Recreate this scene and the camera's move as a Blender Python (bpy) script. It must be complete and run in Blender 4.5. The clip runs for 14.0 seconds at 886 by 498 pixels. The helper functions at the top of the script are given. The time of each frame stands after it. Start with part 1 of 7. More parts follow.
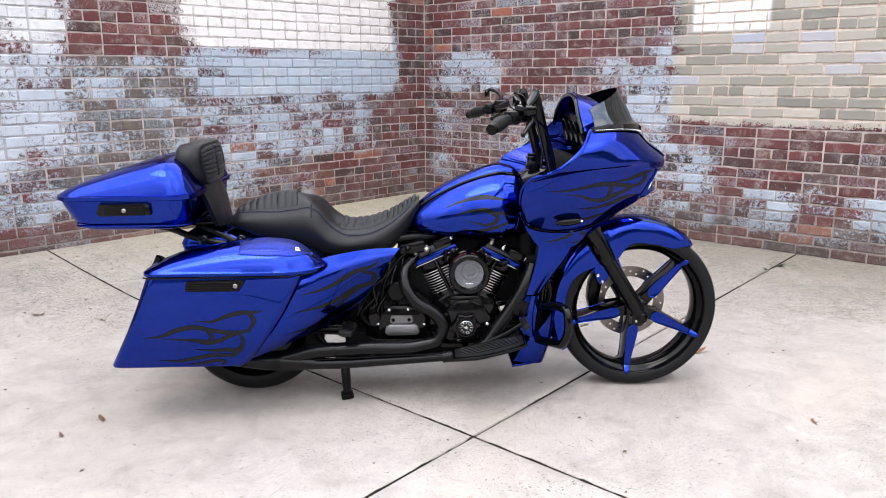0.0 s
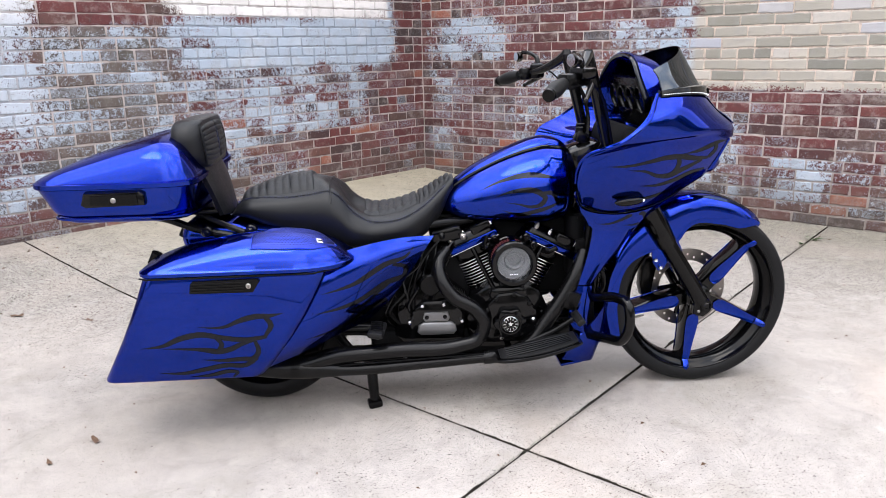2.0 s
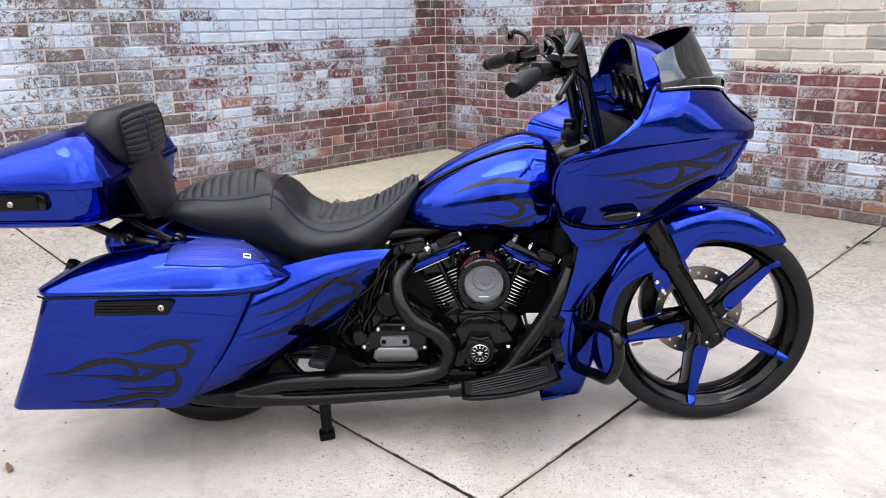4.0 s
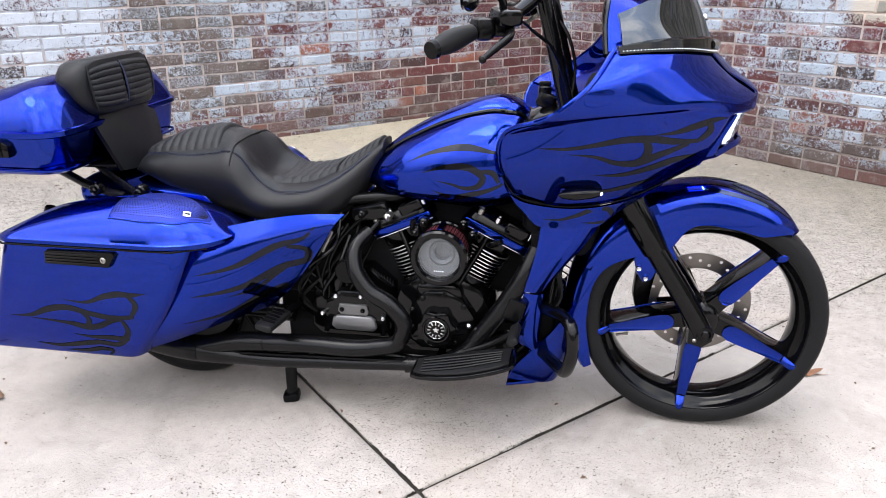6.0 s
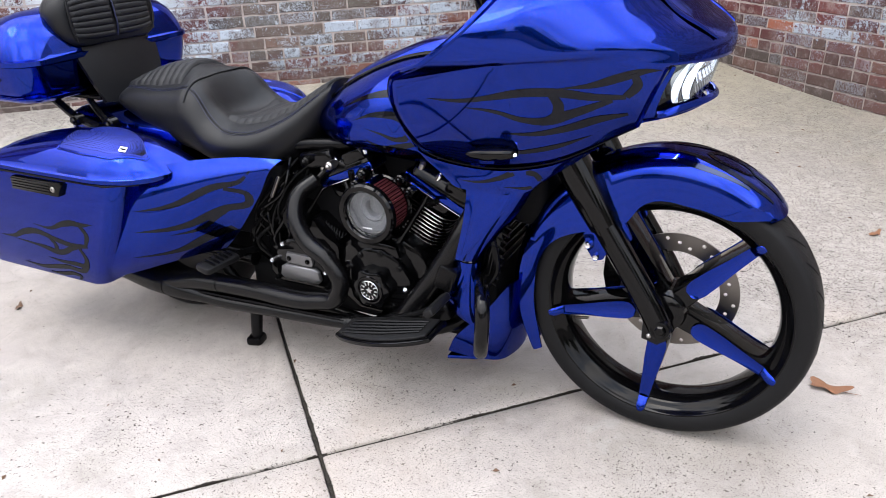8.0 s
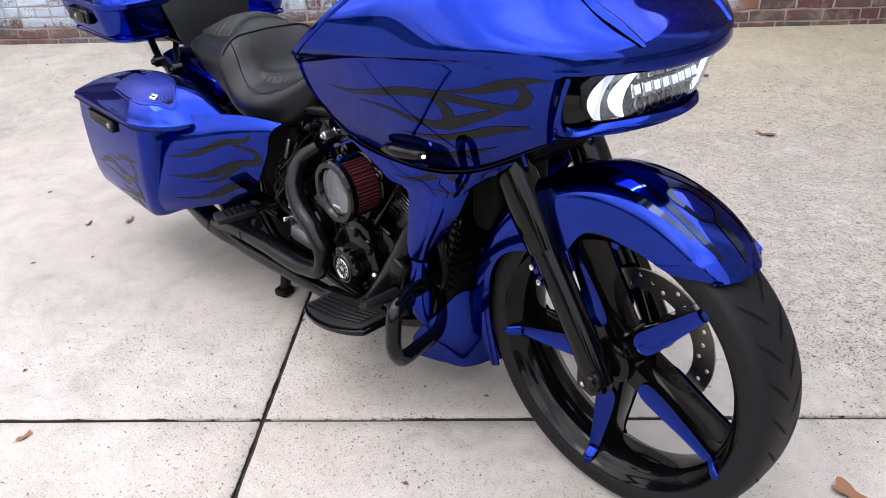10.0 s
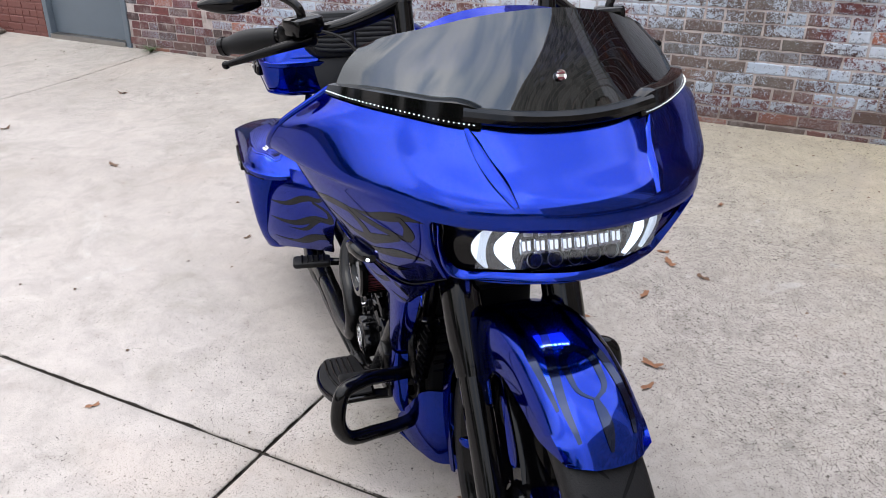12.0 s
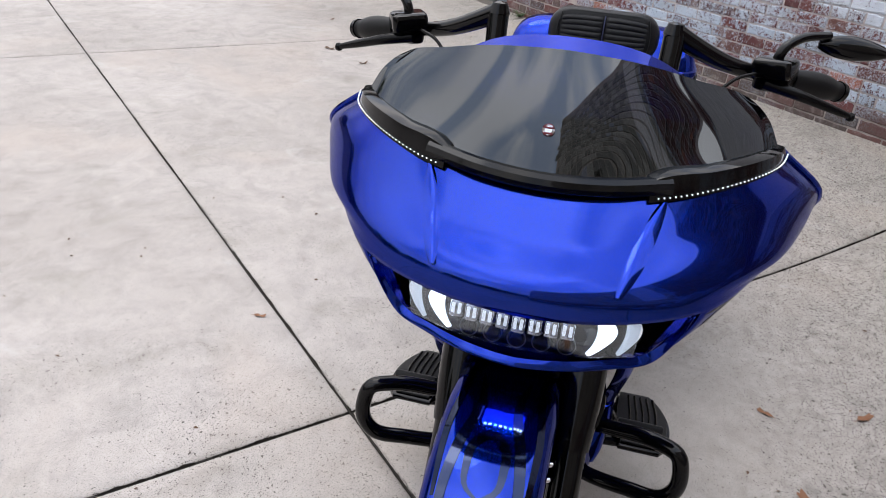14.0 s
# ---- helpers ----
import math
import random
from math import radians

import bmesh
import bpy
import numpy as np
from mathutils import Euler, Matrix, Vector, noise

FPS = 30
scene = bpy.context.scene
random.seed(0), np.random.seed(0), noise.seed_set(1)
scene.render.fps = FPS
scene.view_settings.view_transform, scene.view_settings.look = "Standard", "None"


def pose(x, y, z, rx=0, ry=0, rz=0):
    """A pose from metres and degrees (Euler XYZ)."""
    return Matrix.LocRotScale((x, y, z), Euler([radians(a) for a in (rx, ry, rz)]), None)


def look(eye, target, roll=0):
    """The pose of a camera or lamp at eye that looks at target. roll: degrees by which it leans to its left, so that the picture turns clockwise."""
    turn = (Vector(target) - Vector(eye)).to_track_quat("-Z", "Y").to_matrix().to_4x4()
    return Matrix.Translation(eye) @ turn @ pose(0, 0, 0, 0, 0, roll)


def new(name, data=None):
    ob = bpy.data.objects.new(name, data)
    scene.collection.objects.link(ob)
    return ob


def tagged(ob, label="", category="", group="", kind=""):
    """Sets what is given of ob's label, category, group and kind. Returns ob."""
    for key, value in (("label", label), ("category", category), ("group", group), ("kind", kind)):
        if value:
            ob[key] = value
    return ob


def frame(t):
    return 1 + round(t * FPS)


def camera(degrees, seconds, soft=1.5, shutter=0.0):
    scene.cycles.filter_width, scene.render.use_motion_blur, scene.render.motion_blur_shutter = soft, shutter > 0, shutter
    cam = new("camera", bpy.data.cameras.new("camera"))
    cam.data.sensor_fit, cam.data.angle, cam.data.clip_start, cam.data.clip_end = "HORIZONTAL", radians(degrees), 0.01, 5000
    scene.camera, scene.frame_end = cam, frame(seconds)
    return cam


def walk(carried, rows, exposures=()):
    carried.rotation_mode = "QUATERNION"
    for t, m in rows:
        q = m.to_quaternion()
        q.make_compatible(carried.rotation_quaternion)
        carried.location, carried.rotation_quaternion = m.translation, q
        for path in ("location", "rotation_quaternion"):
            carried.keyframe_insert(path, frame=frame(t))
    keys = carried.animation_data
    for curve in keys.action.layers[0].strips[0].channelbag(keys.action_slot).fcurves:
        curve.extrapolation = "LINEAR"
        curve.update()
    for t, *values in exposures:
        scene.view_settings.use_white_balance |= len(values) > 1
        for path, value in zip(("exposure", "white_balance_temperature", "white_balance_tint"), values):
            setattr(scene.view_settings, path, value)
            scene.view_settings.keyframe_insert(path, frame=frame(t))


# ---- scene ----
import functools
cam = camera(61.6, 14.0, 0.5)
PATH = [
    (0, (0.038, -3.13, 1.342), (0.035, -1.183, 0.887), -0.2),
    (0.5, (-0.013, -3.008, 1.326), (-0.004, -1.064, 0.855), -0.7),
    (1, (-0.145, -2.896, 1.331), (-0.124, -0.956, 0.845), -1.2),
    (1.5, (-0.203, -2.812, 1.314), (-0.168, -0.877, 0.809), -1.3),
    (2, (-0.168, -2.74, 1.299), (-0.124, -0.81, 0.777), -1.2),
    (4.5, (0.249, -2.282, 1.325), (0.085, -0.385, 0.712), -0.6),
    (5, (0.408, -2.26, 1.326), (0.151, -0.383, 0.685), -0.3),
    (5.5, (0.523, -2.187, 1.315), (0.167, -0.339, 0.637), -0.5),
    (6, (0.62, -2.108, 1.329), (0.17, -0.295, 0.614), -0.9),
    (6.5, (0.811, -2.043, 1.294), (0.252, -0.271, 0.556), -1.3),
    (7, (0.991, -1.977, 1.295), (0.323, -0.257, 0.522), -1.8),
    (7.5, (1.101, -1.833, 1.276), (0.312, -0.184, 0.464), -2.1),
    (8, (1.202, -1.682, 1.279), (0.297, -0.109, 0.439), -2.2),
    (10.5, (1.809, -0.901, 1.328), (0.321, 0.034, 0.373), -2.4),
    (11, (1.929, -0.745, 1.364), (0.356, 0.057, 0.424), -1.6),
    (11.5, (1.933, -0.628, 1.389), (0.268, 0.023, 0.493), -0.8),
    (12, (1.932, -0.488, 1.439), (0.182, 0.0, 0.602), 0.5),
    (12.5, (1.974, -0.327, 1.467), (0.143, -0.056, 0.711), 1.9),
    (13, (1.992, -0.148, 1.481), (0.141, -0.187, 0.725), 2.9),
    (13.5, (1.909, -0.006, 1.493), (0.112, -0.273, 0.655), 3.6),
    (14, (1.799, 0.143, 1.512), (0.084, -0.299, 0.582), 4.9),
]
walk(cam, [(t, look(eye, target, roll)) for t, eye, target, roll in PATH], [(0.0, 0.94), (2.2, 0.98), (5.0, 1.14), (8.0, 1.02), (10.5, 0.85), (12.5, 0.56), (14.0, 0.34)])

# ---- world and sun ----
SUN_ELEV, SUN_ROT = radians(58), radians(200)
world = bpy.data.worlds.new("overcast_sky")
scene.world = world
world.use_nodes = True
wn, wl = world.node_tree.nodes, world.node_tree.links
wn.clear()
sky = wn.new("ShaderNodeTexSky")
sky.sky_type, sky.sun_disc = "NISHITA", False
sky.sun_elevation, sky.sun_rotation = SUN_ELEV, SUN_ROT
sky.dust_density, sky.ozone_density = 3.0, 1.0
wco = wn.new("ShaderNodeTexCoord")
wcl = wn.new("ShaderNodeTexNoise")
wcl.inputs["Scale"].default_value, wcl.inputs["Detail"].default_value = 2.6, 7.0
wcl.inputs["Distortion"].default_value = 0.5
wra = wn.new("ShaderNodeValToRGB")
wra.color_ramp.elements[0].position, wra.color_ramp.elements[1].position = 0.41, 0.58
wra.color_ramp.elements[0].color, wra.color_ramp.elements[1].color = (8.2, 9.3, 11.6, 1), (18.2, 17.6, 17.5, 1)
wmx = wn.new("ShaderNodeMix")
wmx.data_type = "RGBA"
wmx.inputs[0].default_value = 0.85
wbg = wn.new("ShaderNodeBackground")
wbg.inputs["Strength"].default_value = 0.1
wou = wn.new("ShaderNodeOutputWorld")
wl.new(wco.outputs["Generated"], wcl.inputs["Vector"])
wl.new(wcl.outputs["Fac"], wra.inputs["Fac"])
wl.new(sky.outputs["Color"], wmx.inputs[6])
wl.new(wra.outputs["Color"], wmx.inputs[7])
# an overcast sky is about three times as bright overhead as at its rim
wsp = wn.new("ShaderNodeSeparateXYZ")
wup = wn.new("ShaderNodeMapRange")
wup.inputs[1].default_value, wup.inputs[2].default_value, wup.inputs[3].default_value, wup.inputs[4].default_value = 0.0, 1.0, 0.42, 2.09
wsc = wn.new("ShaderNodeVectorMath")
wsc.operation = "SCALE"
wl.new(wco.outputs["Generated"], wsp.inputs[0])
wl.new(wsp.outputs["Z"], wup.inputs[0])
wl.new(wmx.outputs[2], wsc.inputs[0])
wl.new(wup.outputs[0], wsc.inputs["Scale"])
wl.new(wsc.outputs[0], wbg.inputs["Color"])
wl.new(wbg.outputs["Background"], wou.inputs["Surface"])

sun = new("sun", bpy.data.lights.new("sun", "SUN"))
sun.data.energy, sun.data.angle, sun.data.color = 0.55, radians(28), (1.0, 0.96, 0.9)
sun.matrix_world = look((-3, -5, 14), (0, 0, 0))


# ---- material helpers ----
class Nodes:
    """A short way to write node trees."""

    def __init__(self, name):
        self.mat = bpy.data.materials.new(name)
        self.mat.use_nodes = True
        self.tree = self.mat.node_tree
        self.bsdf = self.tree.nodes["Principled BSDF"]

    def node(self, kind, **inputs):
        n = self.tree.nodes.new(kind)
        for key, value in inputs.items():
            self.put(n.inputs[key.replace("_", " ")], value)
        return n

    def put(self, socket, value):
        if isinstance(value, bpy.types.NodeSocket):
            self.tree.links.new(value, socket)
        else:
            socket.default_value = value

    def math(self, op, a, b=0.0, c=0.0, clamp=False):
        n = self.tree.nodes.new("ShaderNodeMath")
        n.operation, n.use_clamp = op, clamp
        for i, v in enumerate((a, b, c)):
            self.put(n.inputs[i], v)
        return n.outputs[0]

    def noise(self, vector, scale, detail=4.0, rough=0.55, distort=0.0):
        n = self.node("ShaderNodeTexNoise", Scale=scale, Detail=detail, Roughness=rough, Distortion=distort)
        if vector is not None:
            self.put(n.inputs["Vector"], vector)
        return n.outputs["Fac"]

    def voronoi(self, vector, scale, feature="F1", out="Distance"):
        n = self.tree.nodes.new("ShaderNodeTexVoronoi")
        n.feature = feature
        self.put(n.inputs["Scale"], scale)
        self.put(n.inputs["Vector"], vector)
        return n.outputs[out]

    def ramp(self, fac, *stops):
        n = self.tree.nodes.new("ShaderNodeValToRGB")
        while len(n.color_ramp.elements) < len(stops):
            n.color_ramp.elements.new(0.5)
        for e, (p, c) in zip(n.color_ramp.elements, stops):
            e.position = p
            e.color = (*c, 1) if isinstance(c, tuple) else (c, c, c, 1)
        self.put(n.inputs["Fac"], fac)
        return n.outputs["Color"]

    def step(self, value, lo, hi):
        n = self.tree.nodes.new("ShaderNodeMapRange")
        n.interpolation_type = "SMOOTHSTEP"
        for i, v in ((0, value), (1, lo), (2, hi), (3, 0.0), (4, 1.0)):
            self.put(n.inputs[i], v)
        return n.outputs[0]

    def mix(self, fac, a, b, blend="MIX"):
        n = self.tree.nodes.new("ShaderNodeMix")
        n.data_type, n.blend_type = "RGBA", blend
        for i, v in ((0, fac), (6, a), (7, b)):
            if isinstance(v, tuple) and len(v) == 3:
                v = (*v, 1)
            self.put(n.inputs[i], v)
        return n.outputs[2]

    def bump(self, height, strength=0.3, distance=0.01, normal=None):
        n = self.node("ShaderNodeBump", Strength=strength, Distance=distance)
        self.put(n.inputs["Height"], height)
        if normal is not None:
            self.put(n.inputs["Normal"], normal)
        return n.outputs["Normal"]

    def object_co(self):
        return self.node("ShaderNodeTexCoord").outputs["Object"]

    def position(self):
        return self.node("ShaderNodeNewGeometry").outputs["Position"]

    def set(self, **inputs):
        for key, value in inputs.items():
            if isinstance(value, tuple) and len(value) == 3:
                value = (*value, 1)
            self.put(self.bsdf.inputs[key.replace("_", " ")], value)
        return self.mat


def plain(name, color, rough=0.5, metal=0.0, coat=0.0, grain=0.0, scale=200.0, spread=0.15, spec=0.5):
    """A surface with a little variation of tone and gloss at two scales, and fine relief."""
    n = Nodes(name)
    co = n.object_co()
    big, small = n.noise(co, 7.0, 3.0), n.noise(co, scale, 3.0)
    tone = n.math("ADD", n.math("MULTIPLY", big, 0.6), n.math("MULTIPLY", small, 0.4))
    dark = tuple(c * (1 - spread) for c in color)
    light = tuple(min(1.0, c * (1 + spread)) for c in color)
    n.set(Base_Color=n.mix(tone, dark, light), Metallic=metal, Coat_Weight=coat, Coat_Roughness=0.04, Specular_IOR_Level=spec)
    n.set(Roughness=n.math("MULTIPLY_ADD", big, 0.12, max(0.02, rough - 0.06)))
    if grain:
        n.set(Normal=n.bump(small, grain, 0.002))
    return n.mat


def candy(name, deep, light, rough=0.15):
    """Candy lacquer: a coloured metallic base with fine flake under a clear gloss coat."""
    n = Nodes(name)
    co = n.object_co()
    flake = n.voronoi(co, 900.0, out="Color")
    cloudy = n.noise(co, 3.0, 2.0)
    tone = n.mix(n.math("MULTIPLY_ADD", cloudy, 0.5, 0.2), deep, light)
    base = n.mix(0.12, tone, flake, "MULTIPLY")
    n.set(Base_Color=base, Metallic=1.0, Roughness=rough)
    n.set(Normal=n.bump(n.noise(co, 1400.0, 1.0), 0.06, 0.0006))
    n.set(Coat_Weight=1.0, Coat_Roughness=0.006, Coat_IOR=1.25, Specular_Tint=(light[0] * 2, light[1] * 3, light[2] * 2.0))
    # half of the base mirrors sharply through the tinted lacquer
    mirror = n.node("ShaderNodeBsdfGlossy", Roughness=0.03)
    n.tree.links.new(n.mix(0.45, tone, (2 * light[0], 2.6 * light[1], 2 * light[2])), mirror.inputs["Color"])
    both = n.tree.nodes.new("ShaderNodeMixShader")
    both.inputs[0].default_value = 0.5
    n.tree.links.new(n.bsdf.outputs[0], both.inputs[1])
    n.tree.links.new(mirror.outputs[0], both.inputs[2])
    n.tree.links.new(both.outputs[0], n.tree.nodes["Material Output"].inputs["Surface"])
    return n.mat


BLUE = candy("candy_blue_paint", (0.0004, 0.0062, 0.120), (0.0009, 0.0205, 0.290), 0.24)
GHOST = candy("ghost_flame_paint", (0.0110, 0.0106, 0.017), (0.019, 0.0182, 0.028), 0.16)
# lighter copy of GHOST: the sky's sheen on the fender crown, put into the colour
GHOSTSKY = candy("sky_lit_ghost_flame_paint", (0.013, 0.016, 0.042), (0.022, 0.028, 0.070), 0.18)
GLOSS = plain("gloss_black", (0.0015, 0.0015, 0.0018), 0.07, spec=0.24)
RIMBLACK = plain("rim_black", (0.0018, 0.0018, 0.0021), 0.05, spec=0.17)
SATIN = plain("satin_black", (0.0024, 0.0024, 0.0027), 0.25, grain=0.05, spec=0.14)
MATTE = plain("ceramic_black", (0.0024, 0.0024, 0.0028), 0.25, grain=0.10, scale=500.0, spec=0.22)
RUBBER = plain("tyre_rubber", (0.0070, 0.0070, 0.0076), 0.50, grain=0.35, scale=320.0, spec=0.14)
GRIP = plain("grip_rubber", (0.0055, 0.0055, 0.006), 0.52, grain=0.1, spec=0.2)
VINYL = plain("black_seat_vinyl", (0.0060, 0.0063, 0.0074), 0.38, grain=0.3, scale=420.0, spec=0.21)
PERF = plain("pleated_vinyl", (0.009, 0.0094, 0.0108), 0.50, grain=0.35, scale=600.0, spec=0.24)
THREAD = plain("blue_thread", (0.007, 0.011, 0.045), 0.6)
STEEL = plain("brushed_steel", (0.33, 0.315, 0.30), 0.32, metal=1.0, grain=0.06, scale=320.0)
CHROME = plain("chrome", (0.72, 0.72, 0.74), 0.08, metal=1.0)
FIN = plain("machined_fin_edge", (0.62, 0.62, 0.63), 0.28, metal=1.0)
REDFILTER = plain("red_cotton_filter", (0.11, 0.012, 0.02), 0.8, grain=0.3)
MESHBLUE = plain("blue_speaker_mesh", (0.010, 0.024, 0.26), 0.36, metal=0.6)
CUP = plain("grey_cup", (0.10, 0.10, 0.103), 0.5)
DULLBAR = plain("dull_cast_metal", (0.15, 0.15, 0.155), 0.38, metal=0.7, grain=0.1)
# near-black: deep shade put into fillers, grooves and holes; also dark seams and trim
DARKIN = plain("dark_interior", (0.003, 0.003, 0.0035), 0.7, spec=0.1)
WHITELENS = plain("clear_white_lens", (0.75, 0.78, 0.8), 0.15)


def glow(name, color, strength):
    n = Nodes(name)
    co = n.object_co()
    tone = n.mix(n.noise(co, 60.0), tuple(c * 0.9 for c in color), color)
    n.set(Base_Color=(0.8, 0.8, 0.8), Emission_Color=tone, Emission_Strength=strength, Roughness=0.3)
    return n.mat


LED = glow("white_led", (0.85, 0.93, 1.0), 2.4)
LEDSOFT = glow("soft_led_tube", (0.72, 0.86, 1.0), 0.42)
LEDCELL = glow("led_cell_light", (0.85, 0.92, 1.0), 0.75)
ACCENT = glow("accent_diode", (0.82, 0.9, 1.0), 45.0)
# added glow for the nose's underside, which the diodes would light
UNDERGLOW = glow("underside_glow", (0.03, 0.08, 1.0), 3.6)
LEDDOT = glow("led_dot", (0.8, 0.9, 1.0), 0.7)


def glass(name, tint, rough=0.02, least=0.10, most=0.85):
    """A thin tinted pane: what lies behind shows through its tint, under a glossy face."""
    n = Nodes(name)
    tree = n.tree
    trans = n.node("ShaderNodeBsdfTransparent", Color=(*tint, 1))
    gloss = n.node("ShaderNodeBsdfGlossy", Color=(0.86, 0.93, 1.0, 1), Roughness=rough)
    facing = n.tree.nodes.new("ShaderNodeLayerWeight").outputs["Facing"]
    fres = n.math("MULTIPLY_ADD", n.math("POWER", facing, 5.0), most, least)
    mix = n.tree.nodes.new("ShaderNodeMixShader")
    tree.links.new(fres, mix.inputs[0])
    tree.links.new(trans.outputs[0], mix.inputs[1])
    tree.links.new(gloss.outputs[0], mix.inputs[2])
    tree.links.new(mix.outputs[0], tree.nodes["Material Output"].inputs["Surface"])
    return n.mat


SMOKE = glass("smoked_screen", (0.055, 0.061, 0.105), 0.008, 0.078, 0.42)
CLEAR = glass("clear_lens", (0.86, 0.88, 0.92))

# ---- plan of the yard ----
CORNER = Vector((-0.16, 4.835, 0))
DL, DR = Vector((-0.6966, -0.7175, 0)), Vector((0.7657, -0.6432, 0))
NL, NR = Vector((0.7175, -0.6966, 0)), Vector((-0.6432, -0.7657, 0))
COURSE, BRICK = 0.0785, 0.243


def ground_z(x, y):
    """The slab lies flat in the yard and rises a little to the long wall."""
    d = (Vector((x, y, 0)) - CORNER).dot(NL)
    r = max(0.0, 1 - max(d, 0.0) / 2.0)
    return 0.125 * r * r * (1.5 - 0.5 * r)


def concrete():
    n = Nodes("pale_concrete")
    p = n.position()
    broad, mid = n.noise(p, 0.55, 5.0, 0.6), n.noise(p, 3.2, 6.0, 0.6, 0.4)
    fine, sand = n.noise(p, 38.0, 4.0), n.noise(p, 240.0, 3.0)
    base = n.ramp(broad, (0.3, (0.365, 0.325, 0.295)), (0.5, (0.440, 0.399, 0.368)), (0.72, (0.495, 0.452, 0.422)))
    base = n.mix(n.step(mid, 0.5, 0.75), base, (0.36, 0.33, 0.295))
    base = n.mix(n.math("MULTIPLY", n.step(fine, 0.45, 0.8), 0.35), base, (0.28, 0.255, 0.235))
    base = n.mix(n.math("MULTIPLY", n.step(sand, 0.46, 0.66), 0.55), base, (0.23, 0.21, 0.195))
    base = n.mix(n.math("MULTIPLY", n.step(n.noise(p, 380.0, 2.0), 0.55, 0.68), 0.6), base, (0.16, 0.145, 0.13))
    # moss and dust near the wall's foot
    dist = n.node("ShaderNodeVectorMath")
    dist.operation = "DOT_PRODUCT"
    sub = n.node("ShaderNodeVectorMath")
    sub.operation = "SUBTRACT"
    n.put(sub.inputs[0], p)
    sub.inputs[1].default_value = CORNER
    n.put(dist.inputs[0], sub.outputs[0])
    dist.inputs[1].default_value = NL
    near = n.math("SUBTRACT", 1.0, n.step(n.math("ADD", dist.outputs["Value"], n.math("MULTIPLY", mid, 1.6)), 0.6, 3.4))
    # damp green-grey algae along the shorter wall
    side = n.node("ShaderNodeVectorMath")
    side.operation = "DOT_PRODUCT"
    n.put(side.inputs[0], sub.outputs[0])
    side.inputs[1].default_value = NR
    damp = n.math("SUBTRACT", 1.0, n.step(n.math("ADD", side.outputs["Value"], n.math("MULTIPLY", mid, 2.2)), 0.9, 3.0))
    damp = n.math("MULTIPLY", damp, n.math("SUBTRACT", 1.0, n.math("MULTIPLY", near, 0.75)))
    corner = n.math("MULTIPLY", near, n.math("SUBTRACT", 1.0, n.step(side.outputs["Value"], 2.0, 4.4)))
    base = n.mix(n.math("MULTIPLY", near, 0.22), base, (0.31, 0.29, 0.22))
    base = n.mix(n.math("MULTIPLY", corner, 0.72), base, (0.49, 0.425, 0.28))
    algae = n.mix(n.noise(p, 14.0, 6.0, 0.7), (0.12, 0.11, 0.075), (0.38, 0.345, 0.25))
    base = n.mix(n.math("MULTIPLY", damp, 0.72), base, algae)
    # cement skin worn off in blotches, lighter and darker
    base = n.mix(1.0, base, n.ramp(n.noise(p, 6.5, 8.0, 0.72, 0.6), (0.32, 0.80), (0.50, 1.0), (0.66, 1.10)), "MULTIPLY")
    # pits and grit: open pores of uneven size, crowded in some fields of the slab and rare in others
    sep = n.node("ShaderNodeSeparateXYZ", Vector=p)
    worn = n.step(n.math("ADD", sep.outputs["Y"], n.math("MULTIPLY", n.noise(p, 0.9, 5.0, 0.65), 1.8)), 1.0, 2.0)
    field = n.math("MAXIMUM", n.math("MULTIPLY", n.step(n.noise(p, 0.75, 5.0, 0.65), 0.36, 0.62), 0.72), n.math("MULTIPLY", worn, n.math("SUBTRACT", 1.0, n.math("MULTIPLY", corner, 0.6))))
    base = n.mix(n.math("MULTIPLY", worn, n.math("MULTIPLY_ADD", n.noise(p, 5.0, 6.0, 0.7), 0.55, 0.0)), base, (0.235, 0.215, 0.195))
    grit = n.ramp(n.noise(p, 24.0, 8.0, 0.75), (0.30, 0.58), (0.50, 1.0), (0.70, 1.28))
    base = n.mix(n.math("MULTIPLY", worn, n.math("SUBTRACT", 0.85, n.math("MULTIPLY", corner, 0.6))), base, n.mix(1.0, base, grit, "MULTIPLY"))
    hole = n.math("MULTIPLY", 0.0, field)
    for scale, rare, crowd in ((210.0, 0.674, 0.588), (115.0, 0.684, 0.586), (60.0, 0.722, 0.612)):
        edge = n.math("ADD", rare, n.math("MULTIPLY", field, crowd - rare))
        pore = n.noise(p, scale, 2.5, 0.55)
        hole = n.math("MAXIMUM", hole, n.step(pore, edge, n.math("ADD", edge, 0.05)))
    base = n.mix(n.math("MULTIPLY", hole, 0.82), base, (0.034, 0.029, 0.025))
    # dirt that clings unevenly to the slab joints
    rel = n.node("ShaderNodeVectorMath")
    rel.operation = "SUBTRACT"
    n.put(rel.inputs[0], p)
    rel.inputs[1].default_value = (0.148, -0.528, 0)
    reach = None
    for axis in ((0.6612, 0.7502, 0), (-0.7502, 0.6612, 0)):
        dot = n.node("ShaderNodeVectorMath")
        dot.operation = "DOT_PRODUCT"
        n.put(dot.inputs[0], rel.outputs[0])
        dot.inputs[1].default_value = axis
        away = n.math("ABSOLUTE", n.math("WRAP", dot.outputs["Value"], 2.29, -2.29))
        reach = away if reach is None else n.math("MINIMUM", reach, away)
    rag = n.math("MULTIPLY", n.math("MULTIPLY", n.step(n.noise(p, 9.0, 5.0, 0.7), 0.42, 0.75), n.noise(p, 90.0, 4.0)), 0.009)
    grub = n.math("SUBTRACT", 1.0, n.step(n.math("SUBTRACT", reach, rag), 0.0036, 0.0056))
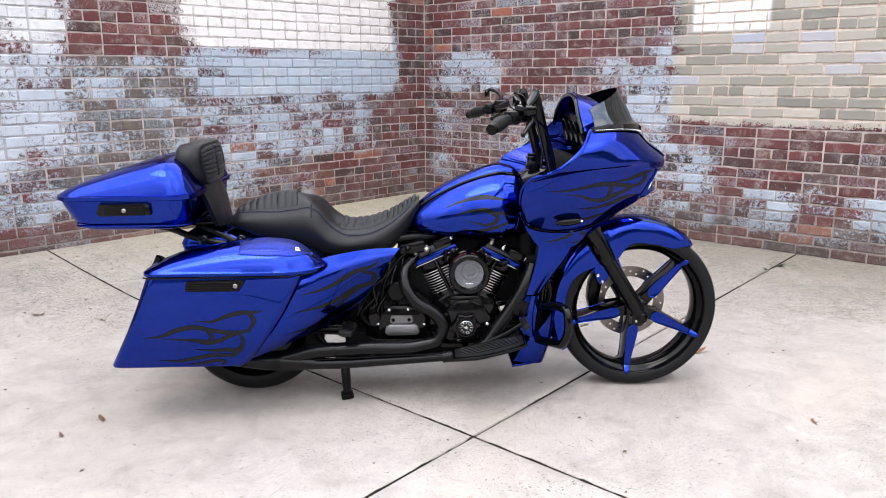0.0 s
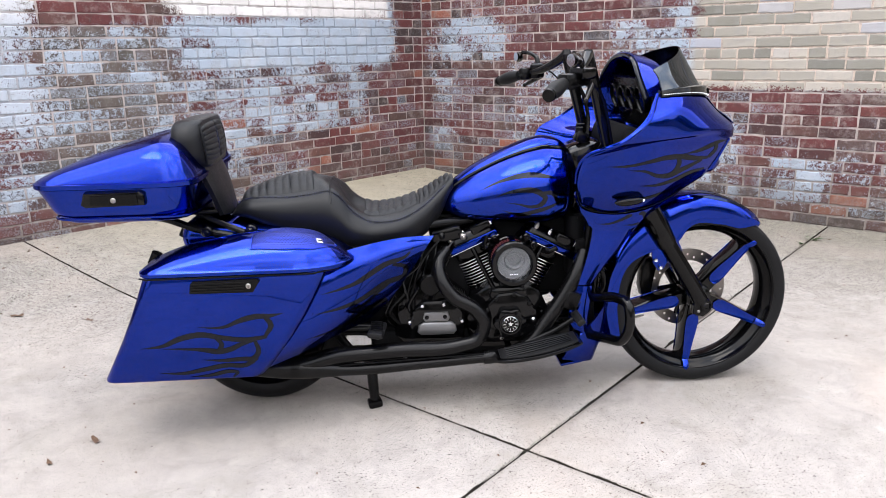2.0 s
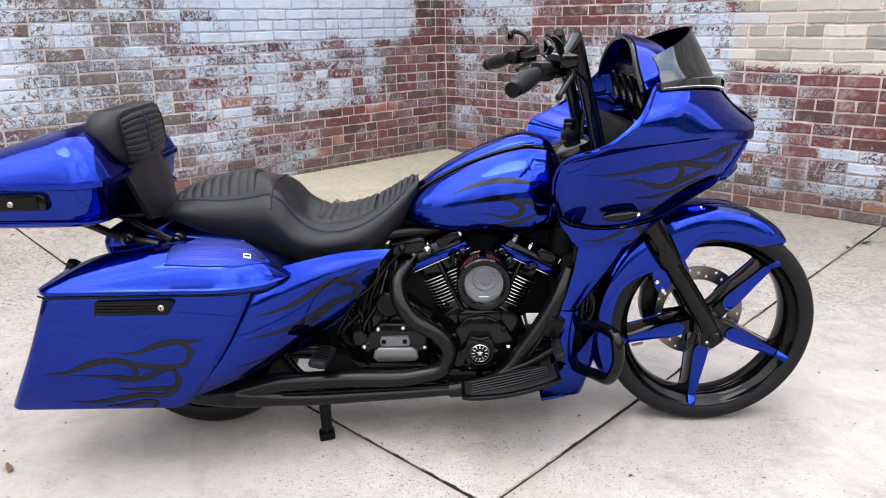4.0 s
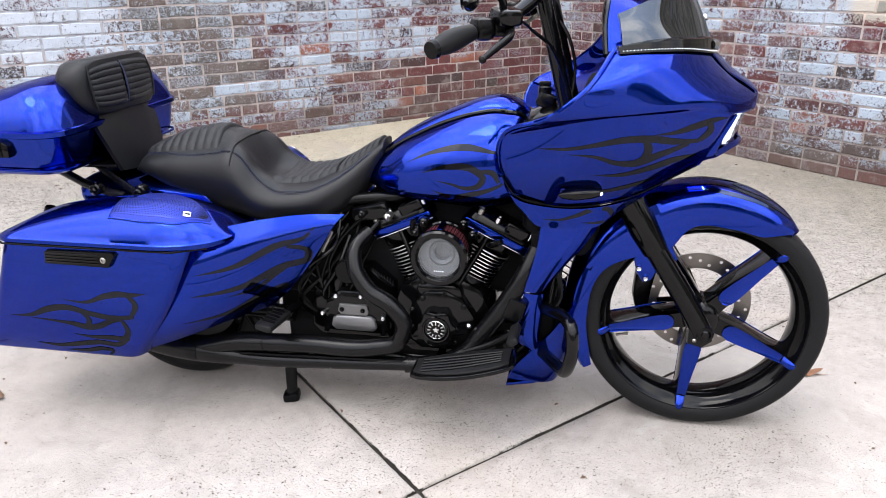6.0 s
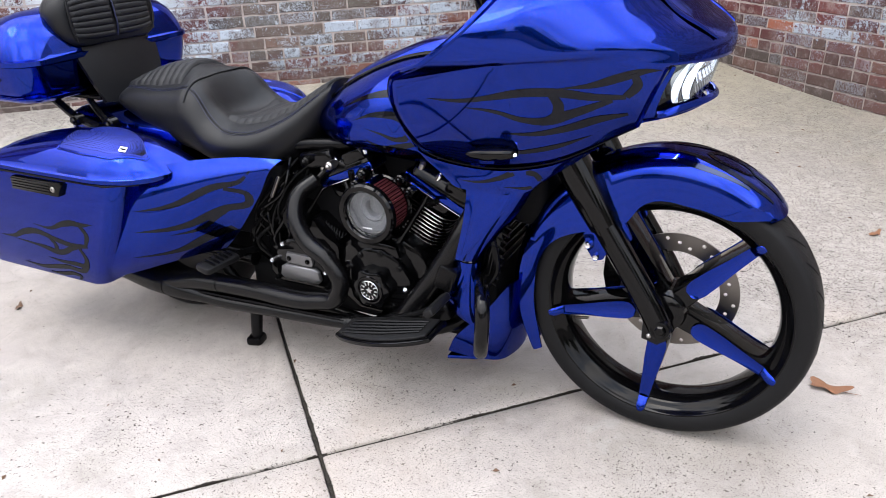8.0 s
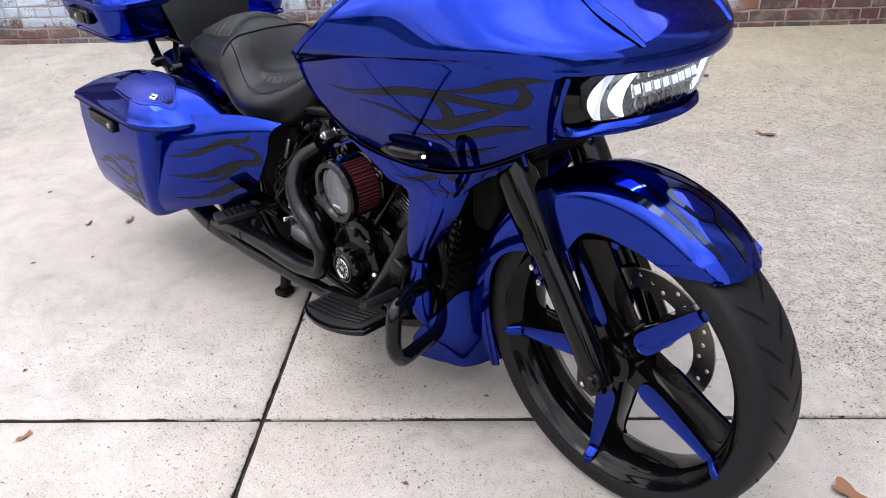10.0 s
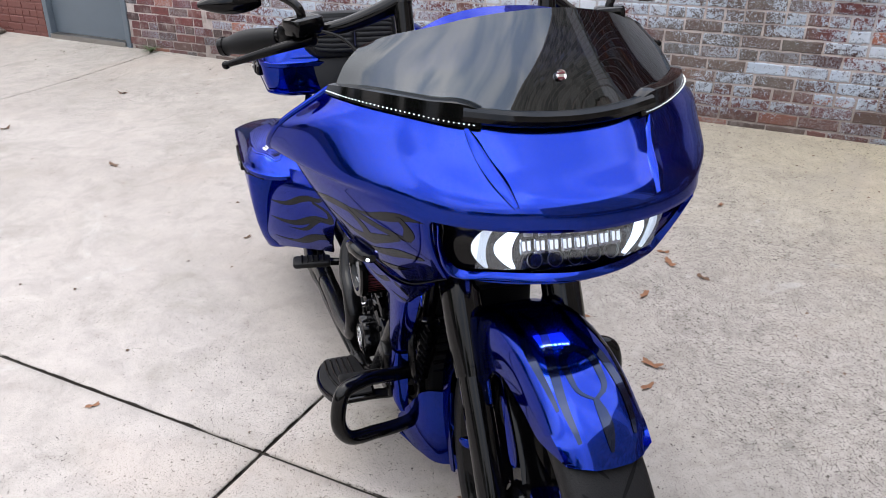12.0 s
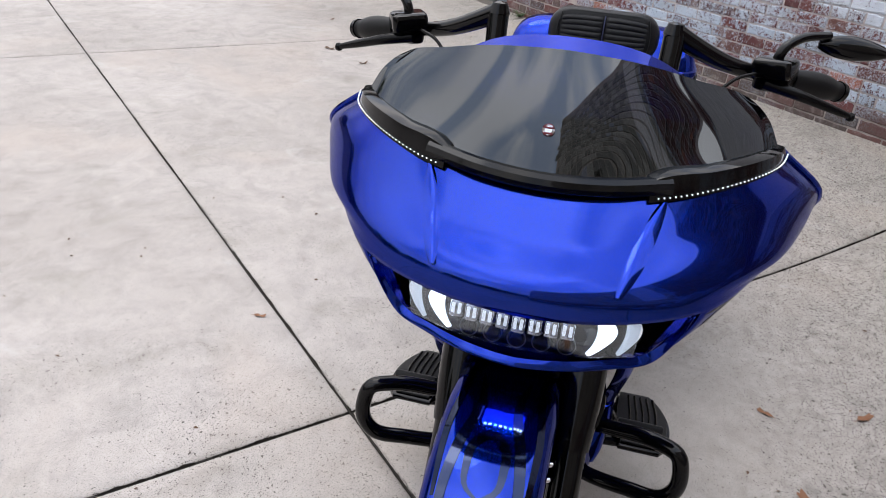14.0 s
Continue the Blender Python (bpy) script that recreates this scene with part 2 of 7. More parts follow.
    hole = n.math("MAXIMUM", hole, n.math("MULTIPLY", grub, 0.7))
    # warm rust-tinted blotches
    base = n.mix(n.math("MULTIPLY", n.step(n.noise(p, 0.9, 5.0, 0.6, 0.5), 0.52, 0.70), 0.35), base, (0.45, 0.375, 0.32))
    # broad grey-brown stains, one inside another
    stain = n.math("MULTIPLY", n.step(n.noise(p, 1.3, 7.0, 0.68, 0.8), 0.52, 0.66), 0.30)
    base = n.mix(stain, base, (0.26, 0.235, 0.21))
    # old scuffs
    scuff = n.math("MULTIPLY", n.step(n.noise(p, 1.9, 6.0, 0.7, 1.2), 0.62, 0.7), 0.35)
    base = n.mix(scuff, base, (0.50, 0.485, 0.47))
    base = n.mix(1.0, base, (0.81, 0.81, 0.805), "MULTIPLY")
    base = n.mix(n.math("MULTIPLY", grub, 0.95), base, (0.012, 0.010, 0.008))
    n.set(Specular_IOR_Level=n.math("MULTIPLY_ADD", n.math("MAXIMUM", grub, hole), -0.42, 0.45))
    n.set(Base_Color=base, Roughness=n.math("MULTIPLY_ADD", mid, 0.2, 0.68))
    h = n.math("SUBTRACT", n.math("MULTIPLY", fine, 0.3), hole)
    h = n.math("ADD", h, n.math("MULTIPLY", sand, 0.25))
    n.set(Normal=n.bump(h, 0.5, 0.004))
    return n.mat


def joint_dirt():
    n = Nodes("joint_dirt")
    p = n.position()
    n.set(Base_Color=n.ramp(n.noise(p, 60.0), (0.3, (0.006, 0.005, 0.004)), (0.7, (0.03, 0.025, 0.018))), Roughness=0.95)
    n.set(Normal=n.bump(n.noise(p, 200.0), 0.6, 0.006))
    return n.mat


def wall_coordinates(n, along, normal):
    """s along the wall from the corner and z, as sockets."""
    p = n.position()
    sub = n.node("ShaderNodeVectorMath")
    sub.operation = "SUBTRACT"
    n.put(sub.inputs[0], p)
    sub.inputs[1].default_value = CORNER
    dot = n.node("ShaderNodeVectorMath")
    dot.operation = "DOT_PRODUCT"
    n.put(dot.inputs[0], sub.outputs[0])
    dot.inputs[1].default_value = along
    sep = n.node("ShaderNodeSeparateXYZ", Vector=p)
    return p, dot.outputs["Value"], sep.outputs["Z"]


def piece_random(n):
    a = n.node("ShaderNodeObjectInfo").outputs["Random"]
    b = n.node("ShaderNodeNewGeometry").outputs["Random Per Island"]
    return n.math("FRACT", n.math("ADD", a, b))


def zone(n, s, z, s0, s1, z0, z1, soft=0.12):
    """1 inside a rectangle of the wall, falling off softly."""
    a = n.math("MULTIPLY", n.step(s, s0 - soft, s0 + soft), n.math("SUBTRACT", 1.0, n.step(s, s1 - soft, s1 + soft)))
    b = n.math("MULTIPLY", n.step(z, z0 - soft * 0.4, z0 + soft * 0.4), n.math("SUBTRACT", 1.0, n.step(z, z1 - soft * 0.4, z1 + soft * 0.4)))
    return n.math("MULTIPLY", a, b)


def painted(n, p, s, z, side, rnd):
    """Where paint is left on the wall, and its colour: fields laid out by s and z, worn by noise and piece by piece."""
    rnd2 = n.math("FRACT", n.math("MULTIPLY", rnd, 17.31))
    rnd3 = n.math("FRACT", n.math("MULTIPLY", rnd, 57.7))
    wobble = n.math("ADD", n.math("MULTIPLY", n.math("SUBTRACT", n.noise(p, 2.4, 5.0, 0.6), 0.5), 2.0), n.math("MULTIPLY", n.math("SUBTRACT", rnd2, 0.5), 0.55))
    keep = n.math("MULTIPLY", 0.0, s)
    if side == "long":
        fields = [(0.5, 2.62, 1.56, 6.0, 1.5), (0.42, 2.7, 1.16, 1.57, 1.15), (0.7, 2.6, 0.62, 1.2, 0.58), (3.55, 7.75, 0.8, 1.62, 0.74), (3.55, 7.75, 1.55, 6.0, 1.0),
                  (3.5, 7.3, 0.25, 0.85, 0.55), (2.6, 3.6, 0.2, 1.5, 0.40), (1.5, 2.6, 0.1, 0.65, 0.40)]
        white = zone(n, s, z, 0.45, 3.3, 1.57, 9.0, 0.03)
        white = n.math("MAXIMUM", white, n.math("MULTIPLY", zone(n, s, z, 3.4, 7.9, 1.50, 9.0, 0.3), 0.62))
        white = n.math("MAXIMUM", white, n.math("MULTIPLY", zone(n, s, z, 3.6, 7.9, 0.75, 9.0, 0.4), 0.22))
    else:
        fields = [(0.12, 0.95, 1.18, 1.57, 0.66), (2.72, 9.0, 1.0, 9.0, 1.6), (2.5, 2.8, 1.38, 1.75, 0.8), (1.95, 2.75, 0.55, 1.5, 0.62), (2.2, 3.1, 0.1, 0.8, 0.44), (1.0, 2.2, 0.3, 1.25, 0.34),
                  (3.3, 9.0, 0.1, 0.55, 0.46), (0.1, 0.5, 0.3, 1.2, 0.35)]
        white = zone(n, s, z, 2.84, 3.43, 1.67, 9.0, 0.02)
    for s0, s1, z0, z1, amount in fields:
        keep = n.math("MAXIMUM", keep, n.math("MULTIPLY", zone(n, s, z, s0, s1, z0, z1, 0.22), amount))
    hold = n.math("ADD", keep, wobble)
    # fine flaking, stronger where little paint is left
    flake = n.math("MULTIPLY_ADD", n.noise(p, 140.0, 5.0, 0.70), 0.5, n.math("MULTIPLY", n.noise(p, 34.0, 6.0, 0.74), 0.5))
    cover = n.step(n.math("ADD", hold, n.math("MULTIPLY", n.math("SUBTRACT", flake, 0.5), 4.6)), 0.44, 0.54)
    cover = n.math("MULTIPLY", cover, n.step(keep, 0.05, 0.3))
    chips = n.step(n.math("ADD", n.noise(p, 85.0, 6.0, 0.72), n.math("MULTIPLY", n.math("SUBTRACT", rnd3, 0.5), 0.22)), 0.55, 0.62)
    patchy = n.step(n.noise(p, 1.1, 3.0), 0.40, 0.62)
    cover = n.math("MAXIMUM", cover, n.math("MULTIPLY", chips, n.math("MULTIPLY_ADD", patchy, 0.7 if side == "long" else 0.5, 0.04)))
    paint = n.mix(rnd3, (0.335, 0.40, 0.49), (0.385, 0.445, 0.53))
    paint = n.mix(n.math("MULTIPLY", n.step(n.noise(p, 3.0, 5.0, 0.65), 0.5, 0.7), 0.4), paint, (0.55, 0.57, 0.61))
    paint = n.mix(white, paint, n.mix(rnd3, (0.66, 0.635, 0.63), (0.77, 0.745, 0.74)))
    if side != "long":
        cream = n.math("MULTIPLY", zone(n, s, z, 2.7, 9.0, 0.95, 9.0, 0.05), n.math("SUBTRACT", 1.0, white))
        tone = n.ramp(rnd2, (0.0, (0.175, 0.168, 0.145)), (0.3, (0.245, 0.232, 0.198)), (0.6, (0.335, 0.31, 0.268)), (0.92, (0.44, 0.40, 0.35)), (0.965, (0.36, 0.36, 0.395)), (1.0, (0.33, 0.35, 0.42)))
        paint = n.mix(cream, paint, tone)
    paint = n.mix(n.math("MULTIPLY", n.step(n.noise(p, 11.0, 6.0, 0.65), 0.46, 0.75), 0.42), paint, (0.27, 0.265, 0.26))
    return keep, cover, paint, white


def brick_surface(name, along, normal, side):
    """Old brick with worn paint in several colours."""
    n = Nodes(name)
    p, s, z = wall_coordinates(n, along, normal)
    rnd = piece_random(n)
    clay = n.ramp(rnd, (0.0, (0.040, 0.027, 0.026)), (0.25, (0.078, 0.021, 0.022)), (0.55, (0.112, 0.026, 0.027)), (0.75, (0.132, 0.036, 0.033)), (0.88, (0.078, 0.047, 0.041)), (0.955, (0.15, 0.052, 0.040)), (0.975, (0.28, 0.094, 0.055)))
    speck = n.noise(p, 150.0, 5.0, 0.65)
    clay = n.mix(n.math("MULTIPLY", n.step(speck, 0.48, 0.70), 0.55), clay, (0.028, 0.021, 0.02))
    blotch = n.noise(p, 17.0, 5.0, 0.65)
    clay = n.mix(n.math("MULTIPLY", n.step(blotch, 0.5, 0.72), 0.45), clay, (0.045, 0.032, 0.030))
    # lime leached out of the joints
    lime = n.math("MULTIPLY", n.step(n.noise(p, 9.0, 8.0, 0.75), 0.49, 0.66), 0.38)
    clay = n.mix(lime, clay, (0.40, 0.35, 0.33))
    if side == "long":
        # sooty, olive-grey field where the paint went early
        soot = zone(n, s, z, 2.62, 3.62, 0.35, 1.46, 0.15)
        clay = n.mix(n.math("MULTIPLY", soot, 0.72), clay, n.mix(blotch, (0.055, 0.05, 0.044), (0.16, 0.15, 0.13)))
    keep, cover, paint, white = painted(n, p, s, z, side, rnd)
    base = n.mix(cover, clay, paint)
    # grime climbing from the ground
    grime = n.math("MULTIPLY", n.math("SUBTRACT", 1.0, n.step(n.math("ADD", z, n.math("MULTIPLY", n.noise(p, 3.0, 4.0), 0.5)), 0.3, 0.75)), 0.45)
    base = n.mix(grime, base, (0.085, 0.075, 0.062))
    n.set(Base_Color=base, Roughness=n.math("MULTIPLY_ADD", cover, -0.25, 0.86))
    h = n.math("ADD", n.math("MULTIPLY", cover, 0.6), n.math("ADD", n.math("MULTIPLY", speck, 0.8), n.math("MULTIPLY", blotch, 1.2)))
    n.set(Normal=n.bump(h, 0.9, 0.005))
    return n.mat


def mortar_surface(name, along, normal, side):
    n = Nodes(name)
    p, s, z = wall_coordinates(n, along, normal)
    base = n.ramp(n.noise(p, 8.0, 6.0, 0.65), (0.28, (0.23, 0.195, 0.18)), (0.46, (0.44, 0.38, 0.36)), (0.72, (0.59, 0.525, 0.50)))
    keep, cover, paint, white = painted(n, p, s, z, side, n.noise(p, 5.0, 3.0))
    base = n.mix(n.math("MULTIPLY", cover, n.step(keep, 0.3, 0.9)), base, paint)
    if side != "long":
        base = n.mix(n.math("MULTIPLY", zone(n, s, z, 2.72, 9.0, 0.98, 9.0, 0.06), 0.92), base, (0.66, 0.54, 0.46))
    else:
        base = n.mix(n.math("MULTIPLY", white, n.math("MULTIPLY", n.step(n.noise(p, 13.0, 5.0), 0.40, 0.60), 0.45)), base, (0.36, 0.30, 0.28))
    # open cracks between brick and painted joint
    crack = n.math("MULTIPLY", n.step(n.noise(p, 19.0, 6.0, 0.7), 0.47, 0.60), n.step(keep, 0.3, 0.9))
    base = n.mix(n.math("MULTIPLY", crack, 0.38), base, (0.15, 0.14, 0.14))
    grit = n.noise(p, 160.0, 4.0)
    low = n.math("SUBTRACT", 1.0, n.step(z, 0.15, 0.6))
    base = n.mix(n.math("MULTIPLY", low, 0.5), base, (0.12, 0.105, 0.085))
    base = n.mix(n.math("MULTIPLY", grit, 0.35), base, (0.14, 0.12, 0.11))
    n.set(Base_Color=base, Roughness=0.92, Normal=n.bump(grit, 0.8, 0.005))
    return n.mat


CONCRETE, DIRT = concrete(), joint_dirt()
BRICK_L, MORTAR_L = brick_surface("brick_long_wall", DL, NL, "long"), mortar_surface("mortar_long_wall", DL, NL, "long")
BRICK_R, MORTAR_R = brick_surface("brick_short_wall", DR, NR, "short"), mortar_surface("mortar_short_wall", DR, NR, "short")
DOORPAINT = plain("slate_grey_door_paint", (0.10, 0.125, 0.15), 0.45, grain=0.1)
WHITEPAINT = plain("white_shutter_paint", (0.72, 0.72, 0.71), 0.5)
BROWNPAINT = plain("brown_painted_brick", (0.12, 0.04, 0.032), 0.6, grain=0.3, scale=80.0)
ROCK = plain("grey_rock", (0.16, 0.14, 0.12), 0.9, grain=0.8, scale=40.0, spread=0.4)
PLATE = plain("pale_steel_plate", (0.55, 0.56, 0.57), 0.45, metal=0.3)
LEAF = plain("dry_leaf", (0.17, 0.075, 0.035), 0.75, grain=0.3, scale=90.0, spread=0.45)
LEAFDARK = plain("dark_dry_leaf", (0.10, 0.055, 0.032), 0.8, grain=0.3, scale=90.0, spread=0.45)
WEED = plain("weed_green", (0.045, 0.075, 0.022), 0.7, spread=0.4)
FOLIAGE = plain("tree_foliage", (0.075, 0.10, 0.05), 0.8, spread=0.5)
BARK = plain("bark", (0.09, 0.07, 0.055), 0.9, grain=0.6, scale=30.0)
FARWALL = plain("far_building_wall", (0.34, 0.31, 0.28), 0.9, grain=0.3, scale=40.0, spread=0.3)


# ---- mesh helpers ----
def smooth_line(points, count):
    """A smooth line through points, resampled to count points evenly by chord."""
    pts = np.array(points, float)
    if len(pts) == 2:
        return np.linspace(pts[0], pts[1], count)
    t = np.r_[0, np.cumsum(np.maximum(np.linalg.norm(np.diff(pts, axis=0), axis=1), 1e-6))]
    d = np.zeros_like(pts)
    d[1:-1] = ((pts[2:] - pts[1:-1]) / (t[2:] - t[1:-1])[:, None] * (t[1:-1] - t[:-2])[:, None] + (pts[1:-1] - pts[:-2]) / (t[1:-1] - t[:-2])[:, None] * (t[2:] - t[1:-1])[:, None]) / (t[2:] - t[:-2])[:, None]
    d[0], d[-1] = (pts[1] - pts[0]) / (t[1] - t[0]), (pts[-1] - pts[-2]) / (t[-1] - t[-2])
    out = []
    for q in np.linspace(0, t[-1], count):
        i = min(max(np.searchsorted(t, q) - 1, 0), len(t) - 2)
        h = t[i + 1] - t[i]
        u = (q - t[i]) / h
        out.append((2 * u**3 - 3 * u**2 + 1) * pts[i] + (u**3 - 2 * u**2 + u) * h * d[i] + (-2 * u**3 + 3 * u**2) * pts[i + 1] + (u**3 - u**2) * h * d[i + 1])
    return np.array(out)


def along(x, *pairs):
    """A smooth value at x from (x, value) pairs."""
    xs, ys = np.array([p[0] for p in pairs]), np.array([p[1] for p in pairs], float)
    x = min(max(x, xs[0]), xs[-1])
    i = min(max(np.searchsorted(xs, x) - 1, 0), len(xs) - 2)
    g = np.gradient(ys, xs)
    h = xs[i + 1] - xs[i]
    u = (x - xs[i]) / h
    return float((2 * u**3 - 3 * u**2 + 1) * ys[i] + (u**3 - 2 * u**2 + u) * h * g[i] + (-2 * u**3 + 3 * u**2) * ys[i + 1] + (u**3 - u**2) * h * g[i + 1])


@functools.lru_cache(None)
def curve_table(pairs):
    line = smooth_line([(a, 0, b) for a, b in pairs], 160)
    return line[:, 0], line[:, 2]


def curve(x, *pairs):
    """Like along(), but through a smooth line."""
    xs, zs = curve_table(pairs)
    return float(np.interp(x, xs, zs))


def solid(name, shape, material, parent=None, label="", crease=35, smooth=True):
    """One mesh object from (vertices, faces)."""
    verts, faces = shape
    me = bpy.data.meshes.new(name)
    me.from_pydata([tuple(map(float, v)) for v in verts], [], [tuple(int(i) for i in f) for f in faces])
    bm = bmesh.new()
    bm.from_mesh(me)
    bmesh.ops.remove_doubles(bm, verts=bm.verts, dist=1e-5)
    bmesh.ops.recalc_face_normals(bm, faces=bm.faces)
    bm.to_mesh(me)
    bm.free()
    me.materials.append(material)
    if smooth:
        me.polygons.foreach_set("use_smooth", [True] * len(me.polygons))
        me.set_sharp_from_angle(angle=radians(crease))
    ob = new(name, me)
    if parent is not None:
        ob.parent = parent
    if label:
        ob["label"] = label
    return ob


def joined(*shapes):
    verts, faces = [], []
    for v, f in shapes:
        k = len(verts)
        verts += [tuple(p) for p in v]
        faces += [tuple(i + k for i in q) for q in f]
    return verts, faces


def moved(shape, m):
    return [tuple(m @ Vector(v)) for v in shape[0]], shape[1]


def mirrored(shape):
    return [(x, -y, z) for x, y, z in shape[0]], [tuple(reversed(f)) for f in shape[1]]


def loft(rings, closed=True, caps=True):
    rings = [np.array(r, float) for r in rings]
    k = len(rings[0])
    verts, faces = [tuple(p) for r in rings for p in r], []
    for i in range(len(rings) - 1):
        for j in range(k if closed else k - 1):
            a, b = i * k + j, i * k + (j + 1) % k
            faces.append((a, b, b + k, a + k))
    if caps and closed:
        faces.append(tuple(range(k))[::-1])
        faces.append(tuple(range((len(rings) - 1) * k, len(rings) * k)))
    return verts, faces


def tube(points, radius, sides=12, count=None, closed=False):
    """A round bar along a smooth line; radius may be a list of (place 0..1, radius)."""
    line = smooth_line(points, count) if count else np.array(points, float)
    n = len(line)
    rings, up = [], Vector((0.123, 0.456, 0.88)).normalized()
    for i in range(n):
        if closed:
            d = Vector(line[(i + 1) % n] - line[i - 1])
        else:
            d = Vector(line[min(i + 1, n - 1)] - line[max(i - 1, 0)])
        d.normalize()
        side = up.cross(d)
        if side.length < 1e-4:
            side = d.orthogonal()
        side.normalize()
        up = d.cross(side)
        r = radius if not isinstance(radius, (list, tuple)) else along(i / max(n - 1, 1), *radius)
        rings.append([np.array(line[i]) + r * (math.cos(a) * np.array(side) + math.sin(a) * np.array(up)) for a in np.linspace(0, 2 * math.pi, sides, endpoint=False)])
    if closed:
        rings.append(rings[0])
    return loft(rings, True, not closed)


def lathe(profile, centre, axis="y", sides=48, arc=(0, 360), closed=False):
    """Turns (radius, place) pairs round an axis through centre."""
    full = arc[1] - arc[0] >= 360
    angles = np.radians(np.linspace(arc[0], arc[1], sides, endpoint=not full))
    rings = []
    for a in list(angles) + ([angles[0]] if full else []):
        ring = []
        for r, h in profile:
            c, s = r * math.cos(a), r * math.sin(a)
            d = (c, h, s) if axis == "y" else ((h, c, s) if axis == "x" else (c, s, h))
            ring.append(np.array(centre) + d)
        rings.append(ring)
    return loft(rings, closed, closed and not full)


def slab(outline, lo, hi, axis="y", round_=0.004):
    """A flat solid from a 2D outline (x, z), (x, y) or (y, z) with softened edges."""
    pts = np.array(outline, float)
    mid = pts.mean(0)

    def inset(d):
        q = pts - mid
        w = np.linalg.norm(q, axis=1, keepdims=True)
        return mid + q * np.maximum(1 - d / np.maximum(w, 1e-6), 0.1)

    def lift(p, h):
        return {"y": (p[0], h, p[1]), "z": (p[0], p[1], h), "x": (h, p[0], p[1])}[axis]

    e = min(round_, abs(hi - lo) * 0.45)
    g = 1 if hi > lo else -1
    rings = [(round_, lo), (round_ * 0.3, lo + g * e * 0.3), (0, lo + g * e), (0, hi - g * e), (round_ * 0.3, hi - g * e * 0.3), (round_, hi)]
    return loft([[lift(p, h) for p in inset(d)] for d, h in rings])


def rounded_rect(w, h, r, steps=5):
    """An outline about 0, 0."""
    out = []
    for cx, cy, a0 in ((w / 2 - r, h / 2 - r, 0), (-w / 2 + r, h / 2 - r, 90), (-w / 2 + r, -h / 2 + r, 180), (w / 2 - r, -h / 2 + r, 270)):
        out += [(cx + r * math.cos(radians(a0 + 90 * i / steps)), cy + r * math.sin(radians(a0 + 90 * i / steps))) for i in range(steps + 1)]
    return out


def block(centre, size, r=0.006, turn=(0, 0, 0)):
    """A box with rounded edges."""
    w, d, h = size
    r = min(r, w * 0.45, d * 0.45, h * 0.45)
    rings = []
    for k, z in ((1, -h / 2), (0.3, -h / 2 + 0.3 * r), (0, -h / 2 + r), (0, h / 2 - r), (0.3, h / 2 - 0.3 * r), (1, h / 2)):
        rings.append([(x, y, z) for x, y in rounded_rect(w - 2 * r * k * 0.6, d - 2 * r * k * 0.6, r, 3)])
    return moved(loft(rings), pose(*centre, *turn))


def disc(centre, radius, lo, hi, axis="y", sides=32, soft=0.004):
    prof = [(0.0005, lo), (radius - soft, lo), (radius, lo + (soft if hi > lo else -soft)), (radius, hi - (soft if hi > lo else -soft)), (radius - soft, hi), (0.0005, hi)]
    return lathe(prof, centre, axis, sides)


def surface(rows, nu, nv, thick=0.006, close=True):
    """A smooth skin through rows of control points, with thickness. Returns the shape and the front grid."""
    lines = [smooth_line(r, nu) for r in rows]
    grid = np.array([smooth_line([l[i] for l in lines], nv) for i in range(nu)])
    du, dv = np.gradient(grid, axis=0), np.gradient(grid, axis=1)
    nrm = np.cross(du, dv)
    nrm /= np.maximum(np.linalg.norm(nrm, axis=2, keepdims=True), 1e-9)
    back = grid - nrm * thick
    verts = [tuple(p) for p in grid.reshape(-1, 3)] + [tuple(p) for p in back.reshape(-1, 3)]
    k, faces = nu * nv, []
    for i in range(nu - 1):
        for j in range(nv - 1):
            a = i * nv + j
            faces += [(a, a + nv, a + nv + 1, a + 1), (k + a, k + a + 1, k + a + nv + 1, k + a + nv)]
    edge = [i * nv for i in range(nu)] + [(nu - 1) * nv + j for j in range(1, nv)] + [i * nv + nv - 1 for i in range(nu - 2, -1, -1)] + [j for j in range(nv - 2, 0, -1)]
    for a, b in zip(edge, edge[1:] + edge[:1]):
        faces.append((a, b, k + b, k + a))
    return (verts, faces), grid, nrm


def part(name, shape, material, parent, label="", crease=35):
    return solid(name, shape, material, parent, label, crease)


def pair(name, shape, material, parent, label="", crease=35):
    """The same part on both sides of the machine; the left one is the mirror image."""
    return part(name, shape, material, parent, label, crease), part(name, mirrored(shape), material, parent, label, crease)


def empty(name, m=None, parent=None):
    ob = new(name)
    if parent is not None:
        ob.parent = parent
    if m is not None:
        ob.matrix_basis = m
    return ob


# ---- yard: ground, slabs, walls ----
ground = solid("ground", ([(-260, -260, -0.03), (260, -260, -0.03), (260, 260, -0.03), (-260, 260, -0.03)], [(0, 1, 2, 3)]), CONCRETE)
ground.location.z = -0.03
tagged(ground, "pale concrete ground that carries on beyond the yard", "ground", kind="structure")

U, V, CROSS = Vector((0.661, 0.750, 0)).normalized(), Vector((-0.750, 0.661, 0)).normalized(), Vector((0.148, -0.528, 0))
SIDE, GAP = 4.58, 0.0044


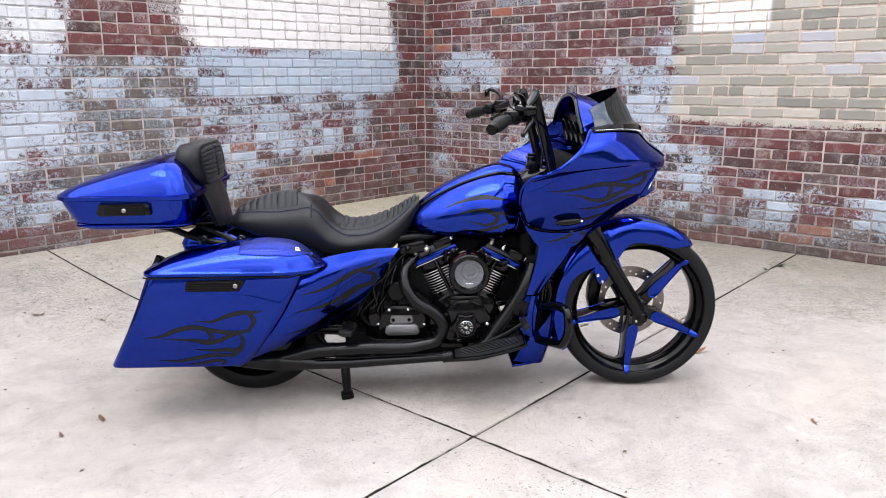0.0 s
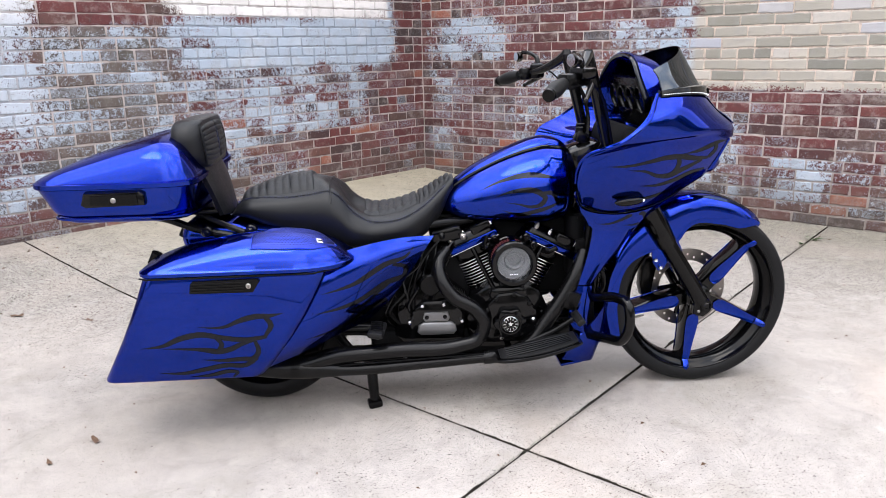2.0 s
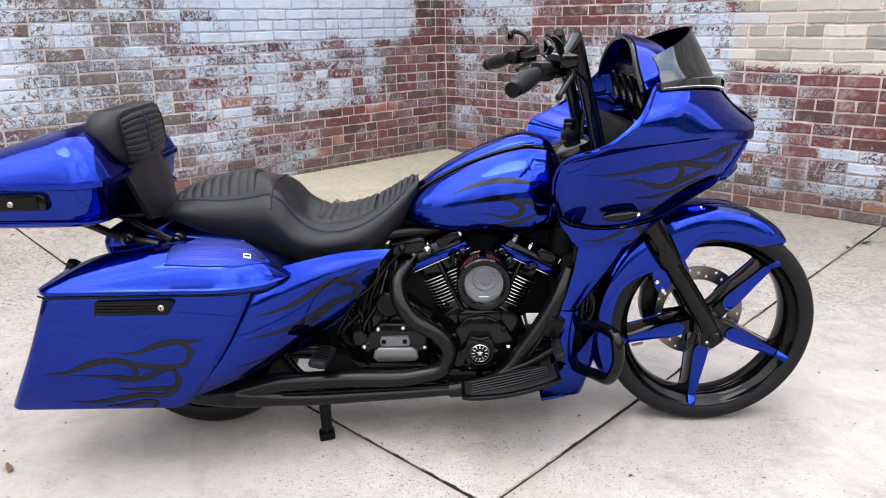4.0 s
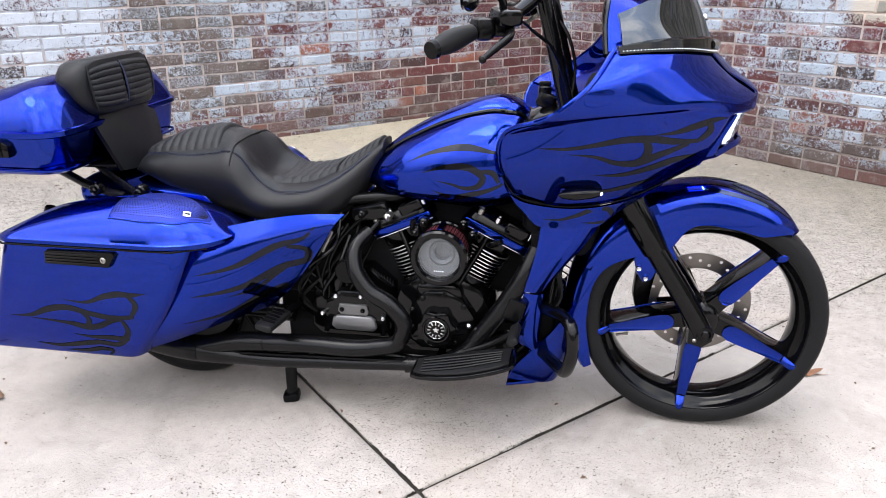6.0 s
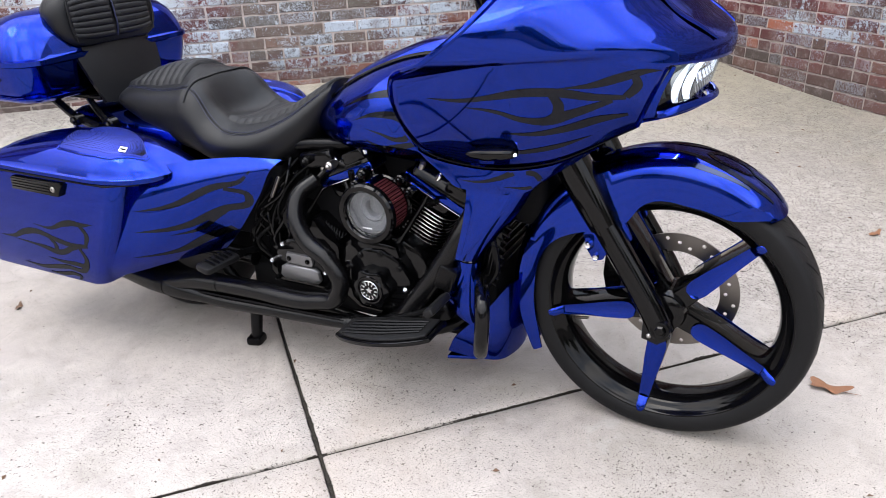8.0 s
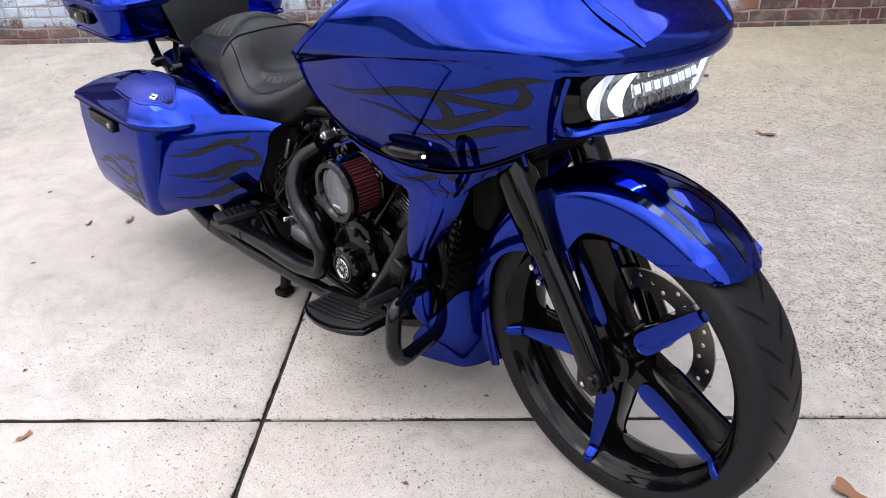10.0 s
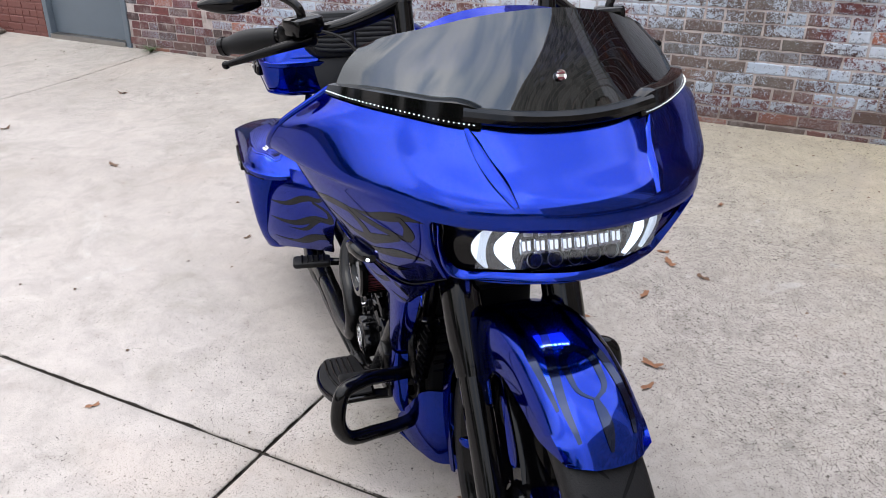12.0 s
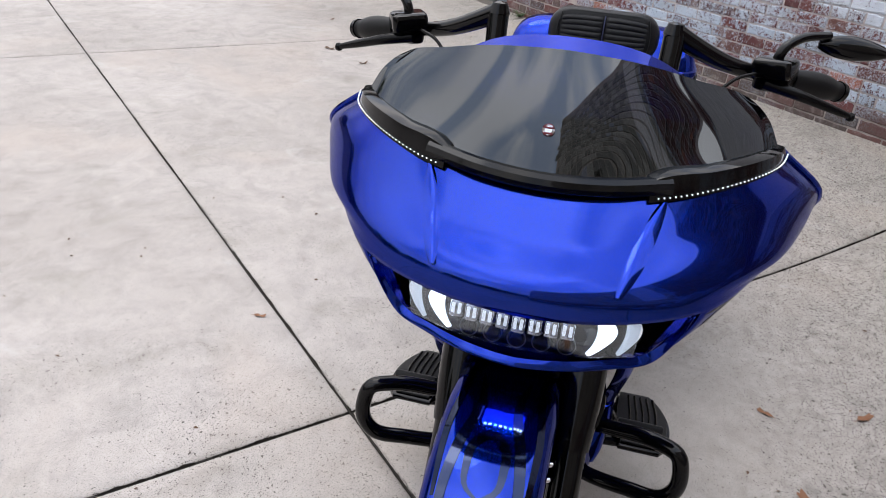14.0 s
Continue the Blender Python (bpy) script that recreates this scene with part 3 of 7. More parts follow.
def slab_piece(i, j):
    """One cast slab of the yard between its joints, with softened arrises."""
    us = np.r_[GAP, GAP + 0.006, np.linspace(0.05, SIDE - 0.05, 26), SIDE - GAP - 0.006, SIDE - GAP]
    verts, faces = [], []
    k = len(us)
    for a in range(k):
        for b in range(k):
            q = CROSS + U * (i * SIDE + us[a]) + V * (j * SIDE + us[b])
            drop = 0.005 if a in (0, k - 1) or b in (0, k - 1) else 0.0
            wob = 0.0025 * math.sin(us[a] * 31 + j) * (1 if b in (0, k - 1) else 0) + 0.0
            q = q + V * wob
            verts.append((q.x, q.y, ground_z(q.x, q.y) - drop))
    for a in range(k - 1):
        for b in range(k - 1):
            faces.append((a * k + b, (a + 1) * k + b, (a + 1) * k + b + 1, a * k + b + 1))
    rim = [a * k for a in range(k)] + [(k - 1) * k + b for b in range(1, k)] + [a * k + k - 1 for a in range(k - 2, -1, -1)] + [b for b in range(k - 2, 0, -1)]
    low = len(verts)
    verts += [(verts[r][0], verts[r][1], verts[r][2] - 0.05) for r in rim]
    for q in range(len(rim)):
        faces.append((rim[q], rim[(q + 1) % len(rim)], low + (q + 1) % len(rim), low + q))
    return verts, faces


pavement = tagged(empty("pavement"), "pale worn concrete yard cast in large square slabs", "pavement", kind="structure")
for i in range(-4, 3):
    for j in range(-4, 4):
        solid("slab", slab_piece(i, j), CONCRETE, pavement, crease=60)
bed = [CROSS + U * (a * SIDE) + V * (b * SIDE) for a, b in ((-3.9, -3.9), (2.9, -3.9), (2.9, 3.9), (-3.9, 3.9))]
tagged(solid("joint_bed", ([(q.x, q.y, -0.010) for q in bed] + [(q.x, q.y, -0.05) for q in bed], [(0, 1, 2, 3), (0, 1, 5, 4), (1, 2, 6, 5), (2, 3, 7, 6), (3, 0, 4, 7)]), DIRT), "dark dirt packed in the joints between the slabs", "joint", kind="structure")


def wall_frame(direction, normal, s, out, z):
    """World place from a wall's own measures."""
    return CORNER + direction * s + normal * out + Vector((0, 0, z))


def backing(name, direction, normal, s0, s1, z0, z1, material, label, out=-0.0035, thick=0.32):
    pts = []
    for o in (out, out - thick):
        for s, z in ((s0, z0), (s1, z0), (s1, z1), (s0, z1)):
            pts.append(tuple(wall_frame(direction, normal, s, o, z)))
    faces = [(0, 1, 2, 3), (7, 6, 5, 4), (0, 4, 5, 1), (1, 5, 6, 2), (2, 6, 7, 3), (3, 7, 4, 0)]
    return tagged(solid(name, (pts, faces), material, smooth=False), label, "wall", kind="structure")


def brick_shape(length, seed):
    """A brick face with worn, uneven edges, open at the back; x along, y out of the wall, z up."""
    rng = random.Random(seed)
    h, d = COURSE - 0.0120, 0.012
    w = length - 0.0125
    xs = (-0.5, -0.3, -0.08, 0.16, 0.33, 0.5)
    rim = [(x * w, -h / 2) for x in xs] + [(x * w, h / 2) for x in reversed(xs)]
    rim = [(x + rng.uniform(-0.0034, 0.0030), z + rng.uniform(-0.0036, 0.0032)) for x, z in rim]
    k = len(rim)
    worn = [rng.uniform(0.003, 0.0085) for _ in rim]
    face = [(x - math.copysign(e, x) * 0.8, z - math.copysign(e, z)) for (x, z), e in zip(rim, worn)]
    verts = [(x, -d, z) for x, z in rim] + [(x, -0.0005, z) for x, z in rim] + [(x, 0.0024 + rng.uniform(-0.0006, 0.0006), z) for x, z in face]
    faces = [tuple(range(2 * k, 3 * k))]
    for r in (0, k):
        faces += [(r + q, r + (q + 1) % k, r + k + (q + 1) % k, r + k + q) for q in range(k)]
    return verts, faces


def lay_bricks(owner, direction, normal, s0, s1, z0, z1, material, near, gap=None, limit=300):
    """Running bond with a header course now and then. Bricks inside near = (s0, s1, z0, z1) become pieces, the others one mesh."""
    rng = random.Random(5 if direction is DL else 9)
    meshes = {}
    for kind, length in (("brick", BRICK), ("half", BRICK / 2), ("three", BRICK * 0.75)):
        meshes[kind] = []
        for seed in range(7):
            sh = brick_shape(length, seed + 11)
            me = bpy.data.meshes.new("brick")
            me.from_pydata([(x, y, z) for x, y, z in sh[0]], [], sh[1])
            me.materials.append(material)
            meshes[kind].append((me, length, sh))
    turn = Matrix((direction, normal, Vector((0, 0, 1)))).transposed().to_4x4()
    rest_v, rest_f, count = [], [], 0
    rows = int((z1 - z0) / COURSE)
    for row in range(rows):
        z = z0 + (row + 0.5) * COURSE
        header = row % 6 == 4
        s, first = s0, True
        while s < s1:
            kind = "half" if header or rng.random() < 0.09 or (first and row % 2) else ("three" if first and row % 4 == 2 else "brick")
            first = False
            me, length, sh = rng.choice(meshes[kind])
            c = s + length / 2
            s += length
            if c > s1 - 0.02 or (gap and gap[0] - 0.04 < c < gap[1] + 0.04 and z < gap[2] + 0.03):
                continue
            place = Matrix.Translation(wall_frame(direction, normal, c + rng.uniform(-0.002, 0.002), rng.uniform(-0.0012, 0.0022), z + rng.uniform(-0.0015, 0.0015))) @ turn @ pose(0, 0, 0, rng.uniform(-0.6, 0.6), rng.uniform(-0.5, 0.5), rng.uniform(-0.5, 0.5))
            if near[0] < c < near[1] and near[2] < z < near[3] and count < limit:
                count += 1
                ob = new("brick", me)
                ob.parent = owner
                ob.matrix_basis = place
            else:
                k = len(rest_v)
                rest_v += [tuple(place @ Vector(v)) for v in sh[0]]
                rest_f += [tuple(q + k for q in f) for f in sh[1]]
    me = bpy.data.meshes.new("brickwork")
    me.from_pydata(rest_v, [], rest_f)
    me.materials.append(material)
    ob = new("brickwork", me)
    ob.parent = owner
    tagged(ob, kind="stuff")
    return ob


DOOR_S0, DOOR_S1, DOOR_TOP, DOOR_BASE = 8.78, 10.08, 2.25, 0.125
wall_left = backing("wall_west", DL, NL, -0.3, 7.75, -0.3, 4.3, MORTAR_L, "old brick wall with flaking white and grey-blue paint")
wall_side = backing("wall_west_plain", DL, NL, 7.75, DOOR_S0, -0.3, 4.3, MORTAR_R, "bare brown brick wall beside a steel door")
wall_over = backing("wall_west_over_door", DL, NL, DOOR_S0, DOOR_S1, DOOR_TOP, 4.3, MORTAR_R, "brick wall above a steel door")
wall_brown = backing("wall_west_brown", DL, NL, DOOR_S1, 11.55, -0.3, 4.3, BROWNPAINT, "brick wall painted dull red-brown")
wall_right = backing("wall_north", DR, NR, -0.3, 7.2, -0.3, 4.3, MORTAR_R, "old red brick wall with worn cream and blue paint")
wall_far = backing("wall_west_over_shutter", DL, NL, 11.55, 19.6, 2.7, 4.3, FARWALL, "plain brick wall above a white shutter")
wall_end = backing("wall_west_end", DL, NL, 18.6, 19.6, -0.3, 2.7, FARWALL, "plain brick wall past a white shutter")

# steel door in its frame
door = tagged(empty("door_1"), "closed slate-grey steel door in a grey frame", "door", kind="structure")


def on_wall(s0, s1, o0, o1, z0, z1, r=0.004):
    """A softened box between wall measures of the long wall."""
    c = wall_frame(DL, NL, (s0 + s1) / 2, (o0 + o1) / 2, (z0 + z1) / 2)
    ang = math.degrees(math.atan2(DL.y, DL.x))
    return block(tuple(c), (abs(s1 - s0), abs(o1 - o0), abs(z1 - z0)), r, (0, 0, ang))


solid("leaf", on_wall(DOOR_S0 + 0.07, DOOR_S1 - 0.07, -0.10, -0.055, DOOR_BASE + 0.05, DOOR_TOP - 0.06), DOORPAINT, door)
solid("frame_jamb", on_wall(DOOR_S0 + 0.004, DOOR_S0 + 0.07, -0.14, 0.012, DOOR_BASE - 0.1, DOOR_TOP), DOORPAINT, door)
solid("frame_jamb", on_wall(DOOR_S1 - 0.07, DOOR_S1 - 0.004, -0.14, 0.012, DOOR_BASE - 0.1, DOOR_TOP), DOORPAINT, door)
solid("frame_head", on_wall(DOOR_S0 + 0.07, DOOR_S1 - 0.07, -0.14, 0.012, DOOR_TOP - 0.06, DOOR_TOP - 0.003), DOORPAINT, door)
solid("sill", on_wall(DOOR_S0 + 0.07, DOOR_S1 - 0.07, -0.14, 0.03, DOOR_BASE - 0.08, DOOR_BASE + 0.045), STEEL, door, "dull metal threshold")
for hz in (0.45, 1.2, 1.95):
    solid("hinge", on_wall(DOOR_S0 + 0.055, DOOR_S0 + 0.085, -0.058, -0.03, hz, hz + 0.11, 0.008), DOORPAINT, door)

# white roller shutter further along, set back behind a dark post
shutter = tagged(empty("shutter"), "white ribbed garage shutter set back in the wall", "garage door", kind="structure")
for q in range(13):
    solid("slat", on_wall(11.75, 18.6, -1.06 - 0.012 * (q % 2), -1.0, 0.12 + q * 0.21, 0.12 + q * 0.21 + 0.195, 0.012), WHITEPAINT, shutter)
tagged(solid("shutter_post", on_wall(11.555, 11.70, -1.06, 0.02, -0.1, 2.7), DOORPAINT), "dark steel post beside the shutter", "post", kind="structure")
ramp = tagged(solid("threshold_plate", on_wall(12.45, 14.75, -0.72, 0.27, 0.1255, 0.137, 0.003), PLATE), "pale metal plate lying before the shutter", "plate")


def rock(place, size, seed):
    bm = bmesh.new()
    bmesh.ops.create_icosphere(bm, subdivisions=4, radius=0.5)
    for v in bm.verts:
        v.co *= 1 + 0.5 * noise.noise(v.co * 2.3 + Vector((seed, 0, 0))) + 0.22 * noise.noise(v.co * 6 + Vector((0, seed, 0))) + 0.10 * noise.noise(v.co * 17 + Vector((0, seed, 3)))
        v.co = Vector((v.co.x * size[0], v.co.y * size[1], max(v.co.z, -0.32) * size[2]))
    for f in bm.faces:
        f.smooth = True
    me = bpy.data.meshes.new("rock")
    bm.to_mesh(me)
    bm.free()
    me.materials.append(ROCK)
    ob = new("rock", me)
    ob.location = place
    return tagged(ob, "rough grey rock lying at the wall's foot", "rock", "rocks by the shutter")


for s, o, size, seed in ((11.92, 0.14, (0.36, 0.30, 0.22), 1.0), (11.16, 0.16, (0.40, 0.32, 0.25), 4.2), (10.80, 0.10, (0.18, 0.12, 0.08), 7.7)):
    q = wall_frame(DL, NL, s, o, 0)
    rock((q.x, q.y, ground_z(q.x, q.y) + size[2] * 0.30), size, seed)

# the side of the yard behind: a low building and trees that the gloss mirrors
far = tagged(empty("far_building"), "plain low building far across the yard", "building")
solid("wall", block((1, -22, 1.7), (40, 0.6, 3.4), 0.05), FARWALL, far)
solid("roof", block((1, -22, 3.5), (41, 1.4, 0.25), 0.05), ROCK, far)
farside = tagged(empty("far_building"), "plain low building far beside the yard", "building")
solid("wall", block((20, -3, 1.7), (0.6, 26, 3.4), 0.05), FARWALL, farside)
solid("roof", block((20, -3, 3.5), (1.4, 27, 0.25), 0.05), ROCK, farside)


def tree(place, height, seed):
    rng = random.Random(seed)
    root = tagged(empty("tree", Matrix.Translation(place)), "broad dark green tree far across the yard", "tree", "trees across the yard")
    shapes = [tube([(0, 0, 0), (0.1, 0.05, height * 0.3), (0.0, 0.1, height * 0.62)], [(0, 0.22), (1, 0.08)], 8, 8)]
    tips = []
    for q in range(9):
        a = q * 2.4
        b = (math.cos(a) * height * 0.24, math.sin(a) * height * 0.24, height * (0.5 + 0.05 * (q % 5)))
        shapes.append(tube([(0, 0.05, height * (0.25 + 0.03 * q)), (b[0] * 0.5, b[1] * 0.5, b[2] * 0.85), b], [(0, 0.07), (1, 0.025)], 6, 6))
        tips.append(b)
    solid("trunk", joined(*shapes), BARK, root)
    verts, faces = [], []
    for q in range(1100):
        tip = rng.choice(tips)
        c = Vector(tip) + Vector((rng.gauss(0, 0.11), rng.gauss(0, 0.11), rng.gauss(0.06, 0.10))) * height
        r = rng.uniform(0.14, 0.36)
        m = Matrix.Translation(c) @ Euler((rng.uniform(0, 6), rng.uniform(0, 6), rng.uniform(0, 6))).to_matrix().to_4x4()
        k = len(verts)
        verts += [tuple(m @ Vector(v)) for v in ((-r, 0, 0), (0, -r * 0.5, 0.05), (r, 0, 0), (0, r * 0.5, 0.05))]
        faces.append((k, k + 1, k + 2, k + 3))
    solid("crown", (verts, faces), FOLIAGE, root, smooth=False)


for q, (x, y, h) in enumerate(((-12, -18.5, 4.6), (-3, -19, 4.1), (6, -18.5, 5.2), (12, -16.5, 5.8), (16.5, -10, 5.6), (17.5, -3.5, 4.6), (17, 4.0, 5.8), (17, 9.5, 5.2))):
    tree((x, y, -0.012), h, q + 3)


# ---- motorcycle ----
bike = tagged(empty("motorcycle", pose(0, -0.0074, 0, 0, 0, 2.5)), "candy-blue custom touring motorcycle with dark ghost flames parked on concrete", "motorcycle")
FX, FZ, FR = 0.876, 0.349, 0.349   # front wheel
RX, RZ, RR = -0.785, 0.308, 0.308   # rear wheel


def hugging(target, offset=0.0012):
    """A tree of a part's faces, to lay graphics on."""
    from mathutils.bvhtree import BVHTree
    me = target.data
    return BVHTree.FromPolygons([v.co for v in me.vertices], [p.vertices[:] for p in me.polygons])


def lay(bvh, x, z, side, offset=0.0003):
    """The place on the outside of a panel at x, z."""
    hit, normal, _, _ = bvh.ray_cast(Vector((x, side * 1.2, z)), Vector((0, -side, 0)))
    if hit is None:
        return None
    if normal.y * side < 0:
        normal = -normal
    return hit + normal * offset


def flame(panel, bvh, strokes, side):
    """Tapered licks of dark paint that follow the panel. A stroke: places (x, z) and half widths."""
    for order, (line, widths) in enumerate(strokes):
        verts, faces = [], []
        pts = smooth_line([(x, 0, z) for x, z in line], 34)
        n = len(pts)
        rows = []
        for i in range(n):
            d = pts[min(i + 1, n - 1)] - pts[max(i - 1, 0)]
            d = d / max(np.linalg.norm(d), 1e-6)
            u = i / (n - 1)
            w = along(u, *[(k / (len(widths) - 1), v) for k, v in enumerate(widths)])
            rows.append([lay(bvh, pts[i][0] - d[2] * w * q, pts[i][2] + d[0] * w * q, side, 0.0003 + 0.00009 * order) for q in (-1, -0.33, 0.33, 1)])
        for a, b in zip(rows, rows[1:]):
            whole = all(a) and all(b) and (a[0] - b[0]).length < 0.06 and (a[3] - b[3]).length < 0.06
            if whole:
                for q in range(3):
                    k = len(verts)
                    verts += [tuple(v) for v in (a[q], b[q], b[q + 1], a[q + 1])]
                    faces.append((k, k + 1, k + 2, k + 3))
            if faces and (not whole or b is rows[-1]):
                if len(faces) > 9:
                    part("flame_lick", (verts, faces), GHOST, panel, "dark ghost flame painted on the lacquer")
                verts, faces = [], []


# -- wheels --
def tyre(name, x, z, outer, rim, half, owner, crown=0.5, shoulder=0.30):
    prof = []
    for a in np.linspace(-90, 90, 15):
        c, s = math.cos(radians(a)), math.sin(radians(a))
        prof.append((rim + (outer - rim) * (shoulder + (1 - shoulder) * max(c, 0) ** crown) if abs(a) < 89 else rim, half * math.copysign(abs(s) ** 0.75, s)))
    prof = [(rim, -half * 0.86)] + [(rim + 0.008, -half * 0.95)] + prof[1:-1] + [(rim + 0.008, half * 0.95), (rim, half * 0.86)]
    return part(name, lathe(prof, (x, 0, z), "y", 96), RUBBER, owner, "black low-profile tyre with cut grooves", 50)


front_wheel = empty("front_wheel", None, bike)
front_wheel.location.y = -0.014
front_wheel["label"] = "large five-spoke wheel with blue-faced spokes"
front_tyre = tyre("tyre", FX, FZ, FR, 0.290, 0.077, front_wheel)
# tread: dark wedge-shaped strips across the shoulders, the grooves' shade put into their colour
for q in range(30):
    for sgn in (-1, 1):
        verts, faces = [], []
        a0 = q * 12 + (6 if sgn > 0 else 0)
        for k in range(6):
            rows = []
            for kk in (k, k + 1):
                u = kk / 6
                a = radians(a0 + 9.5 * u)
                y = sgn * (0.006 + 0.050 * u)
                r = FR - 0.0005 - (FR - 0.290) * 0.70 * (1 - max(math.cos(math.asin(min(0.999, (abs(y) / 0.077) ** 1.333))), 0) ** 0.5) + 0.0012
                w = 0.0042 * (0.35 + math.sin(math.pi * min(1, u * 0.9 + 0.08)))
                for e in (-1, 1):
                    aa = a + e * w / r
                    rows.append((FX + r * math.cos(aa), y, FZ + r * math.sin(aa)))
            b = len(verts)
            verts += rows
            faces.append((b, b + 1, b + 3, b + 2))
        part("groove_strip", (verts, faces), DARKIN, front_tyre)

# zig-zag centre groove as a flat strip, its shade put into the colour
verts, faces = [], []
for k in range(73):
    a = radians(5 * k)
    y = (0.013, -0.013)[k % 2] if k < 72 else 0.013
    r = FR - 0.0006
    verts += [(FX + r * math.cos(a) , y - 0.0022, FZ + r * math.sin(a)), (FX + r * math.cos(a), y + 0.0022, FZ + r * math.sin(a))]
    if k:
        faces.append((2 * k - 2, 2 * k - 1, 2 * k + 1, 2 * k))
part("centre_groove_strip", (verts, faces), DARKIN, front_tyre, "dark zig-zag strip for the groove round the tread")

rim_prof = [(r + 0.009, y * 1.05) for r, y in [(0.284, -0.064), (0.290, -0.060), (0.289, -0.054), (0.276, -0.050), (0.266, -0.040), (0.258, -0.012), (0.258, 0.012), (0.266, 0.040), (0.276, 0.050), (0.289, 0.054), (0.290, 0.060), (0.286, 0.066), (0.281, 0.066), (0.277, 0.061), (0.272, 0.052), (0.264, 0.046), (0.257, 0.040), (0.251, 0.028), (0.248, 0.0), (0.251, -0.028), (0.257, -0.040), (0.264, -0.046), (0.272, -0.052), (0.277, -0.061), (0.281, -0.066), (0.286, -0.066)]]
part("rim", lathe(rim_prof, (FX, 0, FZ), "y", 96, closed=True), RIMBLACK, front_wheel, "gloss black rim")
part("hub", joined(lathe([(0.0005, -0.066), (0.034, -0.066), (0.047, -0.058), (0.054, -0.036), (0.054, 0.036), (0.047, 0.058), (0.034, 0.066), (0.0005, 0.066)], (FX, 0, FZ), "y", 32)), GLOSS, front_wheel)
for q in range(5):
    a = radians(-97 + 72 * q)
    dirv, per = np.array((math.cos(a), 0, math.sin(a))), np.array((-math.sin(a), 0, math.cos(a)))
    rings = []
    for u in np.linspace(0, 1, 9):
        r = 0.030 + u * 0.240
        w = along(u, (0, 0.030), (0.18, 0.0275), (0.4, 0.0255), (0.7, 0.0190), (0.9, 0.0150), (1, 0.016))
        y0 = along(u, (0, 0.044), (0.25, 0.041), (0.7, 0.042), (1, 0.046))
        ring = [(w, -y0 * 0.7), (w * 0.8, -y0), (-w * 0.8, -y0), (-w, -y0 * 0.7), (-w, y0 * 0.7), (-w * 0.8, y0), (w * 0.8, y0), (w, y0 * 0.7)]
        rings.append([np.array((FX, 0, FZ)) + dirv * r + per * b + np.array((0, y, 0)) for b, y in ring])
    spoke = part("spoke", loft(rings), GLOSS, front_wheel, "black spoke with a candy-blue face")
    for sgn in (-1, 1):
        rows = []
        for u in [0.185, 0.195, 0.215, 0.25, 0.30, 0.38, 0.48, 0.60, 0.72, 0.84, 0.99]:
            r = 0.030 + u * 0.240
            w = float(np.interp(u, (0.185, 0.195, 0.215, 0.25, 0.30, 0.45, 0.7, 0.99), (0.004, 0.011, 0.0172, 0.0222, 0.0245, 0.0232, 0.0172, 0.0125)))
            y0 = along(u, (0, 0.044), (0.25, 0.041), (0.7, 0.042), (1, 0.046)) + 0.0058
            c = np.array((FX, sgn * y0, FZ)) + dirv * r
            dip = np.array((0, -sgn * 0.003, 0))
            rows.append([c - per * w + dip * 0.2, c - per * w * 0.55 + dip, c + dip * 1.3, c + per * w * 0.55 + dip, c + per * w + dip * 0.2])
        part("spoke_face", loft(rows, False, False), BLUE, spoke, "candy-blue milled pocket")
        tab = []
        for r, y in ((0.262, 0.050), (0.275, 0.0620), (0.286, 0.0685), (0.296, 0.0705), (0.2995, 0.0685)):
            c = np.array((FX, sgn * y, FZ)) + dirv * r
            w = 0.0115 if r < 0.29 else 0.008
            tab.append([c - per * w, c - per * w * 0.6 + np.array((0, sgn * 0.003, 0)), c + np.array((0, sgn * 0.0035, 0)), c + per * w * 0.6 + np.array((0, sgn * 0.003, 0)), c + per * w])
        part("spoke_tab", loft(tab, False, False), BLUE, spoke, "blue tab that folds over the rim")
part("valve", tube([(FX - 0.235, -0.01, FZ - 0.09), (FX - 0.20, -0.02, FZ - 0.078)], 0.0042, 8), STEEL, front_wheel, "small metal tyre valve")

# brake disc with drilled holes, on the left of the wheel
def drilled_ring(r0, r1, y0, y1, count, hole):
    """A flat ring, each of its sectors pierced by one round hole."""
    verts, faces = [], []
    for q in range(count):
        rc, am = (0.125, 0.136, 0.147)[q % 3], 2 * math.pi * (q + 0.5) / count
        a0, a1 = 2 * math.pi * q / count, 2 * math.pi * (q + 1) / count
        frame_pts = [(r1, am), (r1, a1), (rc, a1), (r0, a1), (r0, am), (r0, a0), (rc, a0), (r1, a0)]
        ring = [(FX + r * math.cos(a), FZ + r * math.sin(a)) for r, a in frame_pts]
        cx, cz = FX + rc * math.cos(am), FZ + rc * math.sin(am)
        er, et = (math.cos(am), math.sin(am)), (-math.sin(am), math.cos(am))
        inner = [(cx + hole * (math.cos(t) * er[0] + math.sin(t) * et[0]), cz + hole * (math.cos(t) * er[1] + math.sin(t) * et[1])) for t in np.radians(np.arange(8) * 45.0)]
        b = len(verts)
        for y in (y0, y1):
            verts += [(x, y, z) for x, z in ring] + [(x, y, z) for x, z in inner]
        for k in range(8):
            m = (k + 1) % 8
            faces += [(b + k, b + m, b + 8 + m, b + 8 + k), (b + 16 + m, b + 16 + k, b + 24 + k, b + 24 + m), (b + 8 + k, b + 8 + m, b + 24 + m, b + 24 + k)]
        faces += [(b + 7, b, b + 16, b + 23), (b, b + 1, b + 17, b + 16), (b + 3, b + 4, b + 20, b + 19), (b + 4, b + 5, b + 21, b + 20)]
    return verts, faces


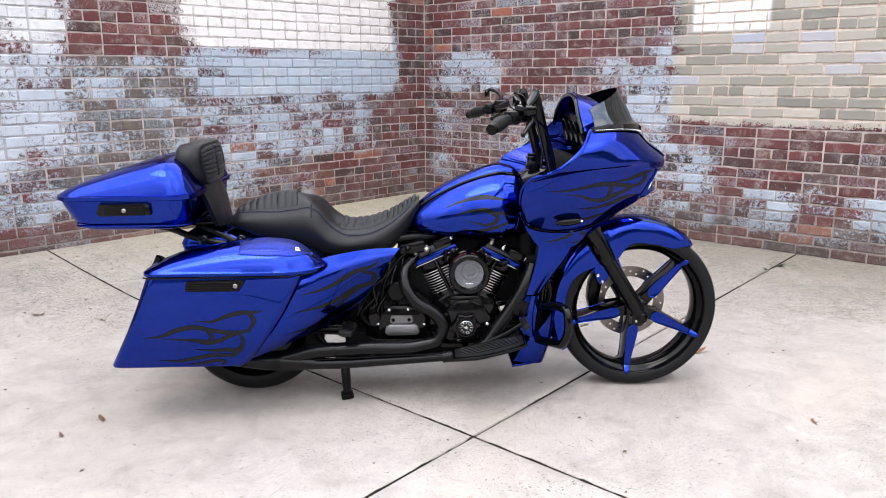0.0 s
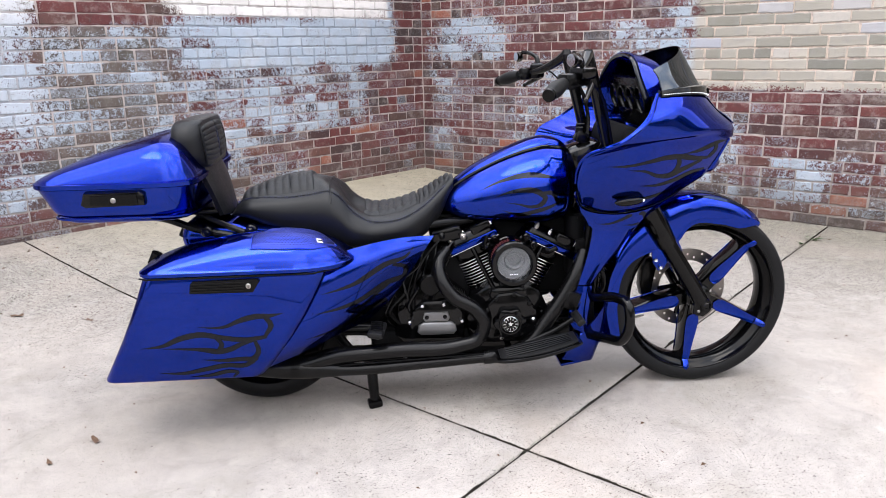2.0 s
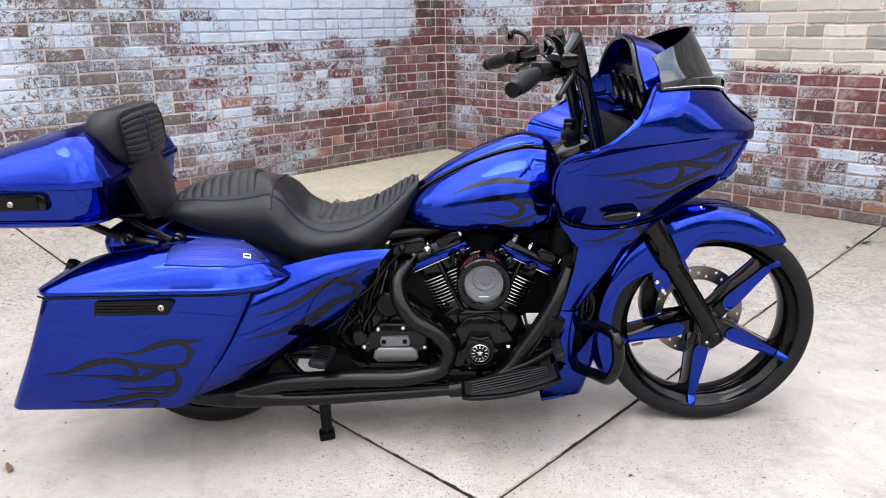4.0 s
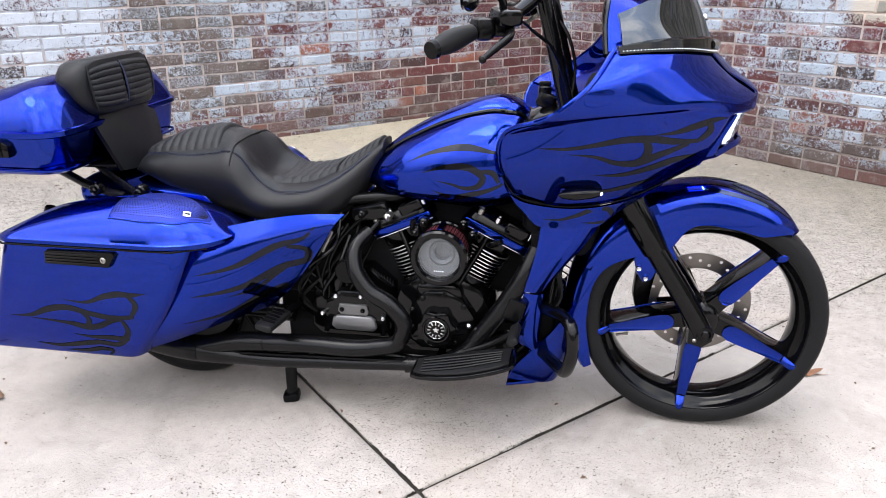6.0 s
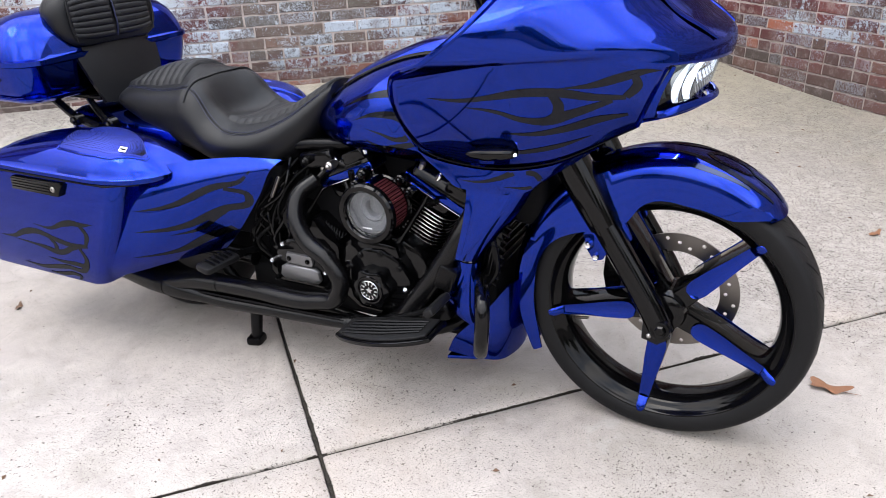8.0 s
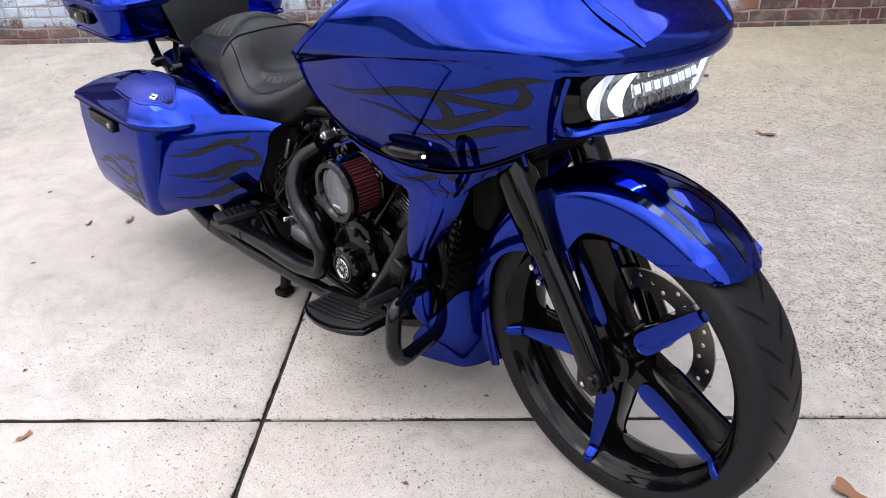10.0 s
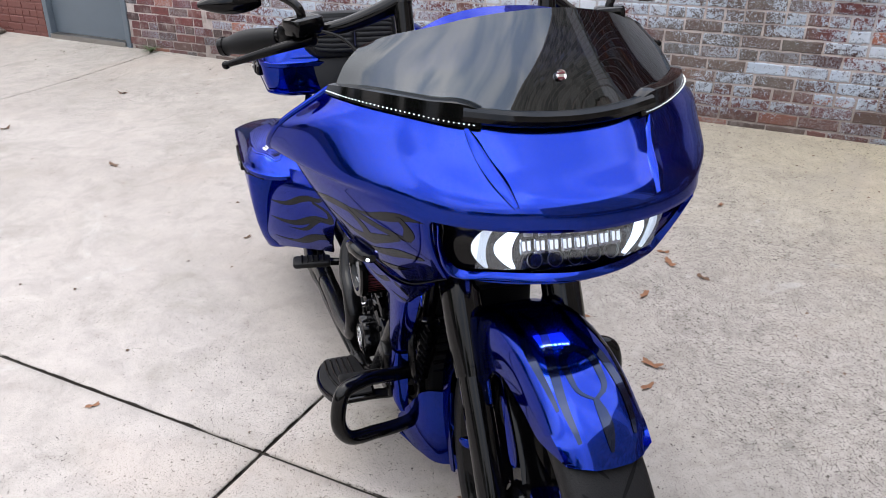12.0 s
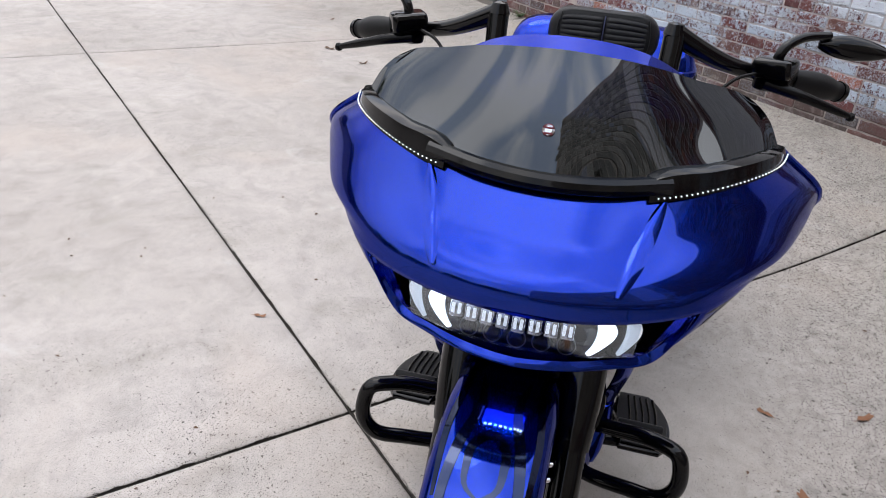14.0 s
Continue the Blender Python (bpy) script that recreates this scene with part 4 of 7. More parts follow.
DISC = plain("worn_disc_steel", (0.20, 0.185, 0.17), 0.34, metal=1.0, grain=0.05, scale=300.0)
brake_disc = part("brake_disc", drilled_ring(0.112, 0.160, 0.072, 0.077, 30, 0.0052), DISC, front_wheel, "drilled steel brake disc", 20)
carrier = [tube([(FX + 0.035 * math.cos(a), 0.070, FZ + 0.035 * math.sin(a)), (FX + 0.116 * math.cos(a + 0.3), 0.0745, FZ + 0.116 * math.sin(a + 0.3))], 0.009, 8) for a in np.radians(np.arange(0, 360, 72) + 20)]
part("disc_carrier", joined(*carrier), GLOSS, brake_disc)
cal = slab([(0.715, 0.31), (0.735, 0.33), (0.742, 0.38), (0.752, 0.44), (0.735, 0.475), (0.705, 0.47), (0.690, 0.43), (0.685, 0.36), (0.695, 0.32)], 0.052, 0.108, "y", 0.012)
caliper = part("brake_caliper", cal, SATIN, bike, "black brake caliper")
for z in (0.345, 0.395, 0.44):
    part("piston_cap", disc((0.715, 0, z), 0.013, 0.104, 0.112), GLOSS, caliper)

# rear wheel, mostly behind the luggage
rear_wheel = empty("rear_wheel", None, bike)
tyre("tyre", RX, RZ, RR, 0.225, 0.088, rear_wheel, 0.95, 0.12)
part("rim", lathe([(0.226, -0.088), (0.231, -0.082), (0.205, -0.06), (0.20, 0.06), (0.231, 0.082), (0.226, 0.088), (0.190, 0.05), (0.190, -0.05)], (RX, 0, RZ), "y", 64, closed=True), GLOSS, rear_wheel)
part("hub", disc((RX, 0, RZ), 0.19, -0.02, 0.02, sides=40), GLOSS, rear_wheel)

# -- front fender: a long wrap with side skirts --
def fender_shape():
    rings = []
    for a in np.linspace(50, 208, 70):
        ro = along(a, (50, 0.366), (56, 0.378), (66, 0.388), (90, 0.404), (115, 0.408), (150, 0.402), (185, 0.396), (209, 0.388))
        ri = along(a, (50, 0.350), (55, 0.330), (62, 0.308), (80, 0.298), (104, 0.292), (112, 0.262), (126, 0.258), (136, 0.285), (150, 0.322), (180, 0.328), (200, 0.335), (209, 0.348))
        hw = along(a, (50, 0.081), (58, 0.086), (90, 0.092), (130, 0.096), (180, 0.094), (209, 0.084))
        sec = [(hw * 0.98, ri), (hw, ri + (ro - ri) * 0.35), (hw * 0.985, ri + (ro - ri) * 0.62), (hw * 0.90, ro - 0.020), (hw * 0.72, ro - 0.007), (hw * 0.42, ro - 0.001), (0, ro)]
        sec = sec + [(-y, r) for y, r in sec[-2::-1]]
        inner = [(y * 0.955, r - 0.004 if k not in (0, len(sec) - 1) else r) for k, (y, r) in enumerate(sec)]
        ring = sec + inner[::-1]
        trim = 4.5 * max(0.0, 1 - (a - 50) / 16)
        ring = [(y, r, radians(a + trim * (abs(y) / hw) ** 3)) for y, r in ring]
        rings.append([(FX + r * math.cos(t), y, FZ + r * math.sin(t)) for y, r, t in ring])
    return loft(rings)


fender = part("front_fender", fender_shape(), BLUE, bike, "candy-blue front fender with ghost flames", 40)
fender.location.y = -0.011
fb = hugging(fender)
# ghost flames over the crown of the fender
for path, half in (([(0.0, 66.5), (0.020, 68.5), (0.028, 74), (0.022, 79.5), (0.0, 82), (-0.022, 79.5), (-0.028, 74), (-0.020, 68.5), (0.0, 66.5)], 0.0075), ([(0.0, 67), (0.004, 61), (0.0, 53.5)], 0.010),
                   ([(0.050, 57), (0.056, 66), (0.048, 78), (0.030, 90), (0.040, 102)], 0.0085), ([(-0.050, 57), (-0.056, 66), (-0.048, 78), (-0.030, 90), (-0.040, 102)], 0.0085),
                   ([(0.068, 66), (0.072, 84), (0.062, 98), (0.066, 116)], 0.006), ([(-0.068, 66), (-0.072, 84), (-0.062, 98), (-0.066, 116)], 0.006)):
    verts, faces = [], []
    line = smooth_line([(y, a / 100, 0) for y, a in path], 26)
    flow = np.gradient(np.array([(y, a * 100 * math.pi / 180 * 0.4) for y, a, _ in line]), axis=0)
    prev = None
    for i, (y, a, _) in enumerate(line):
        w = half * math.sin(math.pi * (0.10 + 0.85 * i / 25)) ** 0.8
        row = []
        for e in (-1, 0, 1):
            size = math.hypot(*flow[i]) or 1.0
            yy, turn = y + e * w * flow[i][1] / size, a * 100 * math.pi / 180 - e * w * flow[i][0] / size / 0.4
            d = Vector((math.cos(turn), 0, math.sin(turn)))
            o = Vector((FX, yy, FZ)) + d * 0.6
            hit, nn, _, _ = fb.ray_cast(o, -d)
            row.append(hit + d * 0.0013 if hit else None)
        if prev and all(prev) and all(row):
            for q in range(2):
                k = len(verts)
                verts += [tuple(prev[q]), tuple(row[q]), tuple(row[q + 1]), tuple(prev[q + 1])]
                faces.append((k, k + 1, k + 2, k + 3))
        prev = row
    if faces:
        part("flame_lick", (verts, faces), GHOSTSKY, fender, "dark ghost flame on the crown of the fender")
for sgn in (-1, 1):
    part("fender_bracket", slab([(0.670, 0.540), (0.680, 0.500), (0.700, 0.470), (0.722, 0.478), (0.742, 0.520), (0.775, 0.520), (0.790, 0.545), (0.770, 0.590), (0.720, 0.600)], sgn * 0.080, sgn * 0.089, "y", 0.004), BLUE, fender, "blue bracket that bolts the fender to the fork")
    for x, z in ((0.762, 0.559), (0.776, 0.534), (0.706, 0.486), (0.686, 0.515)):
        part("fender_bolt", lathe([(0.0005, sgn * 0.006), (0.003, sgn * 0.006), (0.0035, sgn * 0.003), (0.0065, sgn * 0.005), (0.008, sgn * 0.001), (0.008, sgn * -0.012)], (x, sgn * 0.093, z), "y", 16), CHROME, fender, "small chrome bolt")

# -- fork --
for sgn in (-1, 1):
    y = sgn * 0.112
    leg = empty("fork_leg", None, bike)
    part("slider", tube([(0.882, y, 0.318), (0.868, y, 0.345), (0.70, y, 0.618)], 0.031, 20, 12), GLOSS, leg, "gloss black fork slider")
    part("shroud", tube([(0.725, y, 0.575), (0.60, y, 0.79), (0.52, y, 0.92)], [(0, 0.035), (0.05, 0.037), (1, 0.037)], 20, 12), GLOSS, leg, "black fork cover")
    part("axle_clamp", slab([(0.835, 0.30), (0.875, 0.288), (0.905, 0.312), (0.900, 0.352), (0.87, 0.375), (0.835, 0.35)], y - 0.020, y + 0.020, "y", 0.008), GLOSS, leg)
    part("axle_collar", lathe([(0.013, sgn * 0.0), (0.016, sgn * 0.006), (0.022, sgn * 0.006), (0.025, sgn * 0.0), (0.025, sgn * -0.012)], (FX + 0.004, y + sgn * 0.024, FZ - 0.012), "y", 28), SATIN, leg, "ring round the axle end")
    part("axle_nut", disc((FX + 0.004, 0, FZ - 0.012), 0.014, y + sgn * 0.016, y + sgn * 0.033, sides=6), GLOSS, leg)
    part("clamp_bolt", disc((FX - 0.022, 0, FZ - 0.036), 0.006, y + sgn * 0.016, y + sgn * 0.026, sides=12), STEEL, leg)
    part("reflector", block((0.735, y - 0.004, 0.60), (0.012, 0.02, 0.03), 0.003, (0, 30, 0)), SATIN, leg)
part("axle", tube([(FX, -0.12, FZ), (FX, 0.12, FZ)], 0.011, 12), SATIN, bike)
part("lower_clamp", block((0.60, 0, 0.80), (0.07, 0.29, 0.045), 0.012, (0, -30, 0)), GLOSS, bike, "black fork clamp")

# -- shark-nosed fairing --
SCREEN_BASE = [(0.574, -0.347, 1.140), (0.665, -0.318, 1.143), (0.745, -0.255, 1.137), (0.800, -0.172, 1.124), (0.826, -0.085, 1.116), (0.834, 0.0, 1.113)]
TOP_MID = [(0.510, -0.442, 1.058), (0.634, -0.386, 1.090), (0.755, -0.298, 1.086), (0.837, -0.189, 1.075), (0.879, -0.097, 1.065), (0.890, 0.0, 1.062)]
CREST = [(0.440, -0.454, 1.006), (0.590, -0.412, 1.018), (0.762, -0.332, 1.022), (0.880, -0.221, 1.014), (0.940, -0.108, 1.008), (0.955, 0.0, 1.004)]
BROW = [(0.328, -0.394, 0.949), (0.555, -0.404, 0.992), (0.745, -0.328, 0.996), (0.872, -0.239, 0.984), (0.938, -0.110, 0.977), (0.952, 0.0, 0.974)]


def doubled(row):
    """A half row and its mirror image, from right to left."""
    return row + [(x, -y, z) for x, y, z in row[-2::-1]]


_, grid, _ = surface([doubled(r) for r in (BROW, CREST, TOP_MID, SCREEN_BASE)], 97, 25, 0.006)
SIDE_FOOT = [(0.343, -0.300, 0.781), (0.450, -0.256, 0.738), (0.610, -0.224, 0.750), (0.806, -0.194, 0.844)]


def fairing_skin():
    """The nose and both cheeks as one smooth shell; the lamp sits in the gap under the brow."""
    nu, nv = grid.shape[:2]
    verts, faces = [tuple(p) for p in grid.reshape(-1, 3)], []
    for i in range(nu - 1):
        for j in range(nv - 1):
            a = i * nv + j
            faces.append((a, a + nv, a + nv + 1, a + 1))
    last = int(np.argmin(np.linalg.norm(grid[: nu // 2, 0] - np.array((0.872, -0.239, 0.984)), axis=1)))
    foot = smooth_line(SIDE_FOOT, last + 1)
    cheek = []
    for i in range(last + 1):
        top, low = grid[i, 0], foot[i]
        u = i / last
        cheek.append([top + (low - top) * v + 4 * v * (1 - v) * np.array((-0.020 * (1 - u) ** 5, -0.010, 0.0)) for v in np.linspace(0, 1, 23)])
    for sgn in (1, -1):
        k = len(verts)
        verts += [(p[0], p[1] * sgn, p[2]) for line in cheek for p in line]
        for i in range(last):
            for j in range(22):
                a = k + i * 23 + j
                faces.append((a, a + 1, a + 24, a + 23))
    return verts, faces


fairing = part("fairing", fairing_skin(), BLUE, bike, "candy-blue shark-nosed front fairing with ghost flames", 40)
thick = fairing.modifiers.new("thickness", "SOLIDIFY")
thick.thickness, thick.offset = 0.006, -1
side_panels = (fairing, fairing)
# the lip that runs under the lamp
LIP = [[(0.870, -0.238, 0.981), (0.838, -0.226, 0.922), (0.814, -0.198, 0.859), (0.856, -0.138, 0.858), (0.896, -0.070, 0.867), (0.908, 0.0, 0.867)],
       [(0.876, -0.236, 0.979), (0.852, -0.225, 0.922), (0.840, -0.199, 0.870), (0.882, -0.138, 0.874), (0.920, -0.068, 0.878), (0.932, 0.0, 0.878)],
       [(0.868, -0.229, 0.975), (0.846, -0.217, 0.924), (0.836, -0.189, 0.880), (0.878, -0.132, 0.884), (0.912, -0.066, 0.888), (0.924, 0.0, 0.888)]]
shape, _, _ = surface([doubled(r) for r in LIP], 61, 9, 0.005)
part("lamp_lip", shape, BLUE, fairing, "blue lip under the headlamp", 40)
UNDER = [[(0.345, -0.292, 0.780), (0.52, -0.234, 0.742), (0.70, -0.190, 0.790), (0.814, -0.194, 0.860), (0.856, -0.138, 0.860), (0.908, 0.0, 0.866)],
         [(0.40, -0.20, 0.76), (0.52, -0.15, 0.76), (0.65, -0.12, 0.795), (0.73, -0.10, 0.838), (0.765, -0.07, 0.850), (0.785, 0.0, 0.852)],
         [(0.42, -0.12, 0.77), (0.50, -0.10, 0.77), (0.57, -0.08, 0.80), (0.62, -0.06, 0.835), (0.645, -0.04, 0.845), (0.655, 0.0, 0.846)]]
shape, _, _ = surface([doubled(r) for r in UNDER], 61, 7, 0.005)
part("fairing_floor", shape, BLUE, fairing, "candy-blue underside of the nose", 40)
# a row of small accent diodes under the nose, mirrored in the crown of the fender
accent = part("accent_lamp", block((0.852, 0, 0.8565), (0.016, 0.112, 0.006), 0.002), GLOSS, fairing, "slim diode strip under the nose")
# added glowing panel in place of diode light on the underside
part("glow_panel", block((0.822, 0, 0.8505), (0.056, 0.112, 0.004), 0.0015), UNDERGLOW, accent, "added blue glowing panel for the lit underside of the nose")
for q in range(8):
    part("diode", block((0.852, -0.047 + 0.0134 * q, 0.8532), (0.008, 0.008, 0.003), 0.001), ACCENT, accent)
# ridges that run down the nose
for sgn in (-1, 1):
    rid = smooth_line([(0.812, sgn * 0.168, 1.117), (0.855, sgn * 0.149, 1.074), (0.902, sgn * 0.136, 1.044), (0.934, sgn * 0.126, 1.020)], 14)
    rings = []
    for i, c in enumerate(rid):
        w = 0.0105 * math.sin(math.pi * (0.06 + 0.88 * i / 13)) ** 0.8
        rings.append([c + np.array(v) for v in ((0, -w * 1.5, -0.003), (0.0, -w, 0.0), (0.0, -w * 0.5, w * 0.22), (0.001, 0, w * 0.34), (0.0, w * 0.5, w * 0.22), (0.0, w, 0.0), (0, w * 1.5, -0.003))])
    part("nose_ridge", loft(rings, False, False), BLUE, fairing, crease=60)
for panel, sgn in zip(side_panels, (-1, 1)):
    strokes = [([(0.673, 0.946), (0.73, 0.95), (0.786, 0.966), (0.825, 0.976), (0.856, 0.976)], [0.0, 0.005, 0.009, 0.008, 0.0]),
               ([(0.401, 0.917), (0.477, 0.916), (0.547, 0.927), (0.603, 0.937), (0.674, 0.936), (0.733, 0.924), (0.790, 0.921)], [0.0, 0.004, 0.006, 0.009, 0.010, 0.009, 0.005]),
               ([(0.478, 0.901), (0.549, 0.891), (0.593, 0.873), (0.636, 0.869), (0.693, 0.888), (0.765, 0.915)], [0.0, 0.004, 0.007, 0.011, 0.009, 0.005]),
               ([(0.655, 0.940), (0.668, 0.906), (0.661, 0.884), (0.634, 0.868)], [0.006, 0.010, 0.010, 0.007]),
               ([(0.538, 0.838), (0.61, 0.836), (0.681, 0.852), (0.738, 0.871), (0.790, 0.880)], [0.0, 0.005, 0.008, 0.009, 0.003]),
               ([(0.806, 0.972), (0.812, 0.950), (0.790, 0.922)], [0.006, 0.009, 0.007]),
               ([(0.450, 0.792), (0.55, 0.783), (0.64, 0.800), (0.72, 0.830)], [0.0, 0.004, 0.006, 0.0])]
    flame(panel, hugging(panel), strokes, sgn)

# lower part of the fairing, below the seam
LOWER = [[(0.318, -0.330, 0.830), (0.338, -0.300, 0.778), (0.450, -0.254, 0.734), (0.610, -0.223, 0.746), (0.720, -0.192, 0.794)],
         [(0.335, -0.300, 0.783), (0.370, -0.268, 0.725), (0.455, -0.242, 0.700), (0.580, -0.213, 0.709), (0.665, -0.191, 0.752)],
         [(0.372, -0.270, 0.718), (0.395, -0.250, 0.684), (0.450, -0.230, 0.670), (0.560, -0.206, 0.674), (0.605, -0.196, 0.712)]]
shape, _, _ = surface(LOWER, 33, 13, 0.006)
lowers = pair("fairing_lower", shape, BLUE, fairing, "candy-blue lower fairing below the seam", 40)
for panel, sgn in zip(lowers, (-1, 1)):
    flame(panel, hugging(panel), [([(0.413, 0.699), (0.464, 0.696), (0.507, 0.708), (0.556, 0.728), (0.59, 0.722), (0.597, 0.702), (0.577, 0.682)], [0.0, 0.003, 0.005, 0.007, 0.008, 0.007, 0.003]),
                                  ([(0.514, 0.684), (0.577, 0.686), (0.611, 0.706), (0.645, 0.738)], [0.0, 0.004, 0.005, 0.002])], sgn)

# turn signals
for sgn in (-1, 1):
    sig = empty("turn_signal", None, fairing)
    skin = lay(hugging(fairing), 0.515, 0.785, sgn)
    base_y = abs(skin.y) if skin else 0.31
    rings = []
    for x, h, w in ((0.458, 0.002, 0.004), (0.470, 0.011, 0.012), (0.500, 0.018, 0.022), (0.540, 0.017, 0.026), (0.560, 0.013, 0.022), (0.566, 0.008, 0.012)):
        rings.append([(x, sgn * (base_y + 0.008 - 0.30 * (x - 0.515) + w * max(math.cos(a), -0.3)), 0.782 + 0.05 * (x - 0.46) + h * math.sin(a)) for a in np.linspace(0, 2 * math.pi, 16, endpoint=False)])
    part("housing", loft(rings), GLOSS, sig, "gloss black turn signal housing")
    part("lens", lathe([(0.0003, -0.004), (0.0032, -0.003), (0.0044, 0.002), (0.0032, 0.005), (0.0003, 0.006)], (0.562, sgn * (base_y + 0.006), 0.784), "x", 14), LED, sig, "lit white signal lens")

# headlamp in its dark recess
recess = [[(0.842, -0.222, 0.979), (0.905, -0.108, 0.975), (0.918, 0, 0.973)], [(0.812, -0.216, 0.930), (0.866, -0.105, 0.925), (0.878, 0, 0.923)], [(0.818, -0.187, 0.874), (0.868, -0.10, 0.880), (0.884, 0, 0.882)]]
shape, _, _ = surface([doubled(r) for r in recess], 41, 9, 0.004)
lamp = part("headlamp", shape, GLOSS, bike, "lit LED headlamp in a gloss black recess", 40)


def on_lamp(y, z, out=0.0):
    """The face of the headlamp at y, z."""
    return np.array((along(abs(y), (0, 0.902), (0.10, 0.889), (0.16, 0.866), (0.215, 0.838)) + (z - 0.931) * 0.30 + out, y, z))


for sgn in (-1, 1):
    for name, y0, bow, thick, mat in (("daylight_bow", 0.110, 0.032, 0.0140, LED), ("signal_bow", 0.152, 0.024, 0.0115, LEDSOFT)):
        rings = []
        for u in np.linspace(-1, 1, 15):
            z = 0.9310 + 0.041 * u
            w = thick * (0.22 + 0.78 * math.cos(u * 1.35))
            y = y0 + bow * (1 - u * u) * 0.62 - 0.004
            rings.append([on_lamp(sgn * (y + w * c), z, 0.006 + 0.006 * s) for c, s in ((-1, -0.4), (-0.6, 0.6), (0, 1), (0.6, 0.6), (1, -0.4))])
        part(name, loft(rings, False, False), mat, lamp, "glowing white light bow")
for q in range(8):
    y = -0.092 + q * 0.0232
    cell = empty("led_cell", None, lamp)
    cm = Matrix.Translation(on_lamp(y, 0.934, 0.005)) @ pose(0, 0, 0, 0, -17, 0)
    part("reflector", moved(block((0, 0, 0), (0.008, 0.0205, 0.026), 0.004), cm), CHROME, cell, "square chrome reflector")
    for off in (-0.0046, 0.0046):
        part("diode", moved(block((0.0048, off, 0.001), (0.003, 0.0050, 0.0155), 0.002), cm), LEDCELL, cell, "lit white diode")
    part("upper_cell", moved(block((0, 0, 0), (0.010, 0.015, 0.012), 0.003), Matrix.Translation(on_lamp(y, 0.961, 0.003)) @ pose(0, 0, 0, 0, -17, 0)), CHROME if q % 2 else STEEL, lamp, "small upper reflector")
for q in range(5):
    place = Matrix.Translation(on_lamp(-0.072 + 0.036 * q, 0.904, 0.004)) @ pose(0, 0, 0, 0, -17, 0)
    part("projector", moved(disc((0, 0, 0), 0.013, -0.003, 0.004, "x", 20), place), GLOSS, lamp, "dark round projector lens")
    part("projector_ring", moved(lathe([(0.0125, 0.003), (0.0135, 0.0055), (0.0145, 0.003)], (0, 0, 0), "x", 24), place), STEEL, lamp)
glass_rows = [[on_lamp(y, z, 0.016) for y in (-0.168, -0.10, 0, 0.10, 0.168)] for z in (0.973, 0.933, 0.892)]
shape, _, _ = surface(glass_rows, 25, 7, 0.002)
lens = part("lamp_glass", shape, CLEAR, lamp, "clear headlamp glass")
lens.visible_shadow = False

# windscreen with its trims
SCREEN = [[(0.590, -0.338, 1.150), (0.672, -0.306, 1.150), (0.748, -0.244, 1.146), (0.798, -0.165, 1.136), (0.822, -0.082, 1.130), (0.829, 0.0, 1.128)],
          [(0.585, -0.318, 1.185), (0.640, -0.290, 1.192), (0.708, -0.226, 1.196), (0.762, -0.150, 1.196), (0.792, -0.075, 1.196), (0.800, 0.0, 1.196)],
          [(0.580, -0.294, 1.208), (0.632, -0.262, 1.222), (0.690, -0.200, 1.236), (0.736, -0.128, 1.250), (0.760, -0.064, 1.258), (0.768, 0.0, 1.260)],
          [(0.576, -0.280, 1.216), (0.626, -0.248, 1.236), (0.680, -0.188, 1.256), (0.722, -0.120, 1.276), (0.744, -0.060, 1.286), (0.752, 0.0, 1.290)]]
shape, _, _ = surface([doubled(r) for r in SCREEN], 73, 17, 0.004)
screen_part = part("windscreen", shape, SMOKE, bike, "dark smoked windscreen with a flipped lip", 60)
for sgn in (-1, 1):
    base = [(x, sgn * -y, z) for x, y, z in SCREEN_BASE]
    line = smooth_line(base, 60)[1:42]
    rings = []
    for i, c in enumerate(line):
        u = i / 40
        h = along(u, (0, 0.010), (0.3, 0.019), (0.7, 0.027), (0.95, 0.031), (1, 0.026))
        d = line[min(i + 1, 40)] - line[max(i - 1, 0)]
        side = np.cross(d / np.linalg.norm(d), (0, 0, 1)) * (-sgn)
        side = side * (-1 if side[0] < 0 else 1)
        rings.append([c + side * 0.012 + np.array((0, 0, -0.006)), c + side * 0.006 + np.array((0, 0, h * 0.88)), c - side * 0.004 + np.array((0, 0, h)), c - side * 0.016 + np.array((0, 0, h)), c - side * 0.012 + np.array((0, 0, -0.004))])
    trim = part("screen_trim", loft(rings), GLOSS, bike, "gloss black screen trim with an LED strip")
    fine = smooth_line(base, 180)[4:124]
    dots = []
    for i in range(2, 118, 3):
        d = fine[i + 1] - fine[i - 1]
        out = np.cross(d / np.linalg.norm(d), (0, 0, 1)) * -sgn
        dots.append(block(tuple(fine[i] + out * 0.0135), (0.0022, 0.0022, 0.0018), 0.0006))
    part("led_strip", joined(*dots), LEDDOT, trim, "row of tiny lit white LEDs")
mid = smooth_line(doubled([(x, y, z) for x, y, z in SCREEN_BASE])[3:8], 30)
part("screen_trim", joined(tube([tuple(c + np.array((0.002, 0, 0.012))) for c in mid], 0.014, 10)), GLOSS, bike, "black trim along the foot of the screen")
badge = part("screen_badge", joined(disc((0.806, -0.005, 1.190), 0.009, 0.0, 0.003, "x", 16)), CHROME, bike, "small round badge on the screen")
badge.data.transform(Matrix.Translation((0.806, -0.005, 1.190)) @ pose(0, 0, 0, 0, -24, 0) @ Matrix.Translation((-0.806, 0.005, -1.190)))
